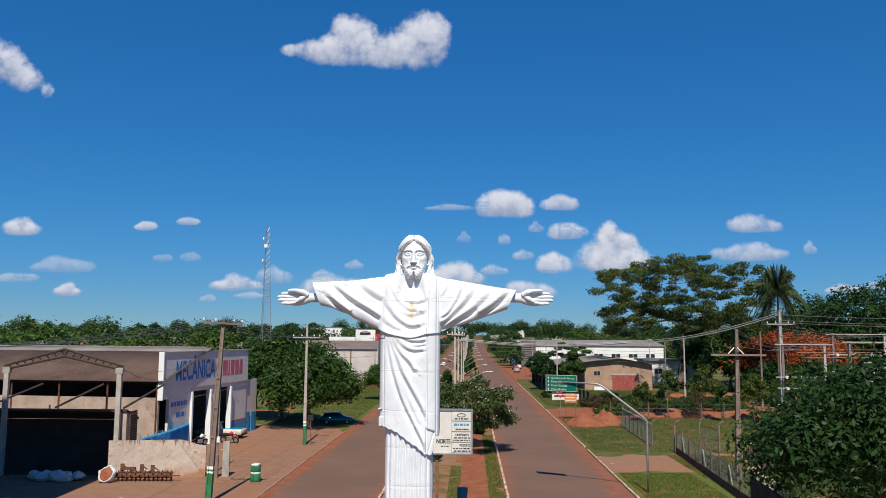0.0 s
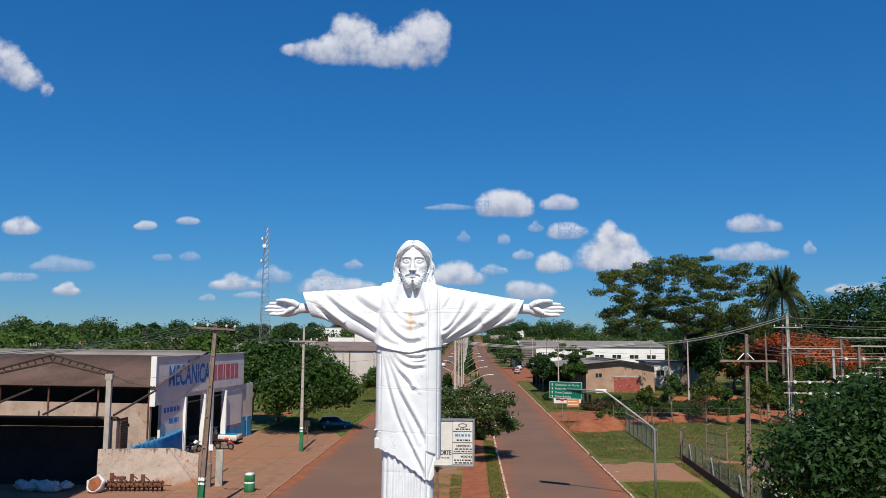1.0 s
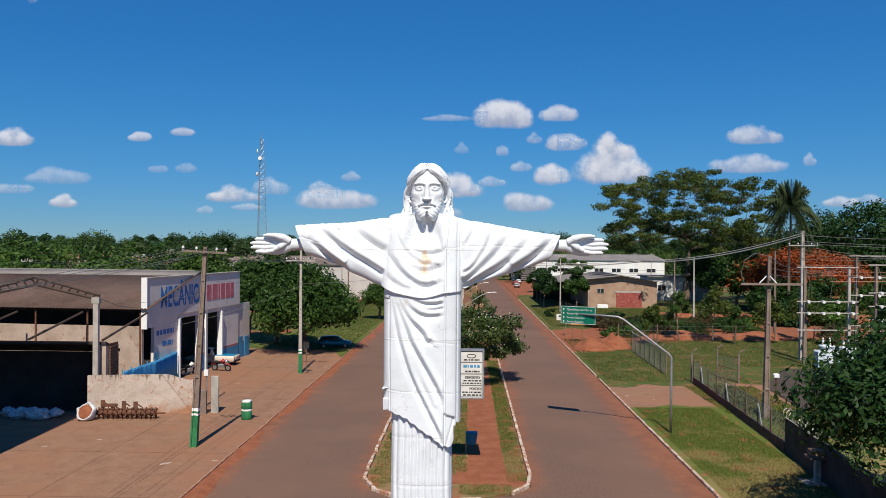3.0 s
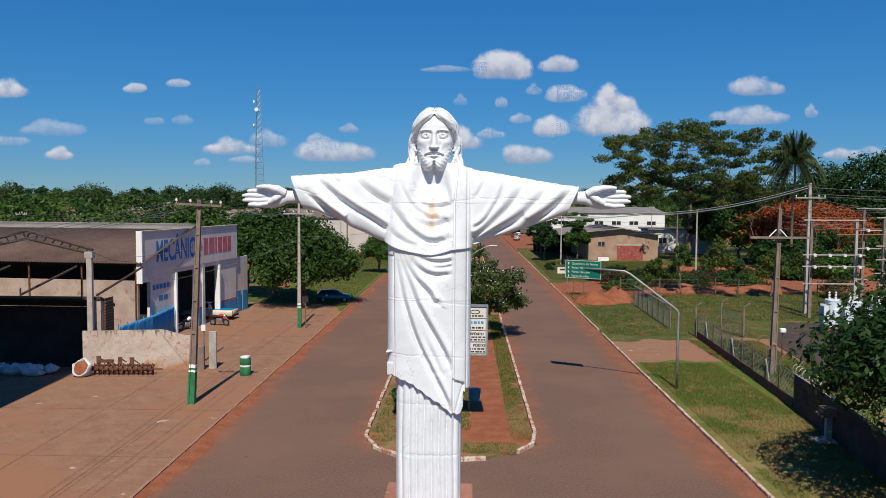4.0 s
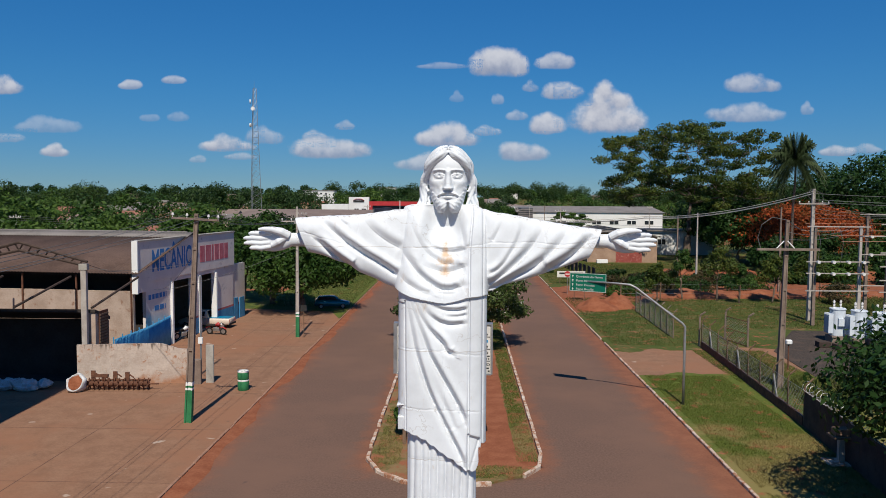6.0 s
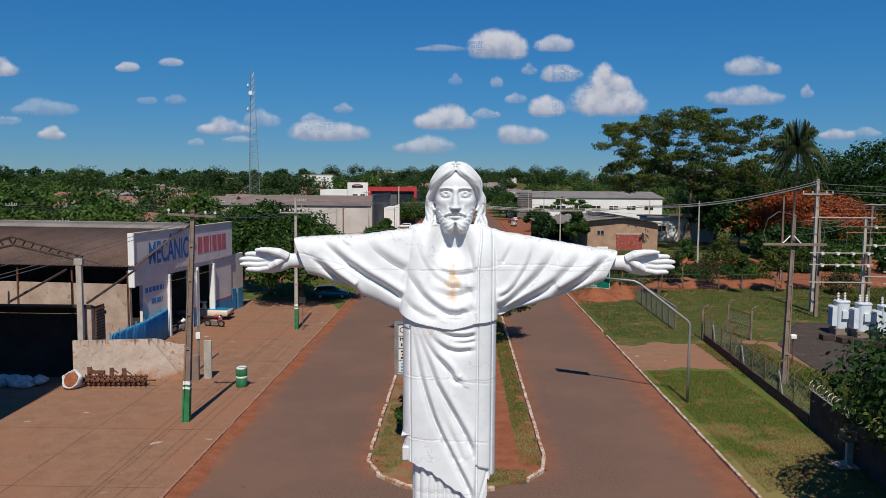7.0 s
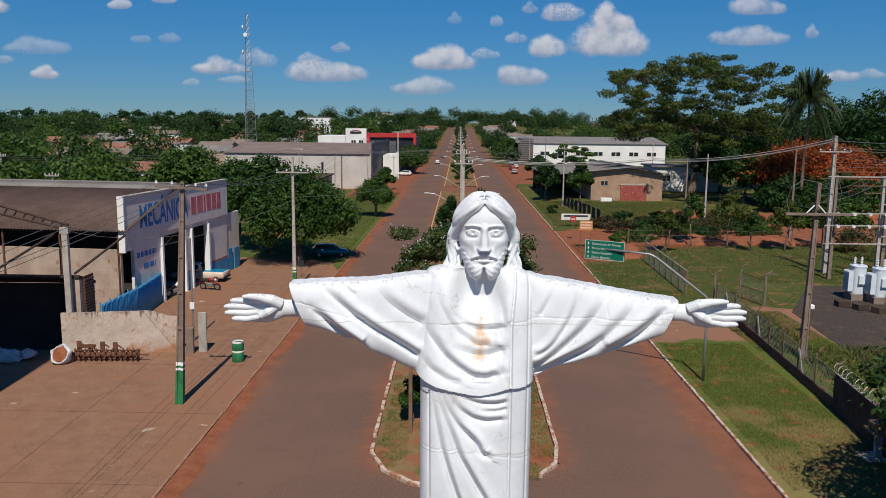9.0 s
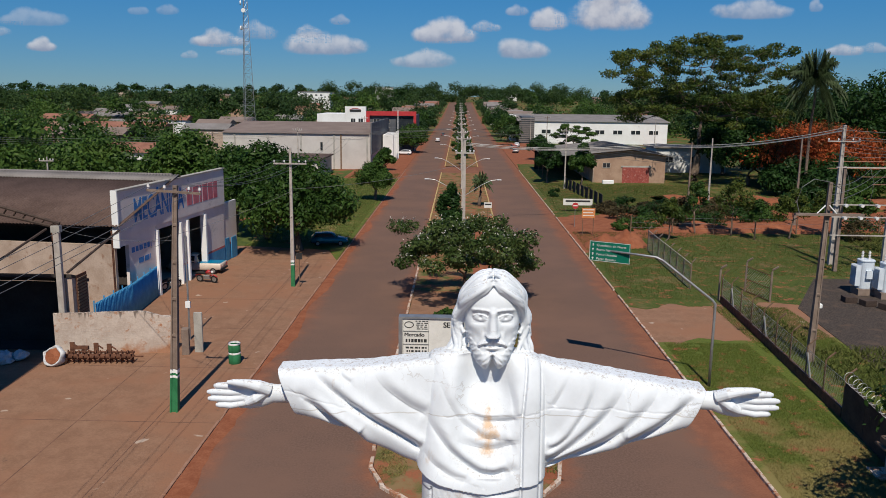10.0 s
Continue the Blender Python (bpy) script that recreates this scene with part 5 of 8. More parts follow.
far_woods("woodland", wood_spots(115, 110, 330, 5), 5, "leaf_bright", 0.42, 1000)
far_woods("woodland", wood_spots(80, 120, 380, 6), 6, "leaf", 0.45, 900)
far_woods("woodland", [(x, y, h * 1.25, w) for x, y, h, w in wood_spots(330, 330, 900, 7)], 7, "leaf_far", 0.75, 520)
far_woods("woodland", [(x, y, h * 1.2, w) for x, y, h, w in wood_spots(170, 330, 800, 17)], 17, "leaf_bright", 0.75, 480)
far_woods("woodland", [(x, y, h * 1.25, w * 1.3) for x, y, h, w in wood_spots(420, 850, 1700, 8)], 8, "leaf_dark", 1.5, 300)
far_woods("woodland", [(x, 900 + 25 * math.sin(x), 16 + 5 * math.sin(x * 1.7), 18) for x in range(-60, 61, 8)] + [(x, 980, 20 + 5 * math.sin(x * 0.7), 22) for x in range(-160, 161, 14)], 15, "leaf_far", 0.9, 900)
far_woods("woodland", [(s * r0, y, 8, 9) for s, r0, y in [(-1, 17 + (k % 3) * 3, 280 + 14 * k) for k in range(34)] + [(1, 17 + (k % 4) * 3, 270 + 15 * k) for k in range(34)]] + [(1.6 * math.sin(k * 1.9), 505 + 13 * k, 6.5 + 2 * math.sin(k), 6) for k in range(30)], 9, "leaf_far", 0.5, 600)

for k in range(20):
    y = 186 + 16 * k + 5 * math.sin(k * 2.3)
    tree(1.8 * math.sin(k * 1.7), y, 4.0 + 2.2 * math.sin(k * 3.1) ** 2 + rise_at(y), 3.0 + 1.5 * math.sin(k * 2.1) ** 2, "leafy green tree along the far median", ("leaf", "leaf_dark", "leaf_bright")[k % 3], 0.12, 0.2, 10, 900, 0.30, 0.9, 300 + k)
for k, (x, y, h, w) in enumerate(((-17.5, 262, 9, 10), (-16, 288, 8, 9), (-18, 318, 11, 13), (-15.5, 345, 9, 10), (17.5, 292, 10, 12), (16.5, 325, 12, 14), (19, 352, 10, 12), (-19, 372, 12, 14), (17, 385, 11, 13), (20.5, 204, 7, 6), (-17.2, 168, 5, 5))):
    tree(x, y, h + rise_at(y), w, "round dark street tree beside the far avenue", "leaf_dark" if k % 2 else "leaf", 0.25, 0.2, 18, 2600, 0.40, 0.85, 340 + k)

skyline = random.Random(21)
far_woods("woodland", [(x + skyline.uniform(-6, 6), skyline.uniform(300, 480), skyline.uniform(14.5, 20.5), skyline.uniform(10, 16)) for x in range(-300, -40, 13)], 31, "leaf_far", 0.55, 1100)
far_woods("woodland", [(x + skyline.uniform(-6, 6), skyline.uniform(380, 560), skyline.uniform(18, 22), skyline.uniform(11, 17)) for x in range(40, 300, 14)], 32, "leaf_far", 0.6, 1000)
far_woods("woodland", [(x + skyline.uniform(-5, 5), skyline.uniform(150, 290), skyline.uniform(8, 12), skyline.uniform(8, 13)) for x in range(-170, -72, 9)], 33, "leaf_bright", 0.40, 1300)

# ---- poles and cables ----


def utility_pole(x, y, h, label, dark=False, painted=True, lean=0.0, arms=(), name="utility_pole", w=0.34):
    ob = thing(name, pose(x, y, 0, 0, lean, 0), label, "pole")
    z0 = 2.4 if painted else -0.1
    bm = bmesh.new()

    def ring(z, solid):
        """Twelve corners of a double-T section, or of the full rectangle."""
        ww = w * (1 - 0.5 * max(z, 0) / h)
        hx, hy, fx, ny = ww * 0.5, ww * 0.45, ww * 0.27, (ww * 0.45 if solid else ww * 0.26)
        return [(x, y, z) for x, y in ((-hx, -hy), (-fx, -hy), (-fx, -ny), (fx, -ny), (fx, -hy), (hx, -hy), (hx, hy), (fx, hy), (fx, ny), (-fx, ny), (-fx, hy), (-hx, hy))]

    def seg(a, b):
        loft(bm, [ring(a, False), ring(b, False)])

    edges = [z0] + [z0 + (h - z0) * k / 5 for k in range(1, 6)]
    rings = []
    for a, b in zip(edges, edges[1:]):
        rings += [ring(a + 0.02, False), ring(b - 0.16, False), ring(b - 0.12, True), ring(b, True)]
    loft(bm, rings)
    part("shaft", bm, "pole_dark" if dark else "pole", ob)
    if painted:
        for a, b, mt, lb in ((0, 1.95, "green_paint", "green painted foot"), (1.95, 2.08, "white_paint", "white painted band"), (2.08, 2.2, "green_paint", ""), (2.2, 2.4, "white_paint", "white painted band")):
            bm = bmesh.new()
            seg(a - (0.1 if a == 0 else 0), b)
            part("painted_band", bm, mt, ob, lb)
    for z, hw, ax in arms:
        bm = bmesh.new()
        if ax == "x":
            box(bm, -hw, hw, -0.25, -0.14, z - 0.06, z + 0.06)
        else:
            box(bm, -0.25, -0.14, -hw, hw, z - 0.06, z + 0.06)
        part("crossarm", bm, "pole" if not dark else "pole_dark", ob)
        for t in (-0.95, -0.35, 0.55, 0.95):
            bm = bmesh.new()
            p = (t * hw, -0.2, z) if ax == "x" else (-0.2, t * hw, z)
            rod(bm, (p[0], p[1], z + 0.06), (p[0], p[1], z + 0.16), 0.03, 0.03, 8)
            rod(bm, (p[0], p[1], z + 0.16), (p[0], p[1], z + 0.30), 0.085, 0.05, 8)
            part("insulator", bm, "porcelain", ob)
    return ob


utility_pole(-15.3, 28.35, 12.0, "weathered concrete utility pole with green and white painted foot", True, True, 3.0, ((11.7, 1.35, "x"),), w=0.42)
utility_pole(-14.85, 56.6, 12.1, "pale concrete utility pole with green and white painted foot", False, True, 0, ((10.75, 1.4, "x"),))
utility_pole(22.15, 38.5, 11.6, "weathered concrete power pole at the substation fence", True, False, 1.0, (), w=0.42)
utility_pole(37.6, 69.8, 14.2, "tall pale concrete power pole with crossarm", False, False, 0, ((12.6, 1.6, "x"),), w=0.55)
utility_pole(44.6, 96, 12.0, "brown wooden power pole behind the substation", True, False, 0, (), w=0.34)
utility_pole(18.9, 136, 11.2, "concrete utility pole beside the workshop", False, False, 0, ((10.6, 1.0, "x"),), w=0.28)
utility_pole(32.5, 104, 10.5, "dark utility pole beside the tall tree", True, False, 0, (), w=0.3)
utility_pole(36.0, 106, 11.0, "pale concrete utility pole beside the tall tree", False, False, 0, (), w=0.3)
for y in (66, 92, 133, 175, 217, 260, 303, 346, 390, 440, 490):
    ob = utility_pole(0.0, y, (12.4 if y < 100 else 11.0) + rise_at(y), "concrete pole along the median", False, False, 0, ((11.2 if y < 100 else 10.2 + rise_at(y), 0.9, "x"),), w=0.34)
    if y != 66:
        lamp_z = (6.0 if y < 100 else 5.6) + rise_at(y)
        for s in (-1, 1):
            bm = bmesh.new()
            tube(bm, [(s * 0.1, 0, lamp_z - 2.2), (s * 2.4, 0, lamp_z - 0.7), (s * 3.6, 0, lamp_z - 0.1), (s * 4.4, 0, lamp_z)], 0.045, 6)
            arm = part("lamp_arm", bm, "steel", ob)
            bm = bmesh.new()
            box(bm, -0.34, 0.34, -0.13, 0.13, -0.08, 0.07, Matrix.Translation((s * 4.65, 0, lamp_z)))
            soften(bm, 0.05, 2)
            part("lamp_head", bm, "porcelain", arm, "white street lamp head")
for k, (x, y, h) in enumerate(((-62, 84, 9), (-52, 88, 8.5), (-70, 108, 10), (-44, 130, 10), (-58, 150, 11), (-33, 150, 10), (-90, 150, 11), (-26, 205, 11), (-27, 250, 11), (26, 235, 11), (25, 280, 11), (60, 240, 11))):
    utility_pole(x, y, h, "distant concrete utility pole", k % 3 == 0, False, 0, ((h - 0.5, 0.9, "x"),), w=0.28)


def cable(pts, sag, r, name="power_cable", label="sagging overhead power cable", mt="cable"):
    bm = bmesh.new()
    run = []
    for a, b in zip(pts, pts[1:]):
        a, b = Vector(a), Vector(b)
        L = (b - a).length
        run += [a.lerp(b, t) - Vector((0, 0, 4 * sag * L / 40 * t * (1 - t))) for t in [i / 14 for i in range(14)]]
    tube(bm, run + [Vector(pts[-1])], r, 5)
    single(name, bm, mt, label, "cable")


for dx, dz in ((-0.15, 0), (0.1, 0.12), (0.0, 0.3)):
    cable([(37.4 + dx, 69.6, 13.6 + dz), (26.5 + dx, 100, 10.2 + dz), (0.4 + dx, 92, 10.4 + dz)], 1.0, 0.04, mt="cable_pale")
for dz in (0.0, 0.25, 0.9):
    cable([(37.6, 69.6, 12.8 + dz), (75, 66, 13.5 + dz)], 0.8, 0.025)
for dx in (-1.3, -0.5, 0.75, 1.3):
    cable([(-15.2 + dx * 0.4, -25, 11.0), (-14.7 + dx, 28.2, 11.95), (-14.85 + dx, 56.4, 11.0), (-17 + dx, 100, 10.6), (-17.5 + dx, 150, 10.4), (-26 + dx, 205, 10.8)], 0.8, 0.012)
cable([(-14.9, 56.4, 8.6), (0, 66, 10.2)], 1.0, 0.015)
cable([(-14.8, 56.4, 8.4), (-25.0, 50.0, 5.0)], 1.2, 0.012)
cable([(-15.0, 28.3, 9.5), (-25.4, 49.5, 5.2)], 1.0, 0.012)
cable([(-15.0, 28.3, 9.2), (-25.6, 38, 8.0)], 0.8, 0.012)
for dx in (-0.7, 0.0, 0.7):
    cable([(dx, y, (11.4 if y < 100 else 10.4)) for y in (66, 92, 133, 175, 217, 260, 303, 346, 390, 440, 490)], 0.7, 0.015)
for k in range(5):
    cable([(-27, 205 - k * 1.5, 9.0 - 0.6 * k), (0, 175, 9.5 - 0.5 * k), (18.9, 136 + 20 * (k % 2), 9.6 - 0.5 * k), (32.5, 104, 9.0 - 0.4 * k)], 0.7, 0.018)
for k in range(4):
    cable([(-95, 106, 9.5 - 0.3 * k), (-70, 108, 9.7 - 0.3 * k), (-44, 130, 9.6 - 0.3 * k), (-33, 150, 9.5 - 0.3 * k), (0, 175, 9.5)], 0.6, 0.018)

# lattice mast
mast = thing("radio_mast", (-72.2, 262, 0), "grey steel lattice radio mast with antennas", "mast")
bm = bmesh.new()
HM, N = 50.5, 24
lv = []
for i in range(N + 1):
    t = i / N
    w = 2.6 * (1 - t) + 0.7 * t
    lv.append([(w * math.cos(a), w * math.sin(a), HM * t) for a in (0.4, 2.494, 4.589)])
for a, b in zip(lv, lv[1:]):
    for k in range(3):
        rod(bm, a[k], b[k], 0.09, 0.09, 5, False)
        rod(bm, a[k], b[(k + 1) % 3], 0.045, 0.045, 4, False)
        rod(bm, b[k], b[(k + 1) % 3], 0.045, 0.045, 4, False)
part("lattice", bm, "steel", mast)
bm = bmesh.new()
rod(bm, (0, 0, HM), (0, 0, HM + 2.5), 0.06, 0.03)
part("aerial", bm, "steel", mast)
for z, a in ((46, 3.4), (43.5, 4.6), (38, 3.0)):
    bm = bmesh.new()
    rod(bm, (1.2 * math.cos(a), 1.2 * math.sin(a), z), (1.6 * math.cos(a), 1.6 * math.sin(a), z), 0.7, 0.7, 14)
    part("dish", bm, "white_wall", mast, "white dish antenna")

# ---- clouds, a far backdrop of the sky ----


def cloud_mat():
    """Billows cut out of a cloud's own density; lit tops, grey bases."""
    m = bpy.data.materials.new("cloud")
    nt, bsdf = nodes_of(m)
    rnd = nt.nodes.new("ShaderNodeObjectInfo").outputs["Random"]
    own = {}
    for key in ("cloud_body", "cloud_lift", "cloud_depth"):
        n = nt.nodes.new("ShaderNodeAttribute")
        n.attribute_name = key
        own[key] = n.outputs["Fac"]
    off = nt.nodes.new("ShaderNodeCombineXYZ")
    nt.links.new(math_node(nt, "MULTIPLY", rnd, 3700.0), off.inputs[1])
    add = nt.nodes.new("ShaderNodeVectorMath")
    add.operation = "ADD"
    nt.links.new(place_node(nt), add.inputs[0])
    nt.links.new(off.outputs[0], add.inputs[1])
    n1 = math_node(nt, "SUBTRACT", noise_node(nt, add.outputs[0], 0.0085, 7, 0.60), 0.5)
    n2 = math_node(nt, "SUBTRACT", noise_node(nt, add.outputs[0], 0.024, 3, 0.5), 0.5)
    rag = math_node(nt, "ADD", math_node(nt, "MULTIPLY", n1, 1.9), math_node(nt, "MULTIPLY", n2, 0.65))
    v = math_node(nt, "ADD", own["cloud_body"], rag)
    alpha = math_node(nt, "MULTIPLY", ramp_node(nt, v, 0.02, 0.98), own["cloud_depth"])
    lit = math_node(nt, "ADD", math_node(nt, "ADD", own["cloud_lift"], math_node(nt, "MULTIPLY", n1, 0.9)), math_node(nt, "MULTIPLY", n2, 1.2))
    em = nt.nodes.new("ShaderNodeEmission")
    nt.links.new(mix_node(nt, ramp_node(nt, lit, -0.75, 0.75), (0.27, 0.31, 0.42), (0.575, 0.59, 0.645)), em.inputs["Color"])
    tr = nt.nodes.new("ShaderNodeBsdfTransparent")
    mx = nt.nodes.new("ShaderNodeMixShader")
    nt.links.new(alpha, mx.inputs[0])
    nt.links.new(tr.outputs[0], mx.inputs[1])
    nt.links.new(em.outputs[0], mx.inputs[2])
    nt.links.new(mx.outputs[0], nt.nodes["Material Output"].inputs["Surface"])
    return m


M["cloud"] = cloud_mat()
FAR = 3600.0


def cloud(lobes, strength=1.0, label="small white fair-weather cumulus cloud"):
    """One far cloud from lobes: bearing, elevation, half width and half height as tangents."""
    L = np.array(lobes)
    x0, x1 = (L[:, 0] - L[:, 2] * 1.5).min(), (L[:, 0] + L[:, 2] * 1.5).max()
    z0, z1 = (L[:, 1] - L[:, 3] * 1.5).min(), (L[:, 1] + L[:, 3] * 1.6).max()
    base = np.median(L[:, 1] - L[:, 3] * 0.72)
    nx, nz = 56, 36
    X, Z = np.meshgrid(np.linspace(x0, x1, nx), np.linspace(z0, z1, nz))
    soft = np.zeros_like(X)
    up = np.zeros_like(X)
    for x, z, w, h in lobes:
        d = 1 - ((X - x) / w) ** 2 - ((Z - z) / h) ** 2
        e = np.exp(3.0 * np.clip(d, -4, 1))
        soft += e
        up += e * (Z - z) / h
    dens = np.log(soft) / 3.0
    size = np.median(L[:, 3])
    dens = np.minimum(dens, 0.9) - np.clip((base - Z) / size, 0, 3) * 1.3
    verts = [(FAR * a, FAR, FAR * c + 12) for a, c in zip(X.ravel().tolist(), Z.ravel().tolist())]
    faces = [(j * nx + i, j * nx + i + 1, (j + 1) * nx + i + 1, (j + 1) * nx + i) for j in range(nz - 1) for i in range(nx - 1)]
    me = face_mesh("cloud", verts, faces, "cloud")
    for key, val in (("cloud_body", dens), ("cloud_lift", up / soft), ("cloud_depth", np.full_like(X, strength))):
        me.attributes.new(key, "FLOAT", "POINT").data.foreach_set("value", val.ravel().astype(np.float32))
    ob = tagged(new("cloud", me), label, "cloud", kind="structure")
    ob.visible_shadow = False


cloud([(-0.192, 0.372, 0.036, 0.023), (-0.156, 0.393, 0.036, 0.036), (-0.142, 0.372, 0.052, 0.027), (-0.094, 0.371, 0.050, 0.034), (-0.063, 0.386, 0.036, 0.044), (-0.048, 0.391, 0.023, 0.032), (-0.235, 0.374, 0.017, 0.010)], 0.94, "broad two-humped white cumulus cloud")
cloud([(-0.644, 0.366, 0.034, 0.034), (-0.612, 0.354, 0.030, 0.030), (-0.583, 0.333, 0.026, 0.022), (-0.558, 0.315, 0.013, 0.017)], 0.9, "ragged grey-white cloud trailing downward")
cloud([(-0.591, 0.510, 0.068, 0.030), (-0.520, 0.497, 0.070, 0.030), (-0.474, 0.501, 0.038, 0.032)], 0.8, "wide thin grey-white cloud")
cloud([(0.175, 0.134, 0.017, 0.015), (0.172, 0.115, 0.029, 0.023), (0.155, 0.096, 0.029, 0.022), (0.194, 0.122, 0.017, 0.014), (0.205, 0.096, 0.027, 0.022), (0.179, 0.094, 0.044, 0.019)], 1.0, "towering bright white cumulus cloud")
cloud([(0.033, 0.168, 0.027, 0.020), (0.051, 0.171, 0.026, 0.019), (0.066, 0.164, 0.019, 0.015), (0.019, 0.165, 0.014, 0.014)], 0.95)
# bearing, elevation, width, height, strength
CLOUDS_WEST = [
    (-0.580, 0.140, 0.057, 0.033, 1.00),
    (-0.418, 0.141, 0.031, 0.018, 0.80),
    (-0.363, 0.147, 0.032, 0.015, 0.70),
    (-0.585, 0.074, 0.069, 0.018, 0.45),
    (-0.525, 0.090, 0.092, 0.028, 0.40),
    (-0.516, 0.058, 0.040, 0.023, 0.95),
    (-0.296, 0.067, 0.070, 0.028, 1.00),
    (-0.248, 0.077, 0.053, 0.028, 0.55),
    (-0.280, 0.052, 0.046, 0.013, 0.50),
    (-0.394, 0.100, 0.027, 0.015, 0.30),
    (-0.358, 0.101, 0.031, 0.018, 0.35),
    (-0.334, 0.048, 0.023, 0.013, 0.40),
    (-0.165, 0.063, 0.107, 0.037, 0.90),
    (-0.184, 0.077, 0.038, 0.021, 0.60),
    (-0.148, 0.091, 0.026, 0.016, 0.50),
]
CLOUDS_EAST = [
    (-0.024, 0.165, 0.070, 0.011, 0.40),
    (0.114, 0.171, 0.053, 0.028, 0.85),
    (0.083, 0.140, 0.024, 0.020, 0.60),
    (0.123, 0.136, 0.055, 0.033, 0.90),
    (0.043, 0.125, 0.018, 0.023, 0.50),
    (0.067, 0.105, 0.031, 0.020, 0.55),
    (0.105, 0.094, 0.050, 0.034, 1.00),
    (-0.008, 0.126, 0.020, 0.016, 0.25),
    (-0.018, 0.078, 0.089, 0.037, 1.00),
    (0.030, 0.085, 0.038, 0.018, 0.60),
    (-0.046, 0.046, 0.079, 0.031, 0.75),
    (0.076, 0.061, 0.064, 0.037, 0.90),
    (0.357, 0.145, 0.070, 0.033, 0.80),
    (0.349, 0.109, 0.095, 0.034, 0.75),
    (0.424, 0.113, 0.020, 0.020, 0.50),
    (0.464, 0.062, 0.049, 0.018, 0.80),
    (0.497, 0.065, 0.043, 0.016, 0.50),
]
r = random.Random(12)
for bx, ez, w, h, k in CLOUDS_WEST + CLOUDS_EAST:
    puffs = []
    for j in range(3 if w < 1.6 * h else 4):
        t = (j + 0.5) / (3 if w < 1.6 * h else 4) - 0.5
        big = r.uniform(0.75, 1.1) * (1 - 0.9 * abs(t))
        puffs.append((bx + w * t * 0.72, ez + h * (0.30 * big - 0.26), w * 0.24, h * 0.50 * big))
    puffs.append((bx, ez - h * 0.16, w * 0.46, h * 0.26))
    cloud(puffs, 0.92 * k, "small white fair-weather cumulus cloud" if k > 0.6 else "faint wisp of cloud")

# ---- workshop with painted front ----
FX, FY = -25.85, 46.95
FA = math.degrees(math.atan2(0.994, 0.112))
FM = pose(FX, FY, 0, 0, 0, FA)   # local x runs along the front, -y faces the road


def corrugated(bm, L, W, m, pitch=0.33, amp=0.05, thick=0.03, seg=4, step=None):
    """Corrugated sheet: waves across x (length L), sloping lines along y (W)."""
    n = max(2, int(L / pitch * seg))
    rows = []
    for j in (0, 1):
        rows.append([])
        for k in (0, 1):
            rows[j].append([bm.verts.new(m @ Vector((L * i / n, W * j, amp * math.sin(2 * math.pi * i / seg) + thick * k))) for i in range(n + 1)])
    for i in range(n):
        bm.faces.new((rows[0][1][i], rows[0][1][i + 1], rows[1][1][i + 1], rows[1][1][i]))
        bm.faces.new((rows[0][0][i + 1], rows[0][0][i], rows[1][0][i], rows[1][0][i + 1]))
        bm.faces.new((rows[0][0][i], rows[0][0][i + 1], rows[0][1][i + 1], rows[0][1][i]))
        bm.faces.new((rows[1][1][i], rows[1][1][i + 1], rows[1][0][i + 1], rows[1][0][i]))


shop = thing("workshop", FM, "mechanic workshop with painted front and two tall open doors", "building")


def sbox(name, mt, *spans, label="", bev=0.0):
    bm = bmesh.new()
    for s in spans:
        box(bm, *s)
    if bev:
        soften(bm, bev)
    return part(name, bm, mt, shop, label)


DZ = 5.5
# front wall around the two doors
sbox("front_wall", "facade", (1.5, 5.9, 0, 0.3, 1.75, 5.2), (5.9, 15.3, 0, 0.3, DZ, 5.9), (9.95, 11.45, 0.0, 0.3, 1.75, DZ), (15.3, 19.6, 0, 0.3, 1.75, 5.9), (1.5, 5.9, 0, 0.3, 5.2, 5.9))
sbox("parapet", "facade", (0.0, 19.65, -0.12, 0.22, 5.9, 9.3), (0.0, 1.5, -0.12, 0.22, 5.15, 5.9), label="tall painted sign parapet")
sbox("parapet_edge", "white_paint", (-0.14, 0.0, -0.2, 0.3, 5.1, 9.4), label="white edge of the parapet")
sbox("parapet_cap", "concrete", (0.0, 19.75, -0.2, 0.3, 9.3, 9.4))
sbox("side_wall_low", "facade", (19.68, 23.0, 0.1, 0.35, 1.75, 5.9), label="lower side bay")
for a, b in ((1.5, 5.9), (9.95, 11.45), (15.3, 19.6)):
    sbox("dado", "blue_paint", (a, b, -0.015, 0.3, 0, 1.55), label="blue painted lower wall")
    sbox("dado_stripe", "stripe_red", (a, b, -0.012, 0.3, 1.55, 1.75), label="faded red stripe")
sbox("dado_low", "blue_paint", (19.68, 23.0, 0.085, 0.35, 0, 1.55), label="blue painted lower wall")
sbox("dado_stripe", "stripe_red", (19.68, 23.0, 0.088, 0.35, 1.55, 1.75), label="faded red stripe")
for x in (5.72, 9.93, 11.28, 14.92):
    sbox("door_jamb", "white_paint", (x, x + 0.26, -0.22, 0.32, 0.0, DZ), label="white painted jamb")
sbox("wicket_door", "blue_paint", (19.9, 20.9, 0.02, 0.08, 0.05, 2.3), label="blue metal door")
sbox("wicket_door", "blue_paint", (21.4, 22.7, 0.02, 0.08, 0.05, 2.2), label="blue metal door")
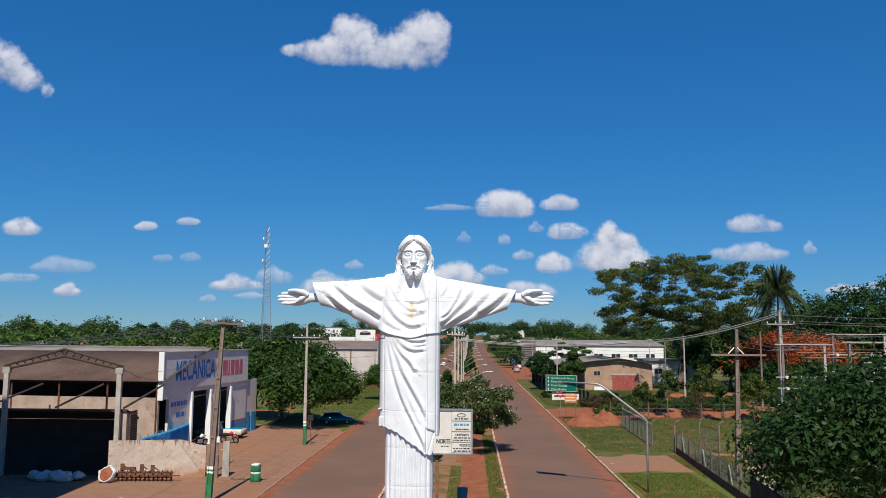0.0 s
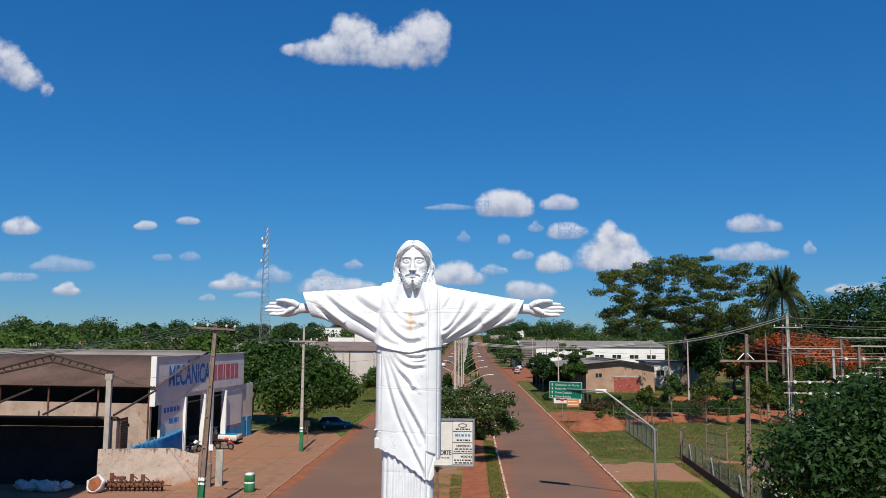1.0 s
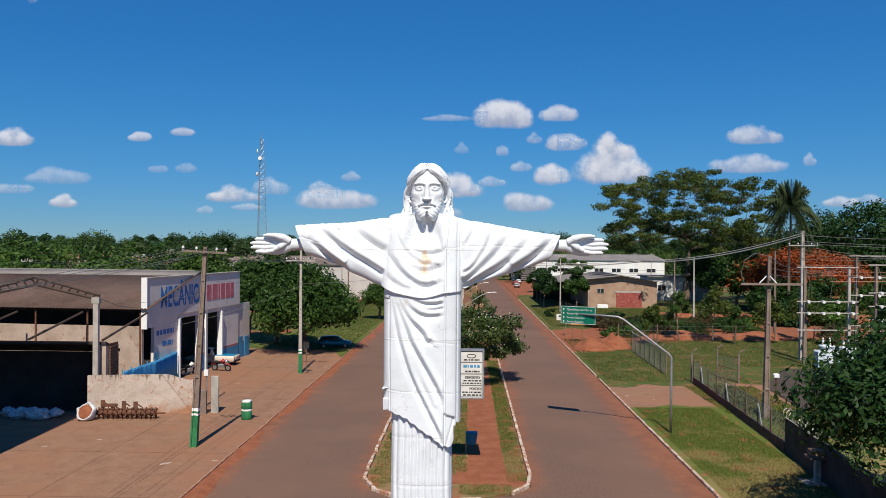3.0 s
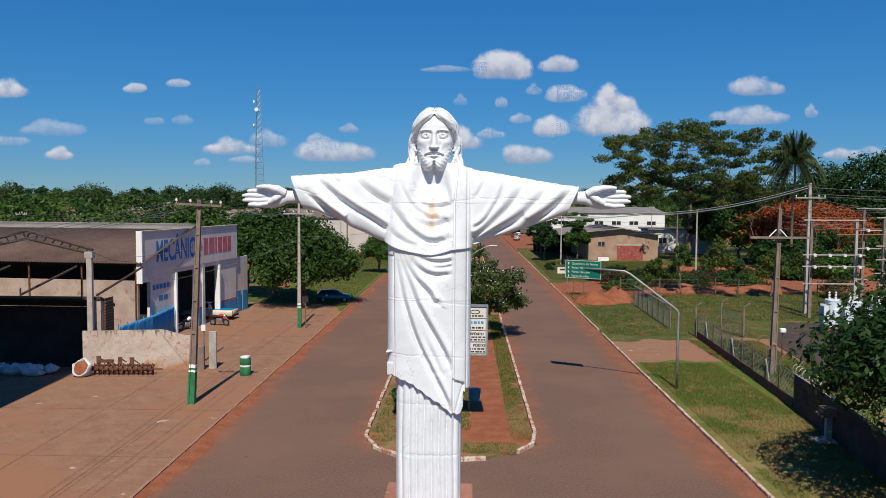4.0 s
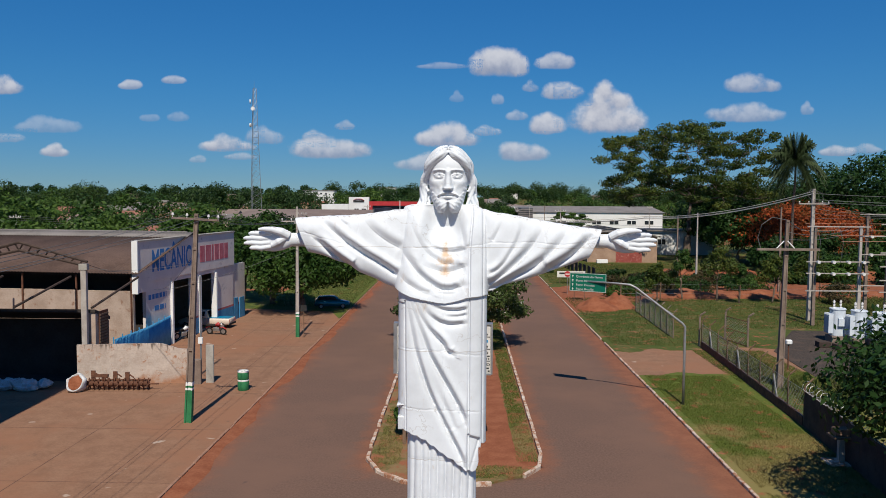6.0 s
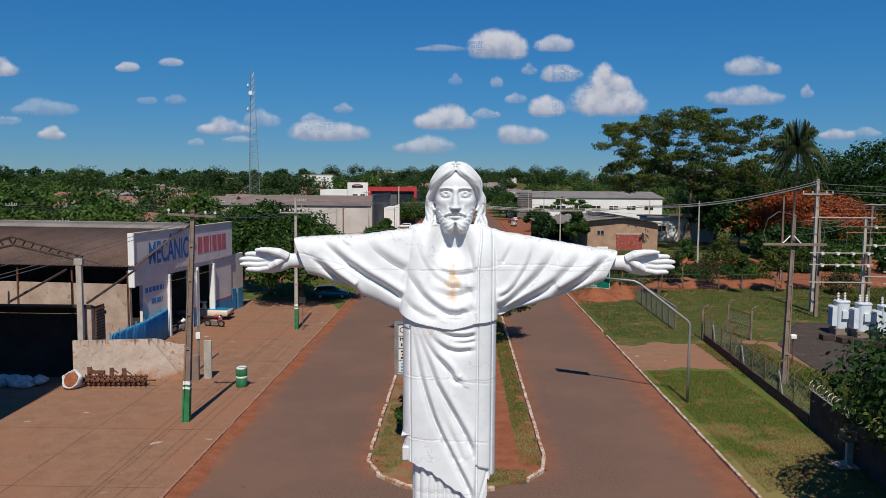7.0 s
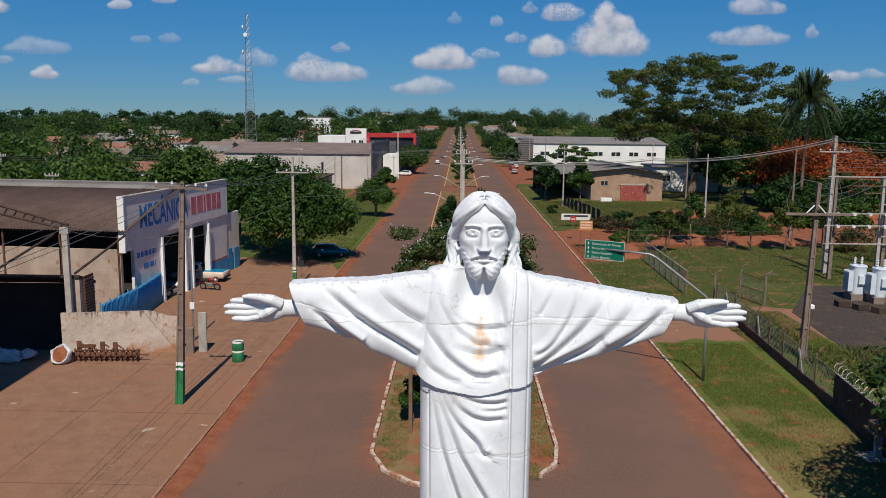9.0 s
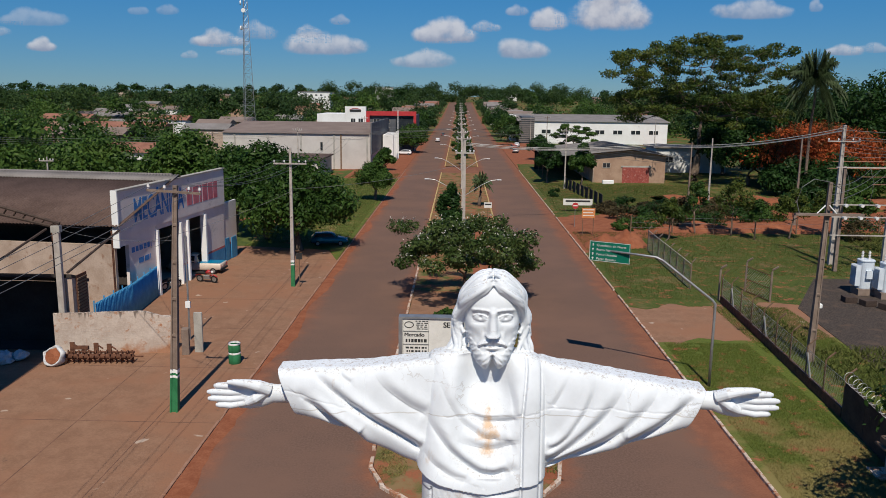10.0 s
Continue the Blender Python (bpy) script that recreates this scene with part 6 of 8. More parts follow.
# body behind
sbox("back_wall", "plaster", (0.0, 19.6, 34.0, 34.3, 0, 6.8))
sbox("far_wall", "plaster", (19.4, 19.65, 0.3, 34.0, 0, 6.8))
sbox("near_wall", "plaster", (0.0, 0.3, 0.3, 34.3, 0, 5.3), label="bare block wall")
for k in range(6):
    y = 0.35 + k * 4.75
    sbox("wall_post", "iron", (-0.10, -0.002, y, y + 0.13, 0.0, 6.6), label="thin rusty steel post")
# beam and added partition near-black: the shade behind the opening painted in
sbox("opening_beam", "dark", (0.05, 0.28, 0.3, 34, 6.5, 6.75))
sbox("partition", "dark", (3.2, 3.4, 0.9, 33.9, 0.08, 6.4), label="added inner partition, coloured near-black as interior shade")
sbox("workshop_floor", "concrete", (0.3, 19.4, 0.3, 34, 0.02, 0.07))
bm = bmesh.new()
R = 1.05 * math.hypot(9.8, 2.8)
corrugated(bm, 36, math.hypot(10.0, 2.85), Matrix.Translation((-0.35, 35.6, 6.75)) @ Matrix.Rotation(math.radians(-90), 4, "Z") @ Matrix.Rotation(math.atan2(2.85, 10.0), 4, "X"), 0.28, 0.05)
part("roof_slope", bm, "roof_sheet", shop, "weathered brown corrugated roof", True)
bm = bmesh.new()
corrugated(bm, 36, math.hypot(10.0, 2.85), Matrix.Translation((19.8, -0.1, 6.75)) @ Matrix.Rotation(math.radians(90), 4, "Z") @ Matrix.Rotation(math.atan2(2.85, 10.0), 4, "X"), 0.28, 0.05)
part("roof_slope", bm, "roof_sheet", shop, "weathered brown corrugated roof", True)
bm = bmesh.new()
corrugated(bm, 36, 1.5, Matrix.Translation((-0.35, 35.6, 6.82)) @ Matrix.Rotation(math.radians(-90), 4, "Z") @ Matrix.Rotation(math.atan2(2.85, 10.0), 4, "X") @ Matrix.Translation((0, math.hypot(10.0, 2.85) - 1.5, 0)), 0.28, 0.05)
part("ridge_sheet", bm, "roof_grey", shop, "paler grey row of sheets under the ridge", True)
bm = bmesh.new()
tube(bm, [(9.7, 0.3, 9.62), (9.7, 18, 9.64), (9.7, 35.6, 9.62)], 0.14, 8)
part("ridge_cap", bm, "roof_grey", shop)


def front_text(text, x, z, size, mt, squeeze, y=0.0):
    return words(text, size, mt, shop, Matrix.Translation((x, -0.125 + y, z)) @ Matrix.Rotation(radians(90), 4, "X"), "lettering", 0.004, squeeze, 0.055)


t1 = front_text("MECÂNICA", 2.3, 6.72, 2.55, "letter_blue", 1.0)
bpy.context.view_layer.update()
t1.scale.x *= 8.5 / max(0.1, t1.dimensions.x)
for k, (a, b) in enumerate(((11.5, 12.5), (12.75, 13.95), (14.15, 14.5), (14.75, 15.75), (15.95, 16.95), (17.1, 18.0))):
    sbox("name_bar", "letter_red", (a, b, -0.135, -0.12, 6.75, 8.3), label="faded red painted bar")
r = random.Random(4)
for row, (x0, x1, z) in enumerate(((1.9, 5.0, 4.35), (2.9, 4.8, 3.35))):
    x = x0
    while x < x1:
        w = r.uniform(0.35, 0.8)
        sbox("script_bar", "letter_blue", (x, min(x1, x + w), -0.012, 0.0, z, z + 0.42))
        x += w + 0.16

# tall block out of view, added so its shadow darkens yard and lean-to
bm = bmesh.new()
prism(bm, [(-48, 2), (-25.35, 2), (-25.35, 18.0), (-48, 18.0)], 0, 31.2)
single("neighbour_building", bm, "plaster", "plain tall unseen block added to shade the yard", "building", "structure")

# flat-roofed open room against the workshop side
room = thing("lean_to", (0, 0, 0), "dark open-fronted lean-to with a slatted side vent", "building")
bm = bmesh.new()
a = [bm.verts.new(p) for p in ((-60, 37.95, 4.9), (-25.05, 37.95, 4.9), (-25.05, 40.3, 4.1), (-60, 40.3, 4.1))]
b = [bm.verts.new((v.co.x, v.co.y, v.co.z + 0.22)) for v in a]
bm.faces.new(a[::-1])
bm.faces.new(b)
for i in range(4):
    bm.faces.new((a[i], a[(i + 1) % 4], b[(i + 1) % 4], b[i]))
# roof, floor and inner walls near-black: shade of the open room painted in
part("roof_slab", bm, "dark", room, "sheet roof sloping to the rear, coloured near-black as in shade")
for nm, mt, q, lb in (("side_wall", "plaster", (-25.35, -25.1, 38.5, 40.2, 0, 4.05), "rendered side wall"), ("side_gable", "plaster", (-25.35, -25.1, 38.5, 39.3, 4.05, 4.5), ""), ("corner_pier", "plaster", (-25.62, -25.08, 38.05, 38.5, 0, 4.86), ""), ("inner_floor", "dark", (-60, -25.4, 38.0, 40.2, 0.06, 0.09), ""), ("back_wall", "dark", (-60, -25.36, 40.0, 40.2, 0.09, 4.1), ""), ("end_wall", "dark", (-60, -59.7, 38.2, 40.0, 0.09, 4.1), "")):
    bm = bmesh.new()
    box(bm, *q)
    part(nm, bm, mt, room, lb)
bm = bmesh.new()
box(bm, -25.1, -25.03, 38.55, 39.95, 2.2, 4.9)
vent = part("vent_window", bm, "iron", room, "rust-red slatted vent window")
for k in range(12):
    bm = bmesh.new()
    box(bm, -25.03, -24.98, 38.6, 39.9, 2.26 + k * 0.21, 2.38 + k * 0.21)
    part("slat", bm, "wood", vent)
for x in (-25.55, -31.0, -36.5):
    bm = bmesh.new()
    rod(bm, (x + 0.2, 38.1, 5.2), (x, 46.6, 6.5), 0.09, 0.09, 6)
    part("brace", bm, "truss_dark", room)
# skeleton of a gable shelter before it
shel = thing("shelter_frame", (0, 0, 0), "rusty steel gable truss on concrete posts", "shelter")
SX0, SX1, SPK, SY0 = -34.5, -25.55, -30.0, 37.5
for x in (SX1, SX0):
    bm = bmesh.new()
    va = box(bm, x - 0.19, x + 0.19, SY0 - 0.15, SY0 + 0.15, 0, 8.3)
    soften(bm, 0.02)
    part("post", bm, "pole", shel)
    bm = bmesh.new()
    box(bm, x - 0.28, x + 0.28, SY0 - 0.18, SY0 + 0.18, 7.9, 8.32)
    part("post_head", bm, "concrete", shel)
for ex in (SX1 + 0.25, SX0 - 0.25):
    bm = bmesh.new()
    rod(bm, (SPK, SY0, 9.75), (ex, SY0, 8.45), 0.10, 0.10, 6)
    rod(bm, (SPK, SY0, 9.2), (ex, SY0, 8.15), 0.10, 0.10, 6)
    for k in range(8):
        t, u = k / 8, (k + 0.5) / 8
        for q in (t, u):
            rod(bm, (SPK + (ex - SPK) * t, SY0, 9.2 - 1.05 * t), (SPK + (ex - SPK) * u, SY0, 9.75 - 1.3 * u), 0.05, 0.05, 4)
    part("truss", bm, "truss_dark", shel)
bm = bmesh.new()
tube(bm, [(SX1, SY0, 8.35), (-26.0, 42, 7.4), (-26.3, 46.4, 6.9)], 0.02, 5)
part("stay_wire", bm, "cable", shel)

# low whitewashed wall with a stepped end
lw = thing("boundary_wall", (0, 0, 0), "whitewashed brick wall stained with red earth", "wall", kind="structure")
bm = bmesh.new()
WA, WB = Vector((-25.8, 36.75, 0)), Vector((-18.7, 38.0, 0))
wd = (WB - WA)
WL = wd.length
WM = Matrix.Translation(WA) @ Matrix.Rotation(math.atan2(wd.y, wd.x), 4, "Z")
n = 90
for i in range(n):
    a, b = WL * i / n, WL * (i + 1) / n
    h = 2.85 - 0.45 * smooth01(WL * 0.70, WL, (a + b) / 2) + 0.03 * noise.noise(Vector((a, 0, 1)))
    box(bm, a, b, 0, 0.22, 0, h, WM)
part("masonry", bm, "whitewash", lw)
bm = bmesh.new()
for i in range(22):
    box(bm, 0.1 + 0.3 * i, 0.4 + 0.3 * i, 1.9, 2.1, 0, 2.0 + 0.03 * noise.noise(Vector((i, 4, 1))), WM)
part("rear_masonry", bm, "whitewash", lw, "second wall close behind the first")
bm = bmesh.new()
rr = random.Random(3)
for i in range(70):
    x = rr.uniform(4.4, 6.9)
    box(bm, x, x + rr.uniform(0.1, 0.3), -0.16 - rr.uniform(0, 0.35), 0.0, 0, rr.uniform(0.01, 0.05), WM)
part("spilled_earth", bm, "earth", lw, "red earth spilled at the foot of the wall")
bm = bmesh.new()
box(bm, WL + 0.55, WL + 1.0, -0.6, -0.1, 0, 1.75, WM)
soften(bm, 0.03)
part("end_pier", bm, "pole_dark", lw, "dark weathered concrete end pier")
me_brick = None
bm = bmesh.new()
box(bm, -0.115, 0.115, -0.006, 0.02, -0.032, 0.032)
me_brick = mesh_of("brick", bm, "whitewash")
r = random.Random(9)
cnt = 0
for row in range(24):
    z = 0.10 + row * 0.112
    k = 0
    x = 0.13 + (0.14 if row % 2 else 0)
    while x < WL - 0.2:
        top = 2.85 - 0.45 * smooth01(WL * 0.70, WL, x)
        if z < top - 0.1 and r.random() < 0.42 and cnt < 290:
            piece("brick", me_brick, lw, WM @ pose(x, 0.002 - r.uniform(0, 0.004), z, 0, 0, r.uniform(-1.2, 1.2)))
            cnt += 1
        x += 0.27
gate_p = thing("gate_post", (-17.35, 38.2, 0), "grey concrete gate post with a peeling white face", "post")
bm = bmesh.new()
box(bm, -0.09, 0.45, -0.09, 0.09, 0, 2.7)
soften(bm, 0.03)
part("post", bm, "concrete", gate_p)
bm = bmesh.new()
rod(bm, (-1.3, 2.6, 0), (-1.3, 2.6, 7.2), 0.07, 0.06, 8)
part("service_pole", bm, "steel", gate_p, "thin steel service pole")
bm = bmesh.new()
box(bm, -1.46, -1.14, 2.45, 2.6, 2.3, 2.75)
part("meter_box", bm, "white_paint", gate_p)

# blue sheet-metal fence beside the doors
bf = thing("blue_fence", (0, 0, 0), "faded blue corrugated sheet fence", "fence")
FP = [Vector((-24.8, 40.4, 0)), Vector((-24.65, 46.2, 0)), Vector((-25.12, 52.4, 0))]
for A, B in zip(FP, FP[1:]):
    d = B - A
    ang = math.atan2(d.y, d.x)
    n = 6
    for k in range(n):
        bm = bmesh.new()
        m = Matrix.Translation(A + d * (k / n)) @ Matrix.Rotation(ang, 4, "Z") @ Matrix.Rotation(radians(90), 4, "X")
        corrugated(bm, d.length / n - 0.02, 2.6, m, 0.2, 0.025, 0.01)
        part("sheet", bm, "blue_paint", bf, smooth=True)
    for k in range(4):
        bm = bmesh.new()
        p = A + d * (k / 4)
        rod(bm, (p.x - 0.1, p.y + 0.04, 0), (p.x - 0.1, p.y + 0.04, 2.75), 0.05, 0.05, 6)
        part("fence_post", bm, "blue_paint", bf)

# ---- yard things ----
dr = thing("litter_drum", (-14.3, 36.2, 0.05), "green and white painted litter drum beside the road", "drum")
for a, b, mt in ((0, 0.60, "green_paint"), (0.60, 0.72, "white_paint"), (0.72, 1.20, "green_paint"), (1.20, 1.32, "white_paint")):
    bm = bmesh.new()
    rr = 0.36
    ring = []
    for z, q in ((a, rr), (a + 0.02, rr + 0.012), (b - 0.02, rr + 0.012), (b, rr)):
        ring.append([(q * math.cos(t), q * math.sin(t), z) for t in [2 * math.pi * k / 24 for k in range(24)]])
    vs = [[bm.verts.new(p) for p in rg] for rg in ring]
    for p, q in zip(vs, vs[1:]):
        for k in range(24):
            bm.faces.new((p[k], p[(k + 1) % 24], q[(k + 1) % 24], q[k]))
    part("band", bm, mt, dr, smooth=True)
bm = bmesh.new()
rod(bm, (0, 0, 0.9), (0, 0, 1.0), 0.345, 0.345, 20)
part("litter", bm, "dark", dr, "dark rubbish inside")

pl = thing("harrow_roller", pose(-22.4, 35.75, 0.05, 0, 0, 3), "rusty spiked farm roller lying by the wall", "farm implement")
bm = bmesh.new()
rod(bm, (-2.2, 0, 0.42), (1.9, 0, 0.42), 0.17, 0.17, 14)
rod(bm, (1.9, 0, 0.42), (2.5, 0, 0.42), 0.05, 0.05, 8)
part("axle", bm, "iron", pl, smooth=True)
bm = bmesh.new()
rod(bm, (-2.2, 0.25, 0.62), (1.9, 0.25, 0.62), 0.06, 0.06, 8)
part("frame_bar", bm, "iron", pl, smooth=True)
bm = bmesh.new()
box(bm, -0.035, 0.035, -0.03, 0.03, 0.15, 0.40)
me_spike = mesh_of("spike", bm, "iron")
for k in range(13):
    bm = bmesh.new()
    x = -2.05 + k * 0.325
    rod(bm, (x - 0.03, 0, 0.42), (x + 0.03, 0, 0.42), 0.22, 0.22, 12)
    ring_part = part("spike_ring", bm, "iron", pl)
    for j in range(7):
        piece("spike", me_spike, ring_part, Matrix.Translation((x, 0, 0.42)) @ Matrix.Rotation(j * 2 * math.pi / 7 + k * 0.45, 4, "X"))
for x, h in ((-1.9, 1.25), (-1.2, 1.0), (-0.45, 1.2), (0.35, 1.15)):
    bm = bmesh.new()
    prism(bm, [(x - 0.12, 0.2), (x + 0.16, 0.2), (x + 0.16, 0.28), (x - 0.12, 0.28)], 0.5, h)
    rod(bm, (x + 0.05, 0.25, h - 0.1), (x + 0.45, 0.2, h - 0.35), 0.05, 0.05, 6)
    part("bracket", bm, "iron", pl)
bm = bmesh.new()
box(bm, -1.95, -0.9, 0.15, 0.35, 0.8, 1.0)
part("hitch_plate", bm, "iron", pl)
bg = thing("sack", pose(-25.1, 35.05, 0.05, 0, 0, -8), "round white bulk sack lying open with earth inside", "sack")
bm = bmesh.new()
axis = Matrix.Translation((0, 0.1, 0.60)) @ Matrix.Rotation(radians(62), 4, "X")
rings = []
for a, q in ((-0.55, 0.25), (-0.5, 0.5), (-0.3, 0.66), (0.0, 0.70), (0.2, 0.69), (0.27, 0.65), (0.25, 0.58), (0.05, 0.55), (0.02, 0.2)):
    ring = []
    for k in range(30):
        t = 2 * math.pi * k / 30
        p = axis @ Vector((q * math.cos(t), q * math.sin(t), a))
        p *= 0.9 + 0.16 * noise.noise(p * 3)
        ring.append((p.x, p.y, max(0.0, p.z)))
    rings.append(ring)
loft(bm, rings)
part("cloth", bm, "bag", bg, smooth=True)
bm = bmesh.new()
rings = []
for q, a in ((0.56, 0.06), (0.5, 0.13), (0.3, 0.17), (0.05, 0.19)):
    rings.append([tuple(axis @ Vector((q * math.cos(t), q * math.sin(t), a + 0.05 * noise.noise(Vector((q * 5, t, 0)))))) for t in [2 * math.pi * k / 24 for k in range(24)]])
loft(bm, rings)
part("fill", bm, "earth", bg, "reddish earth filling")
for k, (x, y, s) in enumerate(((-28.6, 35.4, 1.0), (-29.9, 35.6, 0.9), (-27.6, 35.9, 0.6), (-31.0, 36.0, 0.8))):
    bm = bmesh.new()
    bmesh.ops.create_icosphere(bm, subdivisions=4, radius=0.6 * s)
    for v in bm.verts:
        v.co = Vector((v.co.x * 1.5, v.co.y, max(-0.3, v.co.z * 0.75) + 0.3)) * (1 + 0.30 * noise.noise(v.co * 2.2 + Vector((k, 0, 0))) + 0.22 * noise.noise(v.co * 6.0 + Vector((0, k, 3))))
    single("sack", bm, "bag", "crumpled white plastic sack on the concrete", "sack", smooth=True, m=pose(x, y, 0.05, 0, 0, 40 * k), group="sacks under the shelter")


def wheel(parent, x, y, z, r, w, axis="y"):
    bm = bmesh.new()
    n = 20
    for a, b, q0, q1 in ((-w / 2, w / 2, r, r),):
        prof = [(-w / 2, r * 0.62), (-w / 2, r * 0.92), (-w / 4, r), (w / 4, r), (w / 2, r * 0.92), (w / 2, r * 0.62)]
    rings = [[bm.verts.new((x + q * math.cos(t), y + o, z + q * math.sin(t)) if axis == "y" else (x + o, y + q * math.cos(t), z + q * math.sin(t))) for o, q in prof] for t in [2 * math.pi * k / n for k in range(n)]]
    for k in range(n):
        p, q = rings[k], rings[(k + 1) % n]
        for i in range(len(prof)):
            j = (i + 1) % len(prof)
            bm.faces.new((p[i], p[j], q[j], q[i]))
    t = part("wheel", bm, "rubber", parent, smooth=True)
    bm = bmesh.new()
    o = w * 0.42
    rod(bm, (x, y - o, z) if axis == "y" else (x - o, y, z), (x, y + o, z) if axis == "y" else (x + o, y, z), r * 0.63, r * 0.63, 14)
    part("rim", bm, "steel", t)


def car(x, y, rz, label, paint, L=3.9, H=1.45, W=1.62, kind="hatch", name="car"):
    """Body and cabin lofted from side profiles; nose towards +x."""
    ob = thing(name, pose(x, y, 0.03, 0, 0, rz), label, "car")
    hl = L / 2
    if kind == "pickup":
        low = [(-hl, 0.55, 0.95), (-hl + 0.05, 0.4, 1.0), (0.0, 0.32, 1.0), (hl - 1.2, 0.32, 1.0), (hl - 0.25, 0.38, 0.86), (hl, 0.5, 0.66)]
        cab = [(-0.35, 1.0, 1.02), (-0.25, 1.0, H - 0.04), (0.55, 1.0, H), (1.05, 1.0, 1.25), (1.3, 0.98, 1.0)]
    else:
        low = [(-hl, 0.5, 0.86), (-hl + 0.08, 0.36, 0.95), (-hl + 0.9, 0.3, 0.97), (hl - 1.15, 0.3, 0.96), (hl - 0.25, 0.34, 0.78), (hl, 0.45, 0.62)]
        cab = [(-hl + 0.05, 0.94, 0.97), (-hl + 0.45, 0.94, H - 0.06), (-0.3, 0.94, H), (0.35, 0.94, H - 0.05), (hl - 1.05, 0.94, 0.97)]

    def shell(prof, w0, w1, mt, nm, lb=""):
        bm = bmesh.new()
        rings = []
        for px, zl, zh in prof:
            c = 0.06
            rings.append([(px, -w0 / 2 + c, zl), (px, -w0 / 2, zl + 0.12 * (zh - zl)), (px, -w1 / 2 - 0.0, zh - 0.15 * (zh - zl)), (px, -w1 / 2 + 0.09, zh), (px, w1 / 2 - 0.09, zh), (px, w1 / 2, zh - 0.15 * (zh - zl)), (px, w0 / 2, zl + 0.12 * (zh - zl)), (px, w0 / 2 - c, zl)])
        loft(bm, rings)
        return part(nm, bm, mt, ob, lb, True)

    shell(low, W, W * 0.96, paint, "body")
    shell(cab, W * 0.94, W * 0.76, paint, "cabin")
    # glazing slightly proud of the cabin
    zt = H - 0.10
    for s in (-1, 1):
        bm = bmesh.new()
        a = [(cab[0][0] + 0.28, W * 0.462), (cab[-1][0] - 0.28, W * 0.462), (cab[3][0] - 0.12, W * 0.40), (cab[1][0] + 0.12, W * 0.40)]
        zz = [1.02, 1.02, zt, zt]
        bm.faces.new([bm.verts.new((p, s * (q + 0.012), z)) for (p, q), z in zip(a, zz)])
        part("side_window", bm, "glass", ob)
    for nm, (pa, _, _), (pb, _, zb), o in (("rear_window", cab[0], cab[1], -0.02), ("windscreen", cab[-1], cab[3], 0.02)):
        bm = bmesh.new()
        bm.faces.new([bm.verts.new(p) for p in ((pa + o, -W * 0.40, 1.0), (pa + o, W * 0.40, 1.0), (pb + o, W * 0.34, zb - 0.06), (pb + o, -W * 0.34, zb - 0.06))])
        part(nm, bm, "glass", ob)
    if kind == "pickup":
        bm = bmesh.new()
        box(bm, -hl + 0.08, -0.42, -W * 0.42, W * 0.42, 0.985, 1.012)
        part("load_bed", bm, "bin_blue", ob, "blue tarpaulin over the load bed")
    for sx in (-hl + 0.72, hl - 0.78):
        for s in (-1, 1):
            wheel(ob, sx, s * (W / 2 - 0.08), 0.30, 0.30, 0.19)
    for s in (-1, 1):
        bm = bmesh.new()
        box(bm, hl - 0.12, hl + 0.01, s * W * 0.34 - 0.16, s * W * 0.34 + 0.16, 0.58, 0.72)
        part("headlight", bm, "porcelain", ob)
        bm = bmesh.new()
        box(bm, -hl - 0.01, -hl + 0.1, s * W * 0.40 - 0.09, s * W * 0.40 + 0.09, 0.62, 0.9)
        part("tail_light", bm, "red_paint", ob)
    bm = bmesh.new()
    box(bm, -hl - 0.05, -hl + 0.08, -W * 0.47, W * 0.47, 0.36, 0.52)
    box(bm, hl - 0.08, hl + 0.05, -W * 0.47, W * 0.47, 0.34, 0.5)
    part("bumper", bm, "rubber", ob)
    return ob


car(-14.9, 76.6, 9, "teal blue hatchback parked in the shade of the tree", "teal_paint", 4.0, 1.45)
car(-25.0, 61.9, 176, "dusty cream pickup parked half inside the workshop door", "car_tan", 5.2, 1.75, 1.85, "pickup", "pickup_truck")
car(-16.2, 217, 170, "white saloon car parked before the shops", "car_white", 4.3, 1.45)
car(-21.5, 209, 80, "white car parked before the shops", "car_white", 4.2, 1.45)
car(-8.5, 285, 90, "white car driving down the avenue", "car_white", 4.2, 1.45)
car(-7.5, 330, 90, "dark car further down the avenue", "dark_wall", 4.2, 1.45)
car(16.5, 232, 80, "silver car parked on the earth verge", "car_silver", 4.2, 1.45)
car(19, 262, 80, "white car parked on the earth verge", "car_white", 4.2, 1.45)
car(17, 250, 100, "dark red car parked on the earth verge", "red_door", 4.2, 1.45)


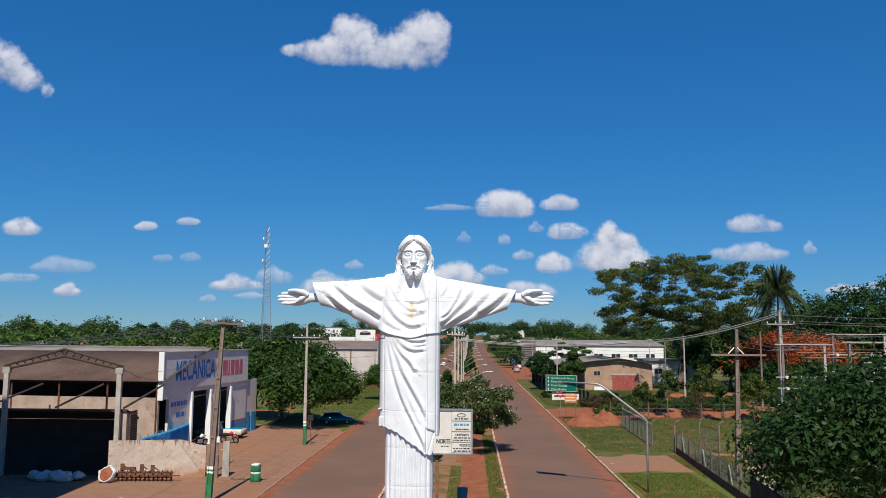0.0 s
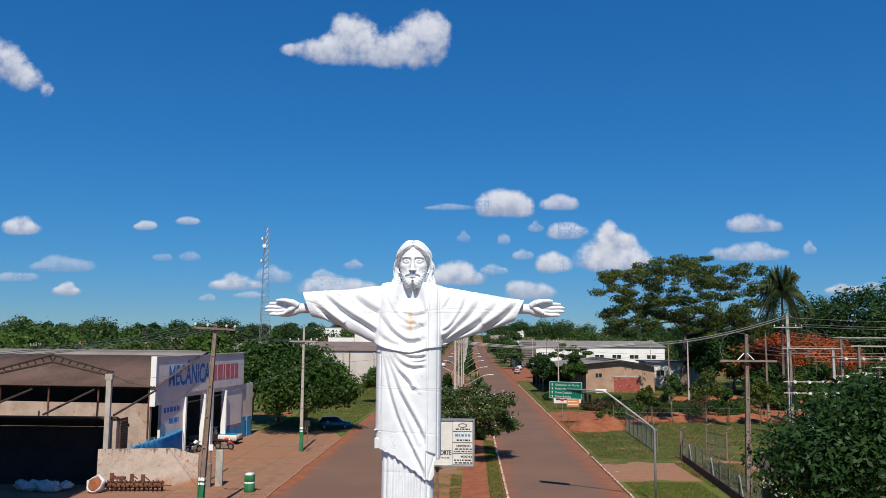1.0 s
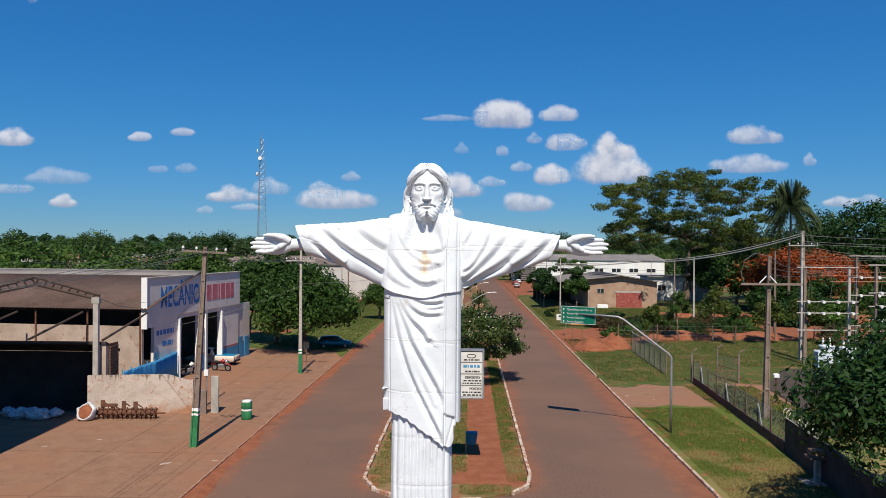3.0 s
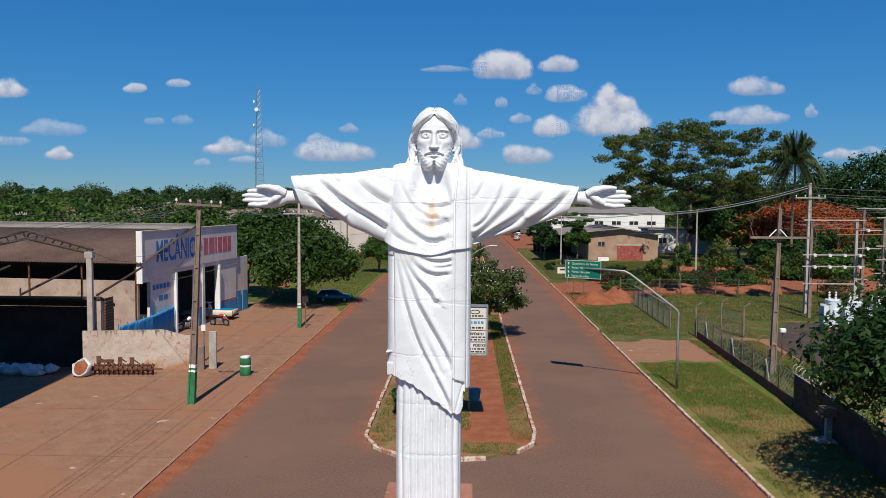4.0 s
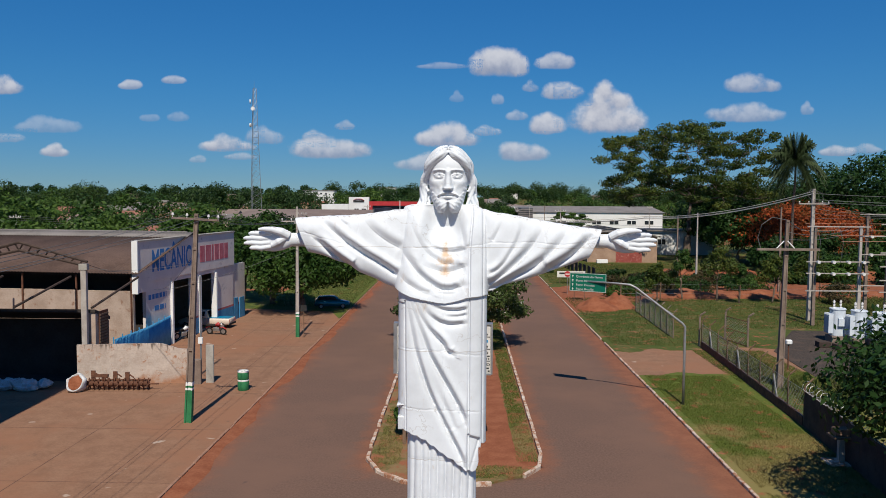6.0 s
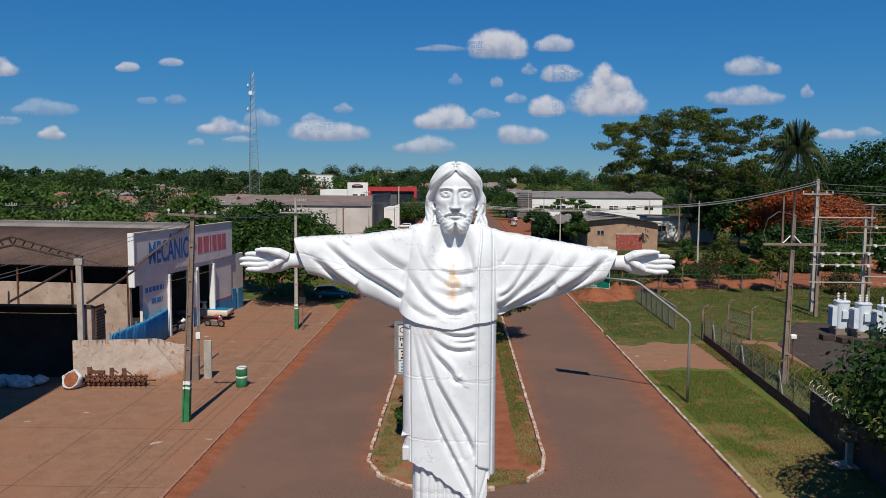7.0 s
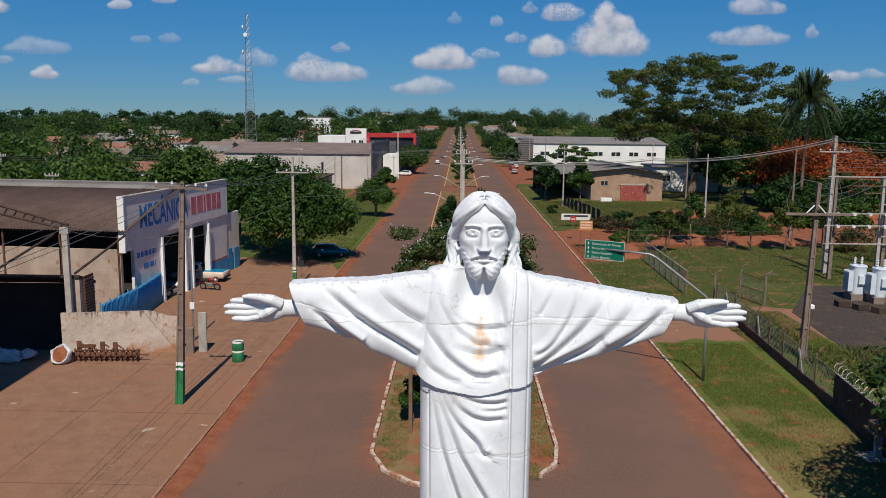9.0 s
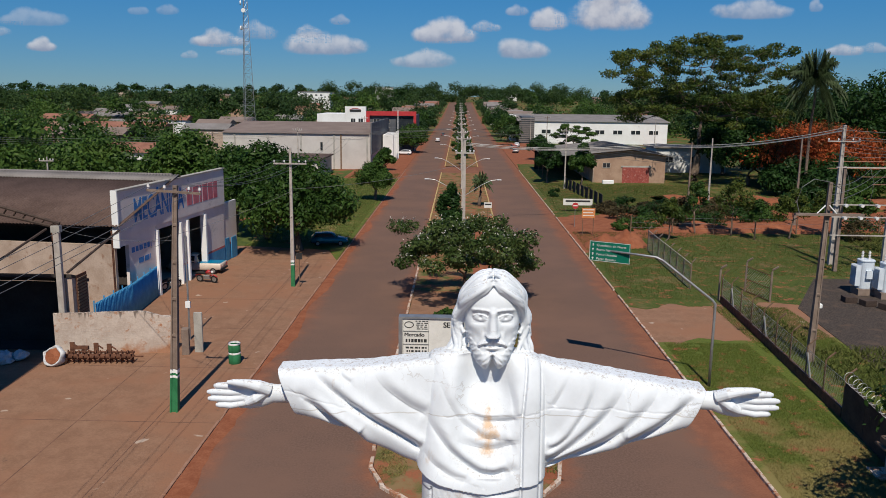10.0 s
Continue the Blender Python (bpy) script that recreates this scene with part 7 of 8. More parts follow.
def motorbike(x, y, rz, label, paint):
    ob = thing("motorcycle", pose(x, y, 0.05, 8, 0, rz) @ Matrix.Scale(1.1, 4), label, "motorcycle")
    for sx in (-0.65, 0.65):
        wheel(ob, sx, 0, 0.31, 0.31, 0.10)
    bm = bmesh.new()
    rod(bm, (0.65, 0, 0.31), (0.45, 0, 0.95), 0.05, 0.04, 8)
    part("fork", bm, "steel", ob)
    bm = bmesh.new()
    tube(bm, [(-0.95, 0, 0.72), (-0.5, 0, 0.80), (0.0, 0, 0.78)], [0.10, 0.13, 0.10], 10)
    part("seat", bm, "rubber", ob, smooth=True)
    bm = bmesh.new()
    tube(bm, [(-0.02, 0, 0.80), (0.22, 0, 0.92), (0.45, 0, 0.85)], [0.10, 0.17, 0.09], 10)
    part("tank", bm, paint, ob, smooth=True)
    bm = bmesh.new()
    box(bm, -0.25, 0.3, -0.14, 0.14, 0.28, 0.62)
    soften(bm, 0.04)
    part("engine", bm, "steel", ob)
    bm = bmesh.new()
    tube(bm, [(0.40, -0.36, 1.02), (0.45, -0.1, 0.98), (0.45, 0.1, 0.98), (0.40, 0.36, 1.02)], 0.022, 6)
    part("handlebar", bm, "steel", ob)
    bm = bmesh.new()
    rod(bm, (0.5, 0, 0.9), (0.62, 0, 0.88), 0.1, 0.08, 12)
    part("headlight", bm, "porcelain", ob)
    bm = bmesh.new()
    tube(bm, [(-1.0, 0, 0.5), (-0.8, 0, 0.66), (-0.5, 0, 0.66)], 0.06, 6)
    part("mudguard", bm, paint, ob, smooth=True)
    bm = bmesh.new()
    tube(bm, [(0.3, 0, 0.62), (0.65, 0, 0.66), (0.95, 0, 0.5)], 0.05, 6)
    part("mudguard", bm, paint, ob, smooth=True)
    return ob


motorbike(-22.7, 57.6, -14, "small red motorcycle parked before the workshop", "red_paint")
motorbike(-25.0, 55.0, 60, "white motorcycle standing in the workshop doorway", "car_white")

# ---- billboard on the median ----
bb = thing("billboard", pose(-0.66, 24.6, 0.1, 0, 0, 0), "weathered white box billboard with advertising panels and printed words", "billboard")
BW, Z0, Z1 = 2.5, 3.8, 6.4
for x in (-2.0, -0.8, 0.4):
    bm = bmesh.new()
    box(bm, x - 0.09, x + 0.09, 0.02, 0.2, 0, Z0)
    soften(bm, 0.01)
    part("post", bm, "wood", bb)
bm = bmesh.new()
box(bm, -BW, BW, -0.2, 0.25, Z0, Z1)
soften(bm, 0.015)
part("board", bm, "sign_white", bb)
for q in ((-BW - 0.05, -BW + 0.13, -0.26, 0.28, Z0, Z1 + 0.03), (BW - 0.04, BW + 0.05, -0.26, 0.28, Z0, Z1 + 0.03), (-BW + 0.13, BW - 0.04, -0.26, 0.28, Z1 - 0.05, Z1 + 0.03), (-BW + 0.13, BW - 0.04, -0.26, 0.28, Z0 - 0.04, Z0 + 0.03)):
    bm = bmesh.new()
    box(bm, *q)
    part("frame", bm, "steel", bb)


def bb_bars(x0, x1, z0, z1, rows, mt, seed, y=-0.216):
    """Rows of short bars that stand for small print."""
    r = random.Random(seed)
    h = (z1 - z0) / rows
    for k in range(rows):
        x = x0 + r.uniform(0, 0.08)
        while x < x1 - 0.05:
            w = min(r.uniform(0.06, 0.2), x1 - x)
            bm = bmesh.new()
            box(bm, x, x + w, y, y + 0.004, z0 + h * k + h * 0.2, z0 + h * k + h * 0.72)
            part("text_bar", bm, mt, bb)
            x += w + r.uniform(0.03, 0.07)


def bb_panel(x0, x1, z0, z1, mt="sign_white"):
    bm = bmesh.new()
    box(bm, x0, x1, -0.212, -0.2, z0, z1)
    for q in ((x0, x1, z0, z0 + 0.015), (x0, x1, z1 - 0.015, z1), (x0, x0 + 0.015, z0, z1), (x1 - 0.015, x1, z0, z1)):
        pn = bmesh.new()
        box(pn, q[0], q[1], -0.217, -0.212, q[2], q[3])
        part("rule", pn, "black", bb)
    return part("panel", bm, mt, bb)


def bb_text(text, x, z, size, mt="black", sq=1.0):
    for k in range(3):
        words(text, size, mt, bb, Matrix.Translation((x + 0.012 * k, -0.214 - 0.002 * k, z)) @ Matrix.Rotation(radians(90), 4, "X"), "lettering", 0.001, sq)


def bb_emblem(x, z, rx, rz, mt):
    bm = bmesh.new()
    pts = [(x + rx * math.cos(t), -0.216, z + rz * math.sin(t)) for t in [2 * math.pi * k / 28 for k in range(29)]]
    tube(bm, pts, 0.02, 4)
    part("emblem", bm, mt, bb)


for z0, z1 in ((5.75, 6.33), (5.12, 5.73), (4.5, 5.10), (3.87, 4.48)):
    bb_panel(1.28, 2.44, z0, z1)
    bb_panel(-2.35, -1.15, z0, z1)
bb_emblem(1.86, 6.08, 0.24, 0.10, "black")
bb_bars(1.45, 2.3, 5.80, 5.95, 1, "black", 1)
bb_bars(1.35, 2.4, 5.40, 5.66, 1, "sign_blue", 2)
bb_bars(1.5, 2.3, 5.16, 5.34, 1, "black", 3)
bb_text("DEPÓSITO", 1.5, 4.86, 0.18, "black", 0.95)
bb_bars(1.36, 2.4, 4.54, 4.82, 2, "black", 4)
bb_text("POSTO", 1.75, 4.24, 0.2, "black", 1.0)
bb_bars(1.36, 2.4, 3.90, 4.2, 2, "black", 5)
bb_emblem(-2.07, 6.06, 0.2, 0.14, "black")
bb_bars(-1.78, -1.2, 5.82, 6.28, 5, "black", 6)
bb_text("Mercado", -2.3, 5.50, 0.26, "black", 1.0)
bb_bars(-2.25, -1.25, 5.16, 5.46, 1, "black", 7)
bb_bars(-2.25, -1.25, 4.55, 5.05, 3, "black", 8)
bb_bars(-2.25, -1.25, 3.92, 4.42, 3, "sign_blue", 9)
bb_text("SE", -0.5, 5.95, 0.36, "black", 0.9)
bb_text("NORTE", 0.35, 4.42, 0.36, "black", 0.72)
bb_bars(0.6, 1.1, 4.2, 4.3, 1, "black", 10)

# blue litter basket and dark sign by the path
lb = thing("litter_basket", pose(1.25, 27.5, 0.1), "small blue plastic litter basket on a post", "bin")
bm = bmesh.new()
rings = [[(q * math.cos(t), q * math.sin(t), z) for t in [2 * math.pi * k / 20 for k in range(20)]] for z, q in ((0.55, 0.24), (0.75, 0.28), (1.2, 0.33), (1.26, 0.35))]
loft(bm, rings)
part("basket", bm, "bin_blue", lb, smooth=True)
bm = bmesh.new()
rod(bm, (-0.32, 0, 0), (-0.32, 0, 1.3), 0.03, 0.03, 6)
part("post", bm, "steel", lb)
for k in range(12):
    a = 2 * math.pi * k / 12
    bm = bmesh.new()
    rod(bm, (0.262 * math.cos(a), 0.262 * math.sin(a), 0.58), (0.345 * math.cos(a), 0.345 * math.sin(a), 1.22), 0.016, 0.016, 4)
    part("rib", bm, "bin_blue", lb)

# ---- green direction sign on its gantry ----
gs = thing("direction_sign", (14.25, 33.6, 0.06), "green road direction sign on a bent steel gantry", "road sign")
bm = bmesh.new()
tube(bm, [(0, 0, 0), (0, 0, 2.5), (0, 0, 4.95), (-0.15, 0.03, 5.15), (-3.0, 0.52, 7.33), (-3.35, 0.62, 7.5), (-4.3, 1.2, 7.53), (-6.75, 2.95, 7.53)], [0.085, 0.08, 0.078, 0.075, 0.07, 0.068, 0.065, 0.06], 10)
part("gantry", bm, "steel", gs, smooth=True)
bm = bmesh.new()
box(bm, -6.68, -4.42, 2.98, 3.04, 6.75, 7.95)
part("panel", bm, "sign_green", gs)
for a in ((-6.66, -4.44, 2.974, 2.98, 7.915, 7.94), (-6.66, -4.44, 2.974, 2.98, 6.76, 6.785), (-6.67, -6.645, 2.974, 2.98, 6.76, 7.94), (-4.455, -4.43, 2.974, 2.98, 6.76, 7.94)):
    bm = bmesh.new()
    box(bm, *a)
    part("border", bm, "sign_white", gs)
for k, t in enumerate(("Querência do Norte", "Porto Natal", "Porto Dezoito", "Porto Brasílio")):
    z = 7.66 - k * 0.275
    words(t, 0.20, "sign_white", gs, Matrix.Translation((-6.28, 2.972, z)) @ Matrix.Rotation(radians(90), 4, "X"), "lettering", 0.003, 0.98)
    bm = bmesh.new()
    vs = [bm.verts.new((-6.48 + a, 2.974, z + b)) for a, b in ((-0.02, -0.02), (0.02, -0.02), (0.02, 0.07), (0.07, 0.07), (0.0, 0.16), (-0.07, 0.07), (-0.02, 0.07))]
    bm.faces.new(vs)
    part("arrow", bm, "sign_white", gs)

turn = Matrix.Translation((-5.75, 2.22, 7.45)) @ Matrix.Rotation(radians(-28), 4, "Z") @ Matrix.Diagonal((1.10, 1, 1, 1)) @ Matrix.Translation((5.55, -3.01, -7.35))
for ob in gs.children:
    if not ob.name.startswith("gantry"):
        ob.matrix_basis = turn @ ob.matrix_basis

# small signs by the far kerb
def post_sign(x, y, h, w, hh, mt, label, bars, posts=2):
    ob = thing("sign_board", (x, y, 0.05), label, "sign")
    for s in ((-1, 1) if posts == 2 else (0,)):
        bm = bmesh.new()
        rod(bm, (s * w * 0.4, 0.05, 0), (s * w * 0.4, 0.05, h), 0.04, 0.04, 6)
        part("post", bm, "wood", ob)
    bm = bmesh.new()
    box(bm, -w / 2, w / 2, -0.03, 0.03, h - hh, h)
    part("panel", bm, mt, ob)
    for k in range(bars):
        bm = bmesh.new()
        z = h - hh * (k + 0.7) / (bars + 0.4)
        box(bm, -w * 0.42, w * (0.42 - 0.08 * (k % 2)), -0.036, -0.03, z, z + hh * 0.28 / bars)
        part("text_bar", bm, "black" if mt != "orange" else "sign_white", ob)
    return ob


post_sign(15.2, 85, 3.4, 1.6, 1.2, "orange", "orange and white notice board on posts", 3)
post_sign(17.0, 106, 1.9, 4.3, 0.95, "sign_white", "long white banner stretched between posts", 1)
post_sign(-14.25, 56.4, 3.0, 0.55, 0.55, "black", "small dark square traffic sign beside the pole", 0, 1)
post_sign(3.3, 92, 3.0, 1.0, 0.7, "sign_white", "white parking sign on the median", 1, 1)
st = thing("stop_sign", (14.6, 92, 0.05), "red octagonal stop sign", "road sign")
bm = bmesh.new()
rod(bm, (0, 0.05, 0), (0, 0.05, 3.0), 0.035, 0.035, 6)
part("post", bm, "steel", st)
bm = bmesh.new()
rod(bm, (0, -0.03, 2.75), (0, 0.02, 2.75), 0.42, 0.42, 8)
part("plate", bm, "red_paint", st)
bm = bmesh.new()
box(bm, -0.28, 0.28, -0.037, -0.03, 2.68, 2.82)
part("text_bar", bm, "sign_white", st)

# ---- substation and fences ----
FENCE = [Vector((21.3, 53.5, 0)), Vector((19.9, 29.2, 0))]
fn = thing("yard_fence", (0, 0, 0), "low brick plinth fence with leaning concrete posts and wire mesh", "fence")
d = FENCE[1] - FENCE[0]
fm = Matrix.Translation(FENCE[0]) @ Matrix.Rotation(math.atan2(d.y, d.x), 4, "Z")
n = 26
for i in range(n):
    bm = bmesh.new()
    box(bm, d.length * i / n, d.length * (i + 1) / n, -0.1, 0.1, 0, 0.62 + 0.05 * noise.noise(Vector((i * 0.7, 0, 2))), fm)
    part("plinth_block", bm, "iron", fn, "stained dark brick plinth")
for k in range(10):
    x = d.length * k / 9
    bm = bmesh.new()
    tube(bm, [(x, 0, 0), (x, 0, 2.3), (x + 0.05, 0.1, 2.5), (x + 0.1, 0.45, 2.85)], 0.05, 6)
    for v in bm.verts:
        v.co = fm @ v.co
    part("fence_post", bm, "wood", fn)
    if k % 3 == 1:
        bm = bmesh.new()
        rod(bm, fm @ Vector((x + 0.9, 0, 0.3)), fm @ Vector((x, 0, 1.9)), 0.06, 0.06, 6)
        part("stay", bm, "concrete", fn)


def mesh_panel(name, a, b, z0, z1, parent, step=0.3, mt="steel"):
    a, b = Vector(a), Vector(b)
    L = (b - a).length
    u = (b - a) / L
    bm = bmesh.new()
    h = z1 - z0
    k = -h
    while k < L:
        for s in (1, -1):
            x0, x1 = (k, k + h)
            c0, c1 = max(0, x0), min(L, x1)
            if c1 > c0:
                za, zb = (c0 - k, c1 - k)
                if s < 0:
                    za, zb = h - za, h - zb
                rod(bm, a + u * c0 + Vector((0, 0, z0 + za)), a + u * c1 + Vector((0, 0, z0 + zb)), 0.006, 0.006, 3, False)
        k += step
    for z in (z0, z1):
        rod(bm, a + Vector((0, 0, z)), b + Vector((0, 0, z)), 0.012, 0.012, 4)
    return part(name, bm, mt, parent)


mesh_panel("wire_mesh", FENCE[0], FENCE[1], 0.62, 2.1, fn)

wall = thing("razor_wall", (0, 0, 0), "stained boundary wall coloured dark for its shaded face, topped with razor wire", "wall", kind="structure")
A, B = Vector((19.9, 29.0, 0)), Vector((17.2, -2.0, 0))
d = B - A
m = Matrix.Translation(A) @ Matrix.Rotation(math.atan2(d.y, d.x), 4, "Z")
# wall face turned from the sun: its shade is in this colour; blocks share it
M["wall_dark"] = mat("shaded_stained_masonry", (0.035, 0.024, 0.020), (0.075, 0.052, 0.042), 0.95, big=0.8, fine=9, c3=(0.025, 0.018, 0.015))
for k in range(12):
    bm = bmesh.new()
    box(bm, d.length * k / 12 + 0.01, d.length * (k + 1) / 12 - 0.01, -0.1, 0.1, 0, 2.1, m)
    part("panel", bm, "wall_dark", wall)
bm = bmesh.new()
pts = []
for i in range(int(d.length / 0.55 * 14)):
    a = 2 * math.pi * i / 14
    pts.append(m @ Vector((0.55 * i / 14, 0.3 * math.cos(a), 2.42 + 0.3 * math.sin(a))))
tube(bm, pts, 0.014, 4)
part("razor_wire", bm, "steel", wall, "coil of bright razor wire")

mb = thing("meter_stand", (18.95, 22.7, 0.06), "small roofed concrete meter stand against the wall", "meter box")
bm = bmesh.new()
box(bm, -0.14, 0.14, -0.12, 0.12, 0, 1.3)
part("post", bm, "concrete", mb)
bm = bmesh.new()
box(bm, -0.55, 0.55, -0.45, 0.45, 1.3, 1.42)
box(bm, -0.4, 0.4, -0.3, 0.3, 1.42, 1.75)
soften(bm, 0.02)
part("cabinet", bm, "wood", mb)
bm = bmesh.new()
box(bm, -0.7, 0.7, -0.6, 0.6, 0, 0.08)
part("plinth", bm, "kerb", mb)

gt = thing("yard_gate", (0, 0, 0), "rusty mesh gate standing open on concrete posts", "gate")
for x, y in ((24.6, 57.4), (25.4, 53.8), (21.3, 54.2)):
    bm = bmesh.new()
    tube(bm, [(x, y, 0), (x, y, 2.6), (x + 0.05, y, 2.8), (x + 0.4, y - 0.2, 3.1)], 0.085, 6)
    part("gate_post", bm, "pole_dark", gt)
mesh_panel("gate_leaf", (24.6, 57.4, 0), (25.4, 53.8, 0), 0.15, 2.3, gt, 0.25)
for z in (0.15, 1.2, 2.3):
    bm = bmesh.new()
    rod(bm, (24.6, 57.4, z), (25.4, 53.8, z), 0.035, 0.035, 6)
    part("rail", bm, "iron", gt)
for y0, x0, y1, x1 in ((58.0, 20.0, 76.0, 20.4), ):
    fr = thing("mesh_fence", (0, 0, 0), "wire mesh fence on bent steel posts beside the track", "fence")
    for k in range(8):
        t = k / 7
        x, y = x0 + (x1 - x0) * t, y0 + (y1 - y0) * t
        bm = bmesh.new()
        tube(bm, [(x, y, 0), (x, y, 2.35), (x + 0.06, y, 2.5), (x + 0.35, y, 2.8)], 0.05, 6)
        part("fence_post", bm, "pole_dark", fr)
    mesh_panel("wire_mesh", (x0, y0, 0), (x1, y1, 0), 0.1, 2.3, fr)
    for z in (2.3,):
        bm = bmesh.new()
        rod(bm, (x0, y0, z), (x1, y1, z), 0.035, 0.035, 6)
        part("rail", bm, "concrete", fr)
wf = thing("wire_fence", (0, 0, 0), "wire fence on short wooden posts along the earth bank", "fence")
for k in range(11):
    x, y = 21 + k * 5.2, 88 + 0.15 * k
    bm = bmesh.new()
    rod(bm, (x, y, 0), (x + 0.05, y, 2.2), 0.09, 0.07, 6)
    part("fence_post", bm, "wood", wf)
for z in (0.7, 1.3, 1.9):
    bm = bmesh.new()
    rod(bm, (21, 88, z), (73, 89.5, z), 0.012, 0.012, 4)
    part("wire", bm, "steel", wf)


def mound(x, y, rx, ry, h, seed, label="heap of loose red earth"):
    bm = bmesh.new()
    bmesh.ops.create_grid(bm, x_segments=26, y_segments=26, size=1)
    for v in bm.verts:
        q = math.hypot(v.co.x, v.co.y)
        z = h * max(0, 1 - q) ** 0.8 * (1 + 0.5 * noise.noise(Vector((v.co.x * 3, v.co.y * 3, seed)))) - 0.02
        v.co = Vector((v.co.x * rx, v.co.y * ry, z))
    single("earth_heap", bm, "earth", label, "earth heap", "structure", True, pose(x, y, 0.05))


mound(16.3, 78, 2.6, 3.0, 1.5, 1)
mound(18.8, 79.5, 2.4, 2.6, 1.7, 2)
mound(30, 92, 6, 3.0, 0.9, 3)
mound(40, 91, 7, 2.6, 1.0, 4)
mound(54, 92, 8, 3.0, 0.8, 5)
bm = bmesh.new()
rows = []
for i in range(60):
    x = 32 + i * 0.8
    y = 113 + 1.2 * noise.noise(Vector((i * 0.2, 3, 0)))
    h = 1.4 + 0.6 * noise.noise(Vector((i * 0.25, 0, 5)))
    rows.append([bm.verts.new((x, y + a, b * h)) for a, b in ((0, 0), (0.5, 0.55), (0.9, 0.97), (3.5, 1.0), (12, 0.1))])
for p, q in zip(rows, rows[1:]):
    for k in range(4):
        bm.faces.new((p[k], q[k], q[k + 1], p[k + 1]))
single("earth_bank", bm, "earth", "cut bank of bare red-brown earth", "bank", "structure", True)


def bushing(bm, x, y, z, h=0.55, r=0.13):
    n = 5
    for k in range(n):
        a = z + h * k / n
        rod(bm, (x, y, a), (x, y, a + h / n * 0.55), r, r * 0.62, 9)
        rod(bm, (x, y, a + h / n * 0.55), (x, y, a + h / n), r * 0.5, r * 0.5, 6)


def transformer(x, y):
    ob = thing("transformer", (x, y, 0.09), "pale grey-blue oil transformer with porcelain bushings", "transformer", "row of transformers")
    bm = bmesh.new()
    box(bm, -0.75, 0.75, -0.7, 0.7, 0.0, 0.55)
    part("plinth", bm, "pole_dark", ob)
    bm = bmesh.new()
    rings = [[(q * 0.62 * math.copysign(abs(math.cos(t)) ** 0.7, math.cos(t)), q * 0.62 * math.copysign(abs(math.sin(t)) ** 0.7, math.sin(t)), z) for t in [2 * math.pi * k / 24 for k in range(24)]] for z, q in ((0.55, 0.97), (0.62, 1.0), (2.9, 1.0), (2.93, 1.07), (3.02, 1.07), (3.08, 0.98))]
    loft(bm, rings)
    part("tank", bm, "transformer", ob)
    for k in range(-3, 4):
        bm = bmesh.new()
        box(bm, -1.0, -0.58, k * 0.15 - 0.02, k * 0.15 + 0.02, 0.8, 2.6)
        part("cooling_fin", bm, "transformer", ob)
    for px in (-0.3, 0.3):
        bm = bmesh.new()
        bushing(bm, px, 0.1, 3.08, 0.7, 0.12)
        part("bushing", bm, "porcelain", ob)
    bm = bmesh.new()
    box(bm, -0.25, 0.25, -0.85, -0.6, 1.5, 2.2)
    part("cabinet", bm, "transformer", ob)


for x, y in ((34.7, 57.2), (36.0, 55.9), (37.3, 54.6), (43.6, 55.0), (45.4, 55.8)):
    transformer(x, y)
for k in range(4):
    bm = bmesh.new()
    box(bm, -0.5, 0.5, -0.45, 0.45, 0, 0.5)
    soften(bm, 0.03)
    single("concrete_block", bm, "wall_dark", "low concrete foundation block in the gravel", "block", m=pose(32.1 + k * 1.0, 54.2 - 1.1 * k, 0.09, 0, 0, 10 * k), group="foundation blocks")


def rack(x, y, w, label, zs=(6.6, 5.4), top=10.3, rz=0):
    ob = thing("switch_rack", pose(x, y, 0.09, 0, 0, rz), label, "switch rack")
    for s in (-1, 1):
        bm = bmesh.new()
        va = box(bm, -0.17, 0.17, -0.17, 0.17, 0, top)
        for v in va[4:]:
            v.co.x, v.co.y = v.co.x * 0.7, v.co.y * 0.7
        bmesh.ops.translate(bm, verts=bm.verts[:], vec=(s * w / 2, 0, 0))
        part("post", bm, "pole_dark" if s < 0 else "pole", ob)
    for z in (*zs, top - 0.1, 3.6):
        bm = bmesh.new()
        box(bm, -w / 2 - 0.9, w / 2 + 0.9, -0.2, -0.1, z - 0.055, z + 0.055)
        part("beam", bm, "pole", ob)
    for z in zs:
        for t in (-0.8, -0.25, 0.3, 0.85):
            bm = bmesh.new()
            rod(bm, (t * w * 0.6, -0.3, z), (t * w * 0.6, -0.62, z), 0.10, 0.14, 9)
            rod(bm, (t * w * 0.6, -0.62, z), (t * w * 0.6, -0.95, z), 0.17, 0.17, 10)
            part("insulator", bm, "porcelain", ob)
    for t in (-0.5, 0, 0.5):
        bm = bmesh.new()
        tube(bm, [(t * w, -0.2, top - 0.1), (t * w + 0.25, -0.7, top - 1.6), (t * w, -0.75, zs[0])], 0.018, 5)
        part("jumper", bm, "cable", ob)
    return ob


rack(38.8, 66.5, 4.6, "concrete switch rack with porcelain insulators")
rack(46.0, 66.0, 5.0, "concrete switch rack with porcelain insulators", (7.6, 6.2, 4.8), 10.6, 6)
rack(53.0, 64.0, 6.0, "concrete switch rack with porcelain insulators", (8.2, 6.4, 4.8), 10.6, 0)
rack(47.5, 72.0, 6.0, "concrete switch rack with orange busbars", (9.0, 7.0), 11.5, 0)
rack(57.0, 74.0, 7.0, "concrete switch rack with orange busbars", (9.0, 7.0, 5.0), 11.5, 0)
rack(43.5, 57.5, 4.0, "concrete switch rack with porcelain insulators", (6.0, 4.6), 8.6, 0)
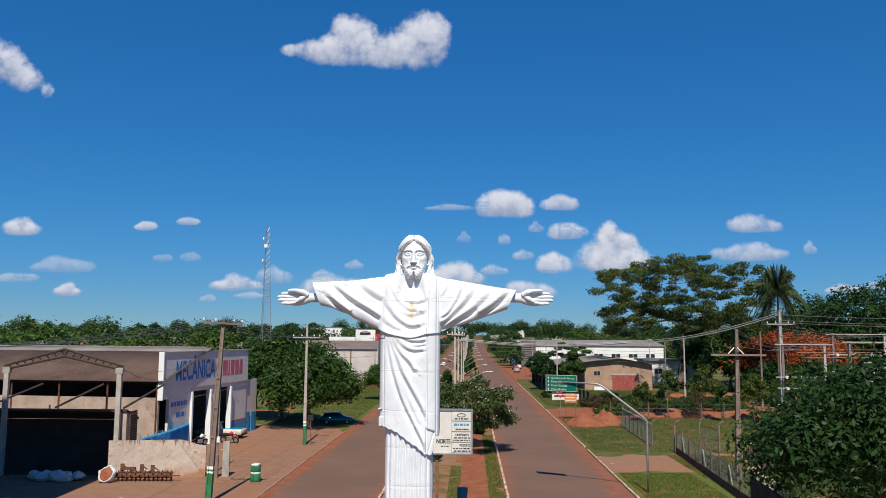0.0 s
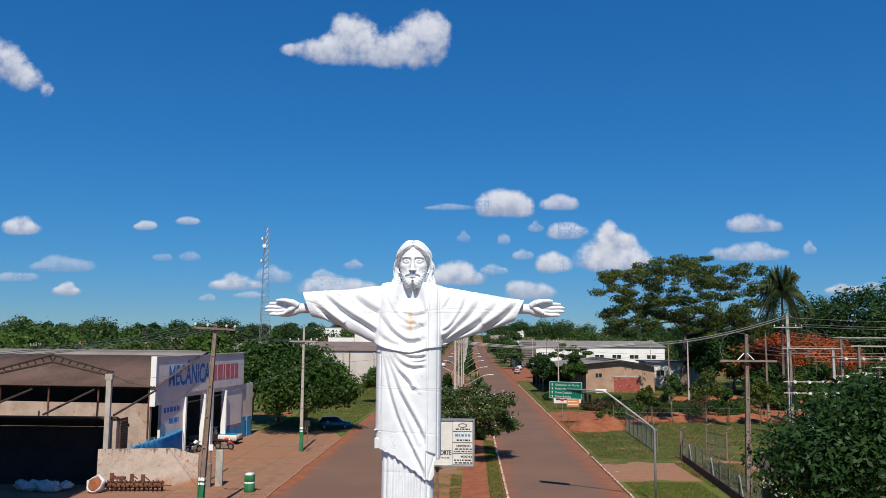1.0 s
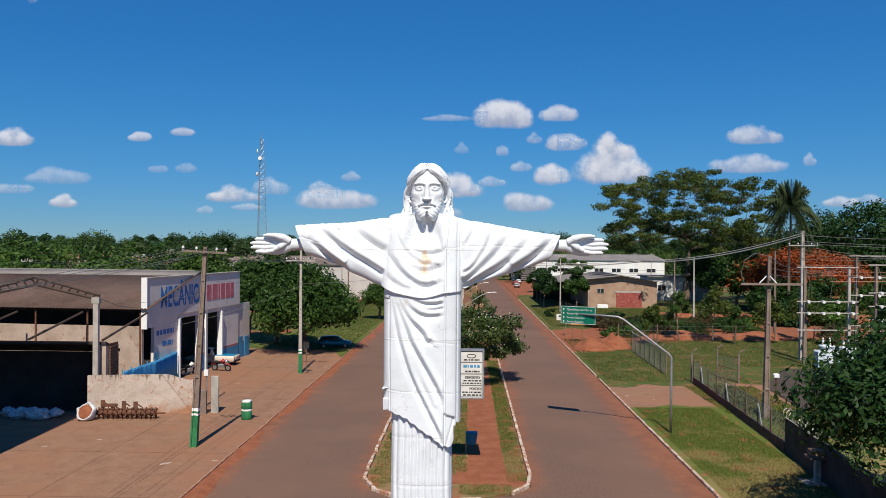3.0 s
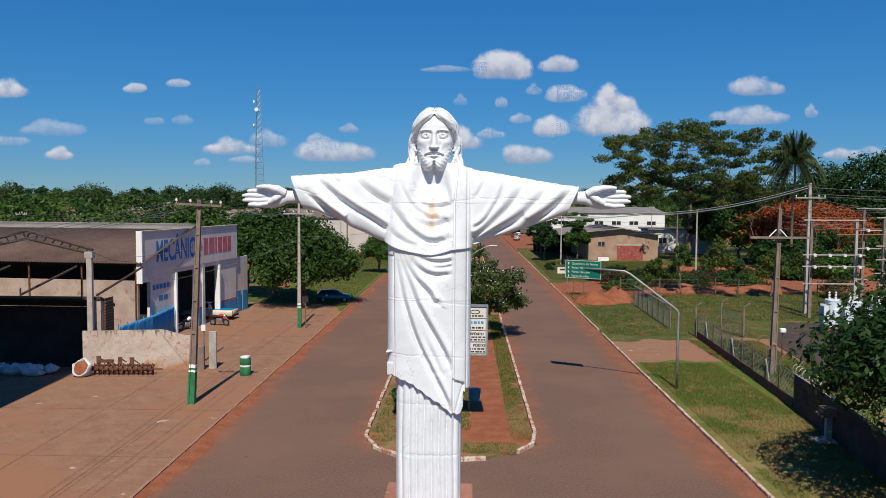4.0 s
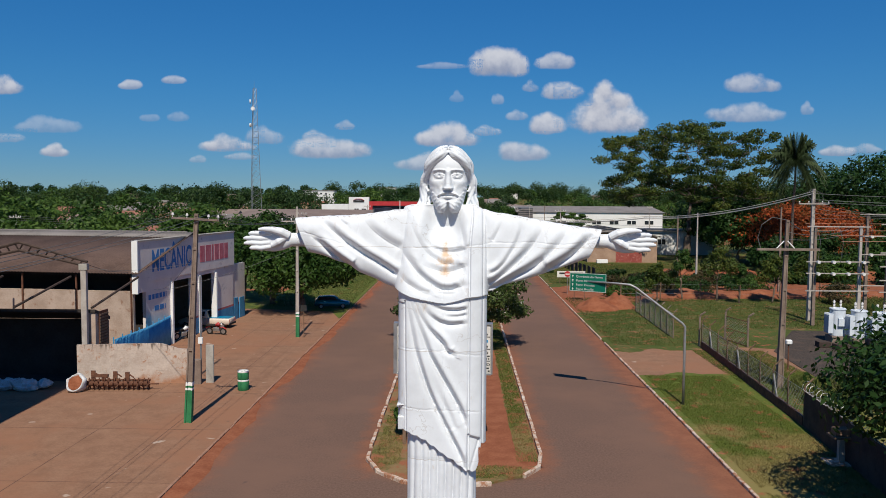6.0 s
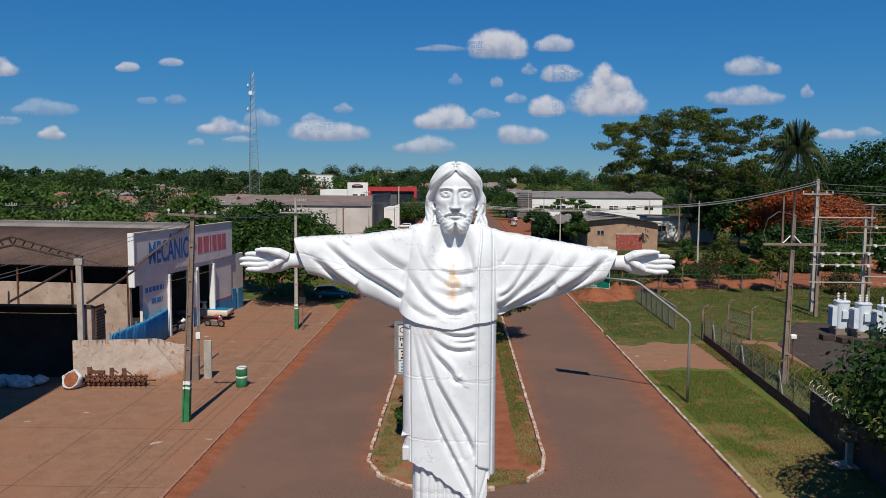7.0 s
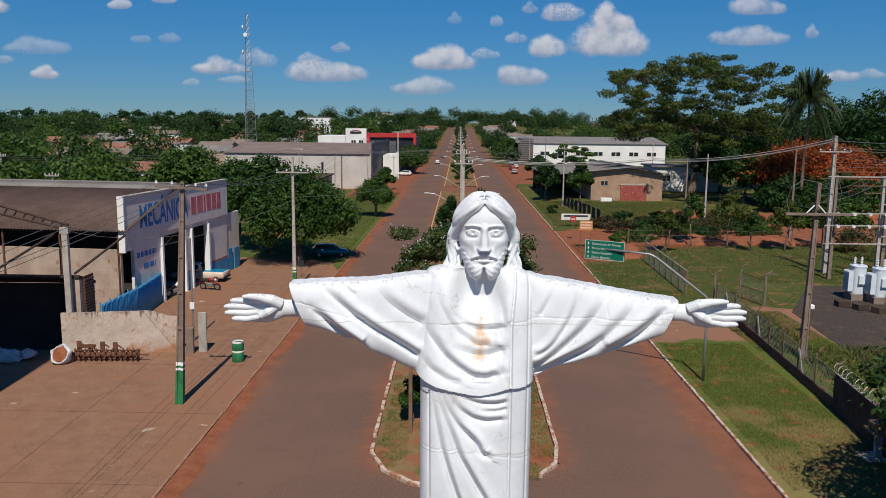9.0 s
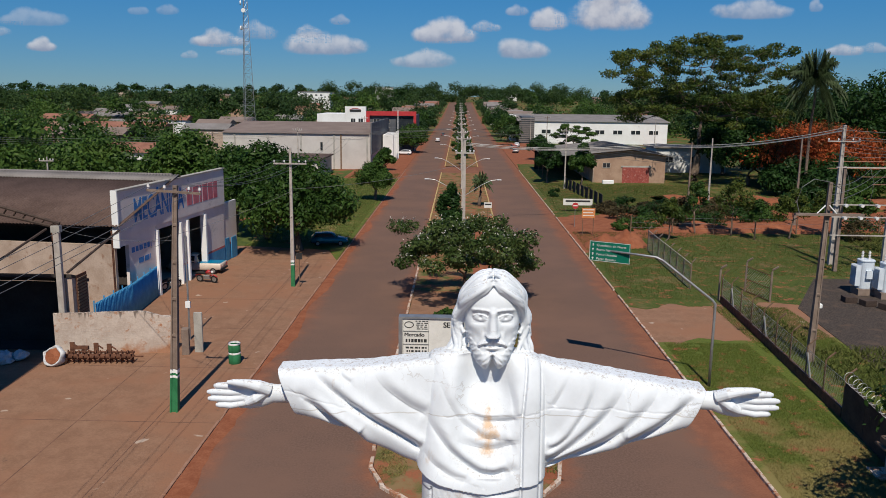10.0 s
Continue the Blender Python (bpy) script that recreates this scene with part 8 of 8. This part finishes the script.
rack(49.5, 56.0, 4.5, "concrete switch rack with porcelain insulators", (7.0, 5.2), 9.2, 0)
bus = thing("busbar", (0, 0, 0), "long orange tubular busbars over the substation", "busbar")
for y, z in ((66.3, 9.4), (72.5, 10.4), (73.5, 9.6), (64.0, 8.9)):
    bm = bmesh.new()
    tube(bm, [(38, y, z), (50, y, z + 0.05), (66, y, z)], 0.035, 6)
    part("tube", bm, "busbar", bus)
# hanging loops on the fence pole and the tall pole
hp = thing("pole_fittings", (22.15, 38.3, 0), "crossarm with white braces and a cable loop on the weathered pole", "crossarm")
bm = bmesh.new()
box(bm, -1.9, 2.3, -0.15, 0.05, 9.55, 9.7)
part("crossarm", bm, "pole_dark", hp)
for s in (-1, 1):
    bm = bmesh.new()
    rod(bm, (s * 0.6, -0.12, 9.7), (s * 0.12, -0.12, 10.2), 0.04, 0.04, 6)
    part("brace", bm, "white_paint", hp)
bm = bmesh.new()
tube(bm, [(-1.6, 0, 9.6), (-1.85, 0, 10.4), (-1.6, 0, 11.3), (-0.9, 0, 11.8), (0.2, 0.2, 11.6), (2.2, 3, 10.9)], 0.022, 6)
part("loop_cable", bm, "cable", hp)
for k in range(3):
    cable([(22.3, 38.4, 11.3 - 0.5 * k), (38.8 + k, 66.3, 10.1)], 0.5, 0.018)
for k in range(4):
    cable([(37.6, 69.6, 12.6 - 0.5 * k), (47.5 + k, 72, 11.3), (70, 72, 11.5)], 0.6, 0.018)
cable([(37.7, 69.6, 12.6), (36.7, 69.4, 13.6), (37.3, 69.6, 14.2), (38.4, 69.6, 13.7), (38.7, 69.6, 12.6)], 0.0, 0.02, label="looped jumper cable on the power pole")
fl = thing("floodlight", (25.2, 44.6, 0.06), "small white floodlight on a short post", "floodlight")
bm = bmesh.new()
rod(bm, (0, 0, 0), (0, 0, 2.0), 0.06, 0.05, 8)
part("post", bm, "iron", fl)
bm = bmesh.new()
box(bm, -0.22, 0.22, -0.2, 0.15, 1.95, 2.3)
soften(bm, 0.06)
part("lamp", bm, "white_paint", fl)

# ---- buildings beyond ----


def windows(parent, spots, y, w, h, mt="glass", frame_mt="white_wall"):
    for x, z in spots:
        bm = bmesh.new()
        box(bm, x - w / 2, x + w / 2, y - 0.06, y - 0.02, z, z + h)
        wd = part("window", bm, frame_mt, parent)
        for s in (-1, 1):
            bm = bmesh.new()
            box(bm, x + s * w * 0.24 - w * 0.21, x + s * w * 0.24 + w * 0.21, y - 0.08, y - 0.06, z + 0.08, z + h - 0.08)
            part("pane", bm, mt, wd)


def bpart(parent, name, mt, *spans, label=""):
    bm = bmesh.new()
    for s in spans:
        box(bm, *s)
    return part(name, bm, mt, parent, label)


# grey warehouse
wh = thing("warehouse", (0, 0, 0), "long grey rendered warehouse with a brown roof", "building")
bpart(wh, "wall", "grey_hall", (-54, -20.6, 170, 212, 0, 7.9))
bm = bmesh.new()
vs = [bm.verts.new(p) for p in ((-54.5, 169.6, 7.9), (-20.8, 169.6, 7.9), (-20.8, 191, 9.9), (-54.5, 191, 9.9), (-20.8, 212.4, 7.9), (-54.5, 212.4, 7.9))]
for f in ((0, 1, 2, 3), (3, 2, 4, 5), (0, 3, 5), (1, 4, 2), (0, 5, 4, 1)):
    bm.faces.new([vs[i] for i in f])
part("roof", bm, "roof_brown", wh)
bpart(wh, "fascia", "dark_wall", (-20.5, -20.2, 169.5, 212, 3.4, 10.4), label="dark metal street front")
for k in range(5):
    x = -51.5 + k * 7.5
    bpart(wh, "pilaster", "concrete", (x, x + 0.35, 169.85, 170, 0, 7.9))
bpart(wh, "downpipe", "wood", (-27.4, -27.1, 169.8, 170, 0, 7.8))
bpart(wh, "slot_window", "glass", (-31.9, -31.4, 169.9, 169.99, 4.2, 6.0))
an = thing("shed", (0, 0, 0), "low grey lean-to shed beside the warehouse", "building")
bpart(an, "wall", "grey_hall", (-44, -28.8, 150, 166, 0, 3.5))
bpart(an, "roof", "roof_sheet", (-44.5, -28.3, 149.4, 166, 3.5, 3.75))
# white and glass shop front
sh = thing("shop", (0, 0, 0), "white shop with blue trim beside the warehouse", "building")
bpart(sh, "wall", "white_wall", (-19.9, -17.2, 192, 206, 0, 6.8))
bpart(sh, "trim", "blue_paint", (-19.95, -17.1, 191.8, 192, 0, 1.0))
for k in range(3):
    bpart(sh, "column", "white_wall", (-17.1, -16.7, 193 + 5 * k, 193.4 + 5 * k, 0, 7.4))
# red and grey shop
rd = thing("red_building", (0, 0, 0), "grey shop with bright red trim and white sign wall", "building")
bpart(rd, "wall", "dark_wall", (-28.2, -14.2, 232, 262, 0, 10.6))
bpart(rd, "roof_band", "red_paint", (-28.6, -13.6, 231.2, 232, 10.6, 11.9), (-28.6, -27.6, 231.2, 231.9, 4, 10.6), (-14.4, -13.6, 231.2, 231.9, 2, 10.6))
bpart(rd, "sign_wall", "white_wall", (-35.0, -28.7, 231.6, 233, 6, 13.2))
bpart(rd, "white_wing", "white_wall", (-43.5, -35.1, 231.8, 250, 0, 10.9))
bpart(rd, "logo_bar", "black", (-33.6, -30.2, 231.5, 231.6, 11.6, 12.2))
bm = bmesh.new()
tube(bm, [(-33.6, 231.45, 12.2), (-32.6, 231.45, 12.6), (-31.2, 231.45, 12.6), (-30.2, 231.45, 12.2)], 0.09, 6)
part("logo_arc", bm, "red_paint", rd)
windows(rd, [(-32.6, 8.3), (-30.3, 8.3)], 231.6, 1.5, 1.4)
windows(rd, [(-25.5, 8.2), (-22.5, 8.2), (-25.5, 5.6), (-22.5, 5.6)], 232, 2.0, 1.5, "glass", "concrete")
bpart(rd, "shop_glass", "glass", (-19.8, -14.6, 231.9, 231.98, 3.5, 10.2))
bpart(rd, "flag_pole", "white_wall", (-19.0, -18.8, 229, 229.2, 0, 12.2))
# block workshop on the right
hs = thing("block_workshop", (0, 0, 0), "bare block workshop with a grey roof and red door", "building")
bm = bmesh.new()
ring = [(26.2, 0), (40.2, 0), (40.2, 5.4), (33.2, 6.5), (26.2, 5.9)]
f = [bm.verts.new((x, 148.0, z)) for x, z in ring]
g = [bm.verts.new((x, 178.0, z)) for x, z in ring]
bm.faces.new(f)
bm.faces.new(g[::-1])
for i in range(5):
    j = (i + 1) % 5
    bm.faces.new((f[i], g[i], g[j], f[j]))
part("wall", bm, "brick", hs)
for x0, z0, x1, z1 in ((16.6, 4.9, 33.2, 6.65), (33.2, 6.65, 41.4, 5.3)):
    bm = bmesh.new()
    sl = math.atan2(z1 - z0, x1 - x0)
    m = Matrix.Translation((x0, 178.5, z0)) @ Matrix.Rotation(-sl, 4, "Y") @ Matrix.Rotation(radians(-90), 4, "Z")
    corrugated(bm, 31.5, math.hypot(x1 - x0, z1 - z0), m, 0.5, 0.05)
    part("roof_slope", bm, "roof_grey", hs, smooth=True)
bpart(hs, "door", "red_door", (31.8, 37.1, 147.9, 147.99, 0, 3.15))
for k in range(9):
    bpart(hs, "door_rib", "red_door", (31.9 + k * 0.62, 31.96 + k * 0.62, 147.86, 147.9, 0.05, 3.1))
bpart(hs, "lintel", "concrete", (31.5, 37.4, 147.9, 147.98, 3.15, 3.45))
windows(hs, [(28.6, 3.0)], 147.98, 1.5, 1.0, "glass", "concrete")
# rear wall near-black: the shade under the carport roof put into its colour
bpart(hs, "carport_wall", "dark", (17.0, 26.0, 176, 176.3, 0, 5))
for y in (149, 158, 167, 176):
    bpart(hs, "carport_post", "wood", (17.0, 17.2, y, y + 0.2, 0, 4.9))
bpart(hs, "side_wall", "plaster", (26.0, 26.18, 148, 178, 0, 5.8))
tk = single("water_tank", (lambda b: (box(b, -1.1, 1.1, -0.4, 0.4, 0, 0.75), soften(b, 0.06), b)[2])(bmesh.new()), "white_paint", "white rectangular trough on the grass", "tank", m=pose(28.6, 145.5, 0.06))
bw = thing("dark_fence", (0, 0, 0), "dark board fence along the workshop side", "fence")
for k in range(9):
    y = 112 + k * 2.9
    bm = bmesh.new()
    box(bm, 21.6 - 0.28 * k, 21.7 - 0.28 * k, y, y + 2.86, 0, 1.9)
    part("panel", bm, "dark", bw)
# white shed with slatted end
ws = thing("white_shed", (0, 0, 0), "long white shed with a grey roof and slatted end", "building")
bpart(ws, "wall", "white_wall", (26.6, 75, 284, 330, 0, 8.0))
bm = bmesh.new()
vs = [bm.verts.new(p) for p in ((20.5, 283.5, 8.0), (76, 283.5, 8.0), (76, 307, 10.2), (20.5, 307, 10.2), (76, 330, 8.0), (20.5, 330, 8.0))]
for f in ((0, 1, 2, 3), (3, 2, 4, 5), (0, 3, 5), (1, 4, 2), (0, 5, 4, 1)):
    bm.faces.new([vs[i] for i in f])
part("roof", bm, "roof_grey", ws)
bpart(ws, "front_wall", "dark_wall", (22.0, 26.5, 282, 330, 0, 9.6))
for k in range(14):
    bpart(ws, "slat", "roof_grey", (21.0, 26.4, 281.7 - 0.0 + k * 0, 281.95, 0.6 + k * 0.68, 1.0 + k * 0.68)) if k < 13 else None
bpart(ws, "sign_tower", "white_wall", (19.0, 20.8, 296, 310, 0, 9.8))
windows(ws, [(31 + k * 6.5, 3.6) for k in range(7)], 284, 3.6, 1.5)
# second white house among the trees
w2 = thing("house", (0, 0, 0), "white house half hidden behind the tall tree", "building")
bpart(w2, "wall", "white_wall", (44, 60, 172, 182, 0, 5.6))
bpart(w2, "roof", "roof_grey", (43.4, 60.6, 171.4, 182.6, 5.6, 5.9))
windows(w2, [(47, 2.4), (53, 2.4)], 172, 2.0, 1.4)

# roofs among the distant trees
def house(x, y, w, d, h, wall_mt, roof_mt, z=0.0):
    ob = thing("house", (x, y, z), "small distant house with a pitched roof among trees", "house", "distant houses")
    bm = bmesh.new()
    box(bm, -w / 2, w / 2, 0, d, -2, h)
    part("wall", bm, wall_mt, ob)
    bm = bmesh.new()
    e = 0.5
    rise = d * 0.18
    vs = [bm.verts.new(p) for p in ((-w / 2 - e, -e, h), (w / 2 + e, -e, h), (w / 2 + e, d / 2, h + rise), (-w / 2 - e, d / 2, h + rise), (w / 2 + e, d + e, h), (-w / 2 - e, d + e, h))]
    for f in ((0, 1, 2, 3), (3, 2, 4, 5), (0, 3, 5), (1, 4, 2), (0, 5, 4, 1)):
        bm.faces.new([vs[i] for i in f])
    part("roof", bm, roof_mt, ob)
    for s in (-0.25, 0.25):
        bm = bmesh.new()
        box(bm, s * w - 0.6, s * w + 0.6, -0.05, -0.01, 1.1, 2.2)
        part("window", bm, "glass", ob)


r = random.Random(12)
for k in range(44):
    y = r.uniform(230, 620) if k < 30 else r.uniform(600, 1000)
    x = -r.uniform(0.12, 0.5) * (y + 20) if k % 4 else r.uniform(0.1, 0.4) * (y + 20)
    if -30 < x < 30:
        x += 40 if x > 0 else -40
    house(x, y, r.uniform(9, 18), r.uniform(7, 11), r.uniform(4.5, 7.0), r.choice(["white_wall", "plaster", "brick"]), r.choice(["roof_tile", "roof_tile", "roof_grey", "roof_brown", "roof_grey"]), rise_at(y))
for x, y, w, h in ((-118, 640, 26, 14), (-95, 1000, 22, 15), (62, 1000, 16, 14)):
    ob = thing("apartment_building", (x, y, rise_at(y)), "pale distant apartment block above the trees", "building")
    bpart(ob, "wall", "white_wall", (-w / 2, w / 2, 0, 12, -3, h))
    bpart(ob, "roof", "roof_grey", (-w / 2 - 0.4, w / 2 + 0.4, -0.4, 12.4, h, h + 0.5))
    windows(ob, [(-w / 2 + 3 + 4 * k, z) for k in range(int((w - 3) / 4)) for z in (h - 3.0, h - 6.5)], 0, 1.8, 1.4)
for k in range(12):
    x, y = -64 - 11 * (k % 6) - 14 * (k // 6), 138 + 17 * (k * 5 % 8)
    house(x, y, 10 + 3 * (k % 3), 9, 5.5 + 0.7 * (k % 4), ("white_wall", "plaster", "brick")[k % 3], ("roof_tile", "roof_grey", "roof_brown", "roof_tile")[k % 4])
for k in range(9):
    y = 300 + 45 * k
    for s in (-1, 1):
        house(s * r.uniform(24, 30), y, r.uniform(12, 18), 16, r.uniform(4, 7), r.choice(["white_wall", "plaster", "brick"]), r.choice(["roof_tile", "roof_grey", "roof_brown"]), rise_at(y))

# ---- grass blades ----


def blades(name, regions, count, size, seed, label, mt="grass"):
    r2 = np.random.default_rng(seed)
    vs = []
    tot = sum((x1 - x0) * (y1 - y0) for x0, x1, y0, y1, _ in regions)
    for x0, x1, y0, y1, z in regions:
        n = int(count * (x1 - x0) * (y1 - y0) / tot)
        p = np.stack([r2.uniform(x0, x1, n), r2.uniform(y0, y1, n), np.full(n, z)], 1)
        keep = np.array([noise.noise(Vector((a * 0.35, b * 0.35, 3))) + 0.5 * noise.noise(Vector((a * 1.3, b * 1.3, 8))) > -0.55 for a, b, _ in p])
        p = p[keep]
        n = len(p)
        a = r2.uniform(0, math.pi, n)
        u = np.stack([np.cos(a), np.sin(a), 0 * a], 1) * size * 0.14
        h = np.stack([r2.normal(0, 0.8, n), r2.normal(0, 0.8, n), np.ones(n)], 1) * (size * r2.uniform(0.5, 1.3, n))[:, None]
        vs.append(np.stack([p - u, p + u, p + u * 0.4 + h, p - u * 0.4 + h], 1).reshape(-1, 3))
    ob = new(name, leaf_mesh(name, np.concatenate(vs), mt))
    tagged(ob, label, "grass", kind="stuff")


blades("grass", [(13.7, 19.4, 10, 42, 0.06), (0.15, 1.0, 23.6, 44, 0.1), (3.05, 4.1, 22, 66, 0.1), (0.6, 3.2, 19.7, 21.4, 0.1), (-4.0, -2.7, 21.5, 32, 0.1), (20, 26, 40, 52, 0.06)], 120000, 0.085, 3, "short green grass tufts on the verge")
blades("grass", [(13.7, 27, 54, 88, 0.06), (27, 72, 64, 88, 0.06), (14, 45, 105, 145, 0.06), (-23, -13.2, 77, 160, 0.06), (21, 30, 30, 42, 0.06)], 150000, 0.13, 4, "rough grass tufts in the yard", "grass_dark")
blades("weeds", [(22, 30, 33, 41, 0.06), (21.5, 24, 40, 52, 0.06), (46, 75, 76, 90, 0.06)], 16000, 0.34, 6, "tall weeds along the fence", "grass_dark")

# ---- kerb stones ----
def kerb_line(name, pts, label, depth=0.16, h=0.15, step=0.98, limit=300, mt="kerb"):
    ob = thing(name, (0, 0, 0), label, "kerb", kind="structure")
    me = []
    for k in range(4):
        bm = bmesh.new()
        rr = random.Random(k)
        box(bm, -step / 2 + 0.012, step / 2 - 0.012, -depth / 2, depth / 2, -0.05, h)
        for v in bm.verts:
            v.co += Vector((rr.uniform(-0.012, 0.012), rr.uniform(-0.015, 0.015), rr.uniform(-0.015, 0.01)))
        soften(bm, 0.02)
        me.append(mesh_of("kerb_stone", bm, mt))
    rr = random.Random(1)
    n = 0
    carry = 0.0
    for a, b in zip(pts, pts[1:]):
        a, b = Vector((*a, 0)), Vector((*b, 0))
        L = (b - a).length
        ang = math.atan2(b.y - a.y, b.x - a.x)
        m = max(1, round(L / step))
        for i in range(m):
            if n >= limit or rr.random() < 0.04:
                continue
            p = a.lerp(b, (i + 0.5) / m)
            piece("kerb_stone", me[n % 4], ob, Matrix.Translation((p.x, p.y, rr.uniform(-0.03, 0.005))) @ Matrix.Rotation(ang + rr.uniform(-0.02, 0.02), 4, "Z") @ Matrix.Diagonal((L / m / step, 1, 1, 1)))
            n += 1
    return ob


kerb_line("kerb_left", [(-12.65, -4), (-12.65, 172)], "worn kerb stones along the forecourt, half buried in earth", 0.15, 0.08, mt="kerb_worn")
kerb_line("kerb_right", [(13.15, 4), (13.15, 172)], "whitewashed kerb stones along the grass verge", 0.15, 0.16)
M["kerb_yellow"] = mat("kerb_yellow", (0.42, 0.30, 0.12), (0.55, 0.41, 0.18), 0.9, big=1.2, fine=12, c3=(0.30, 0.16, 0.08), lo=0.50, hi=0.62, random_mix=0.3)
kerb_line("kerb_median", [(4.3, 70), (4.3, 23.2)] + NOSE[1:], "whitewashed kerb stones round the median nose", 0.18, 0.19)
kerb_line("kerb_median_left", [(-4.35, 24.2), (-4.35, 70)], "whitewashed kerb stones along the median", 0.18, 0.19)
for x, y0, y1 in ((4.3, 70, 163.5), (-4.35, 70, 163.5), (3.9, 180, 420), (-3.9, 180, 420)):
    kerb_line("kerb_median_far", [(x, y0), (x, y1)], "yellow painted kerb stones along the far median", 0.2, 0.2, 1.96, mt="kerb_yellow")
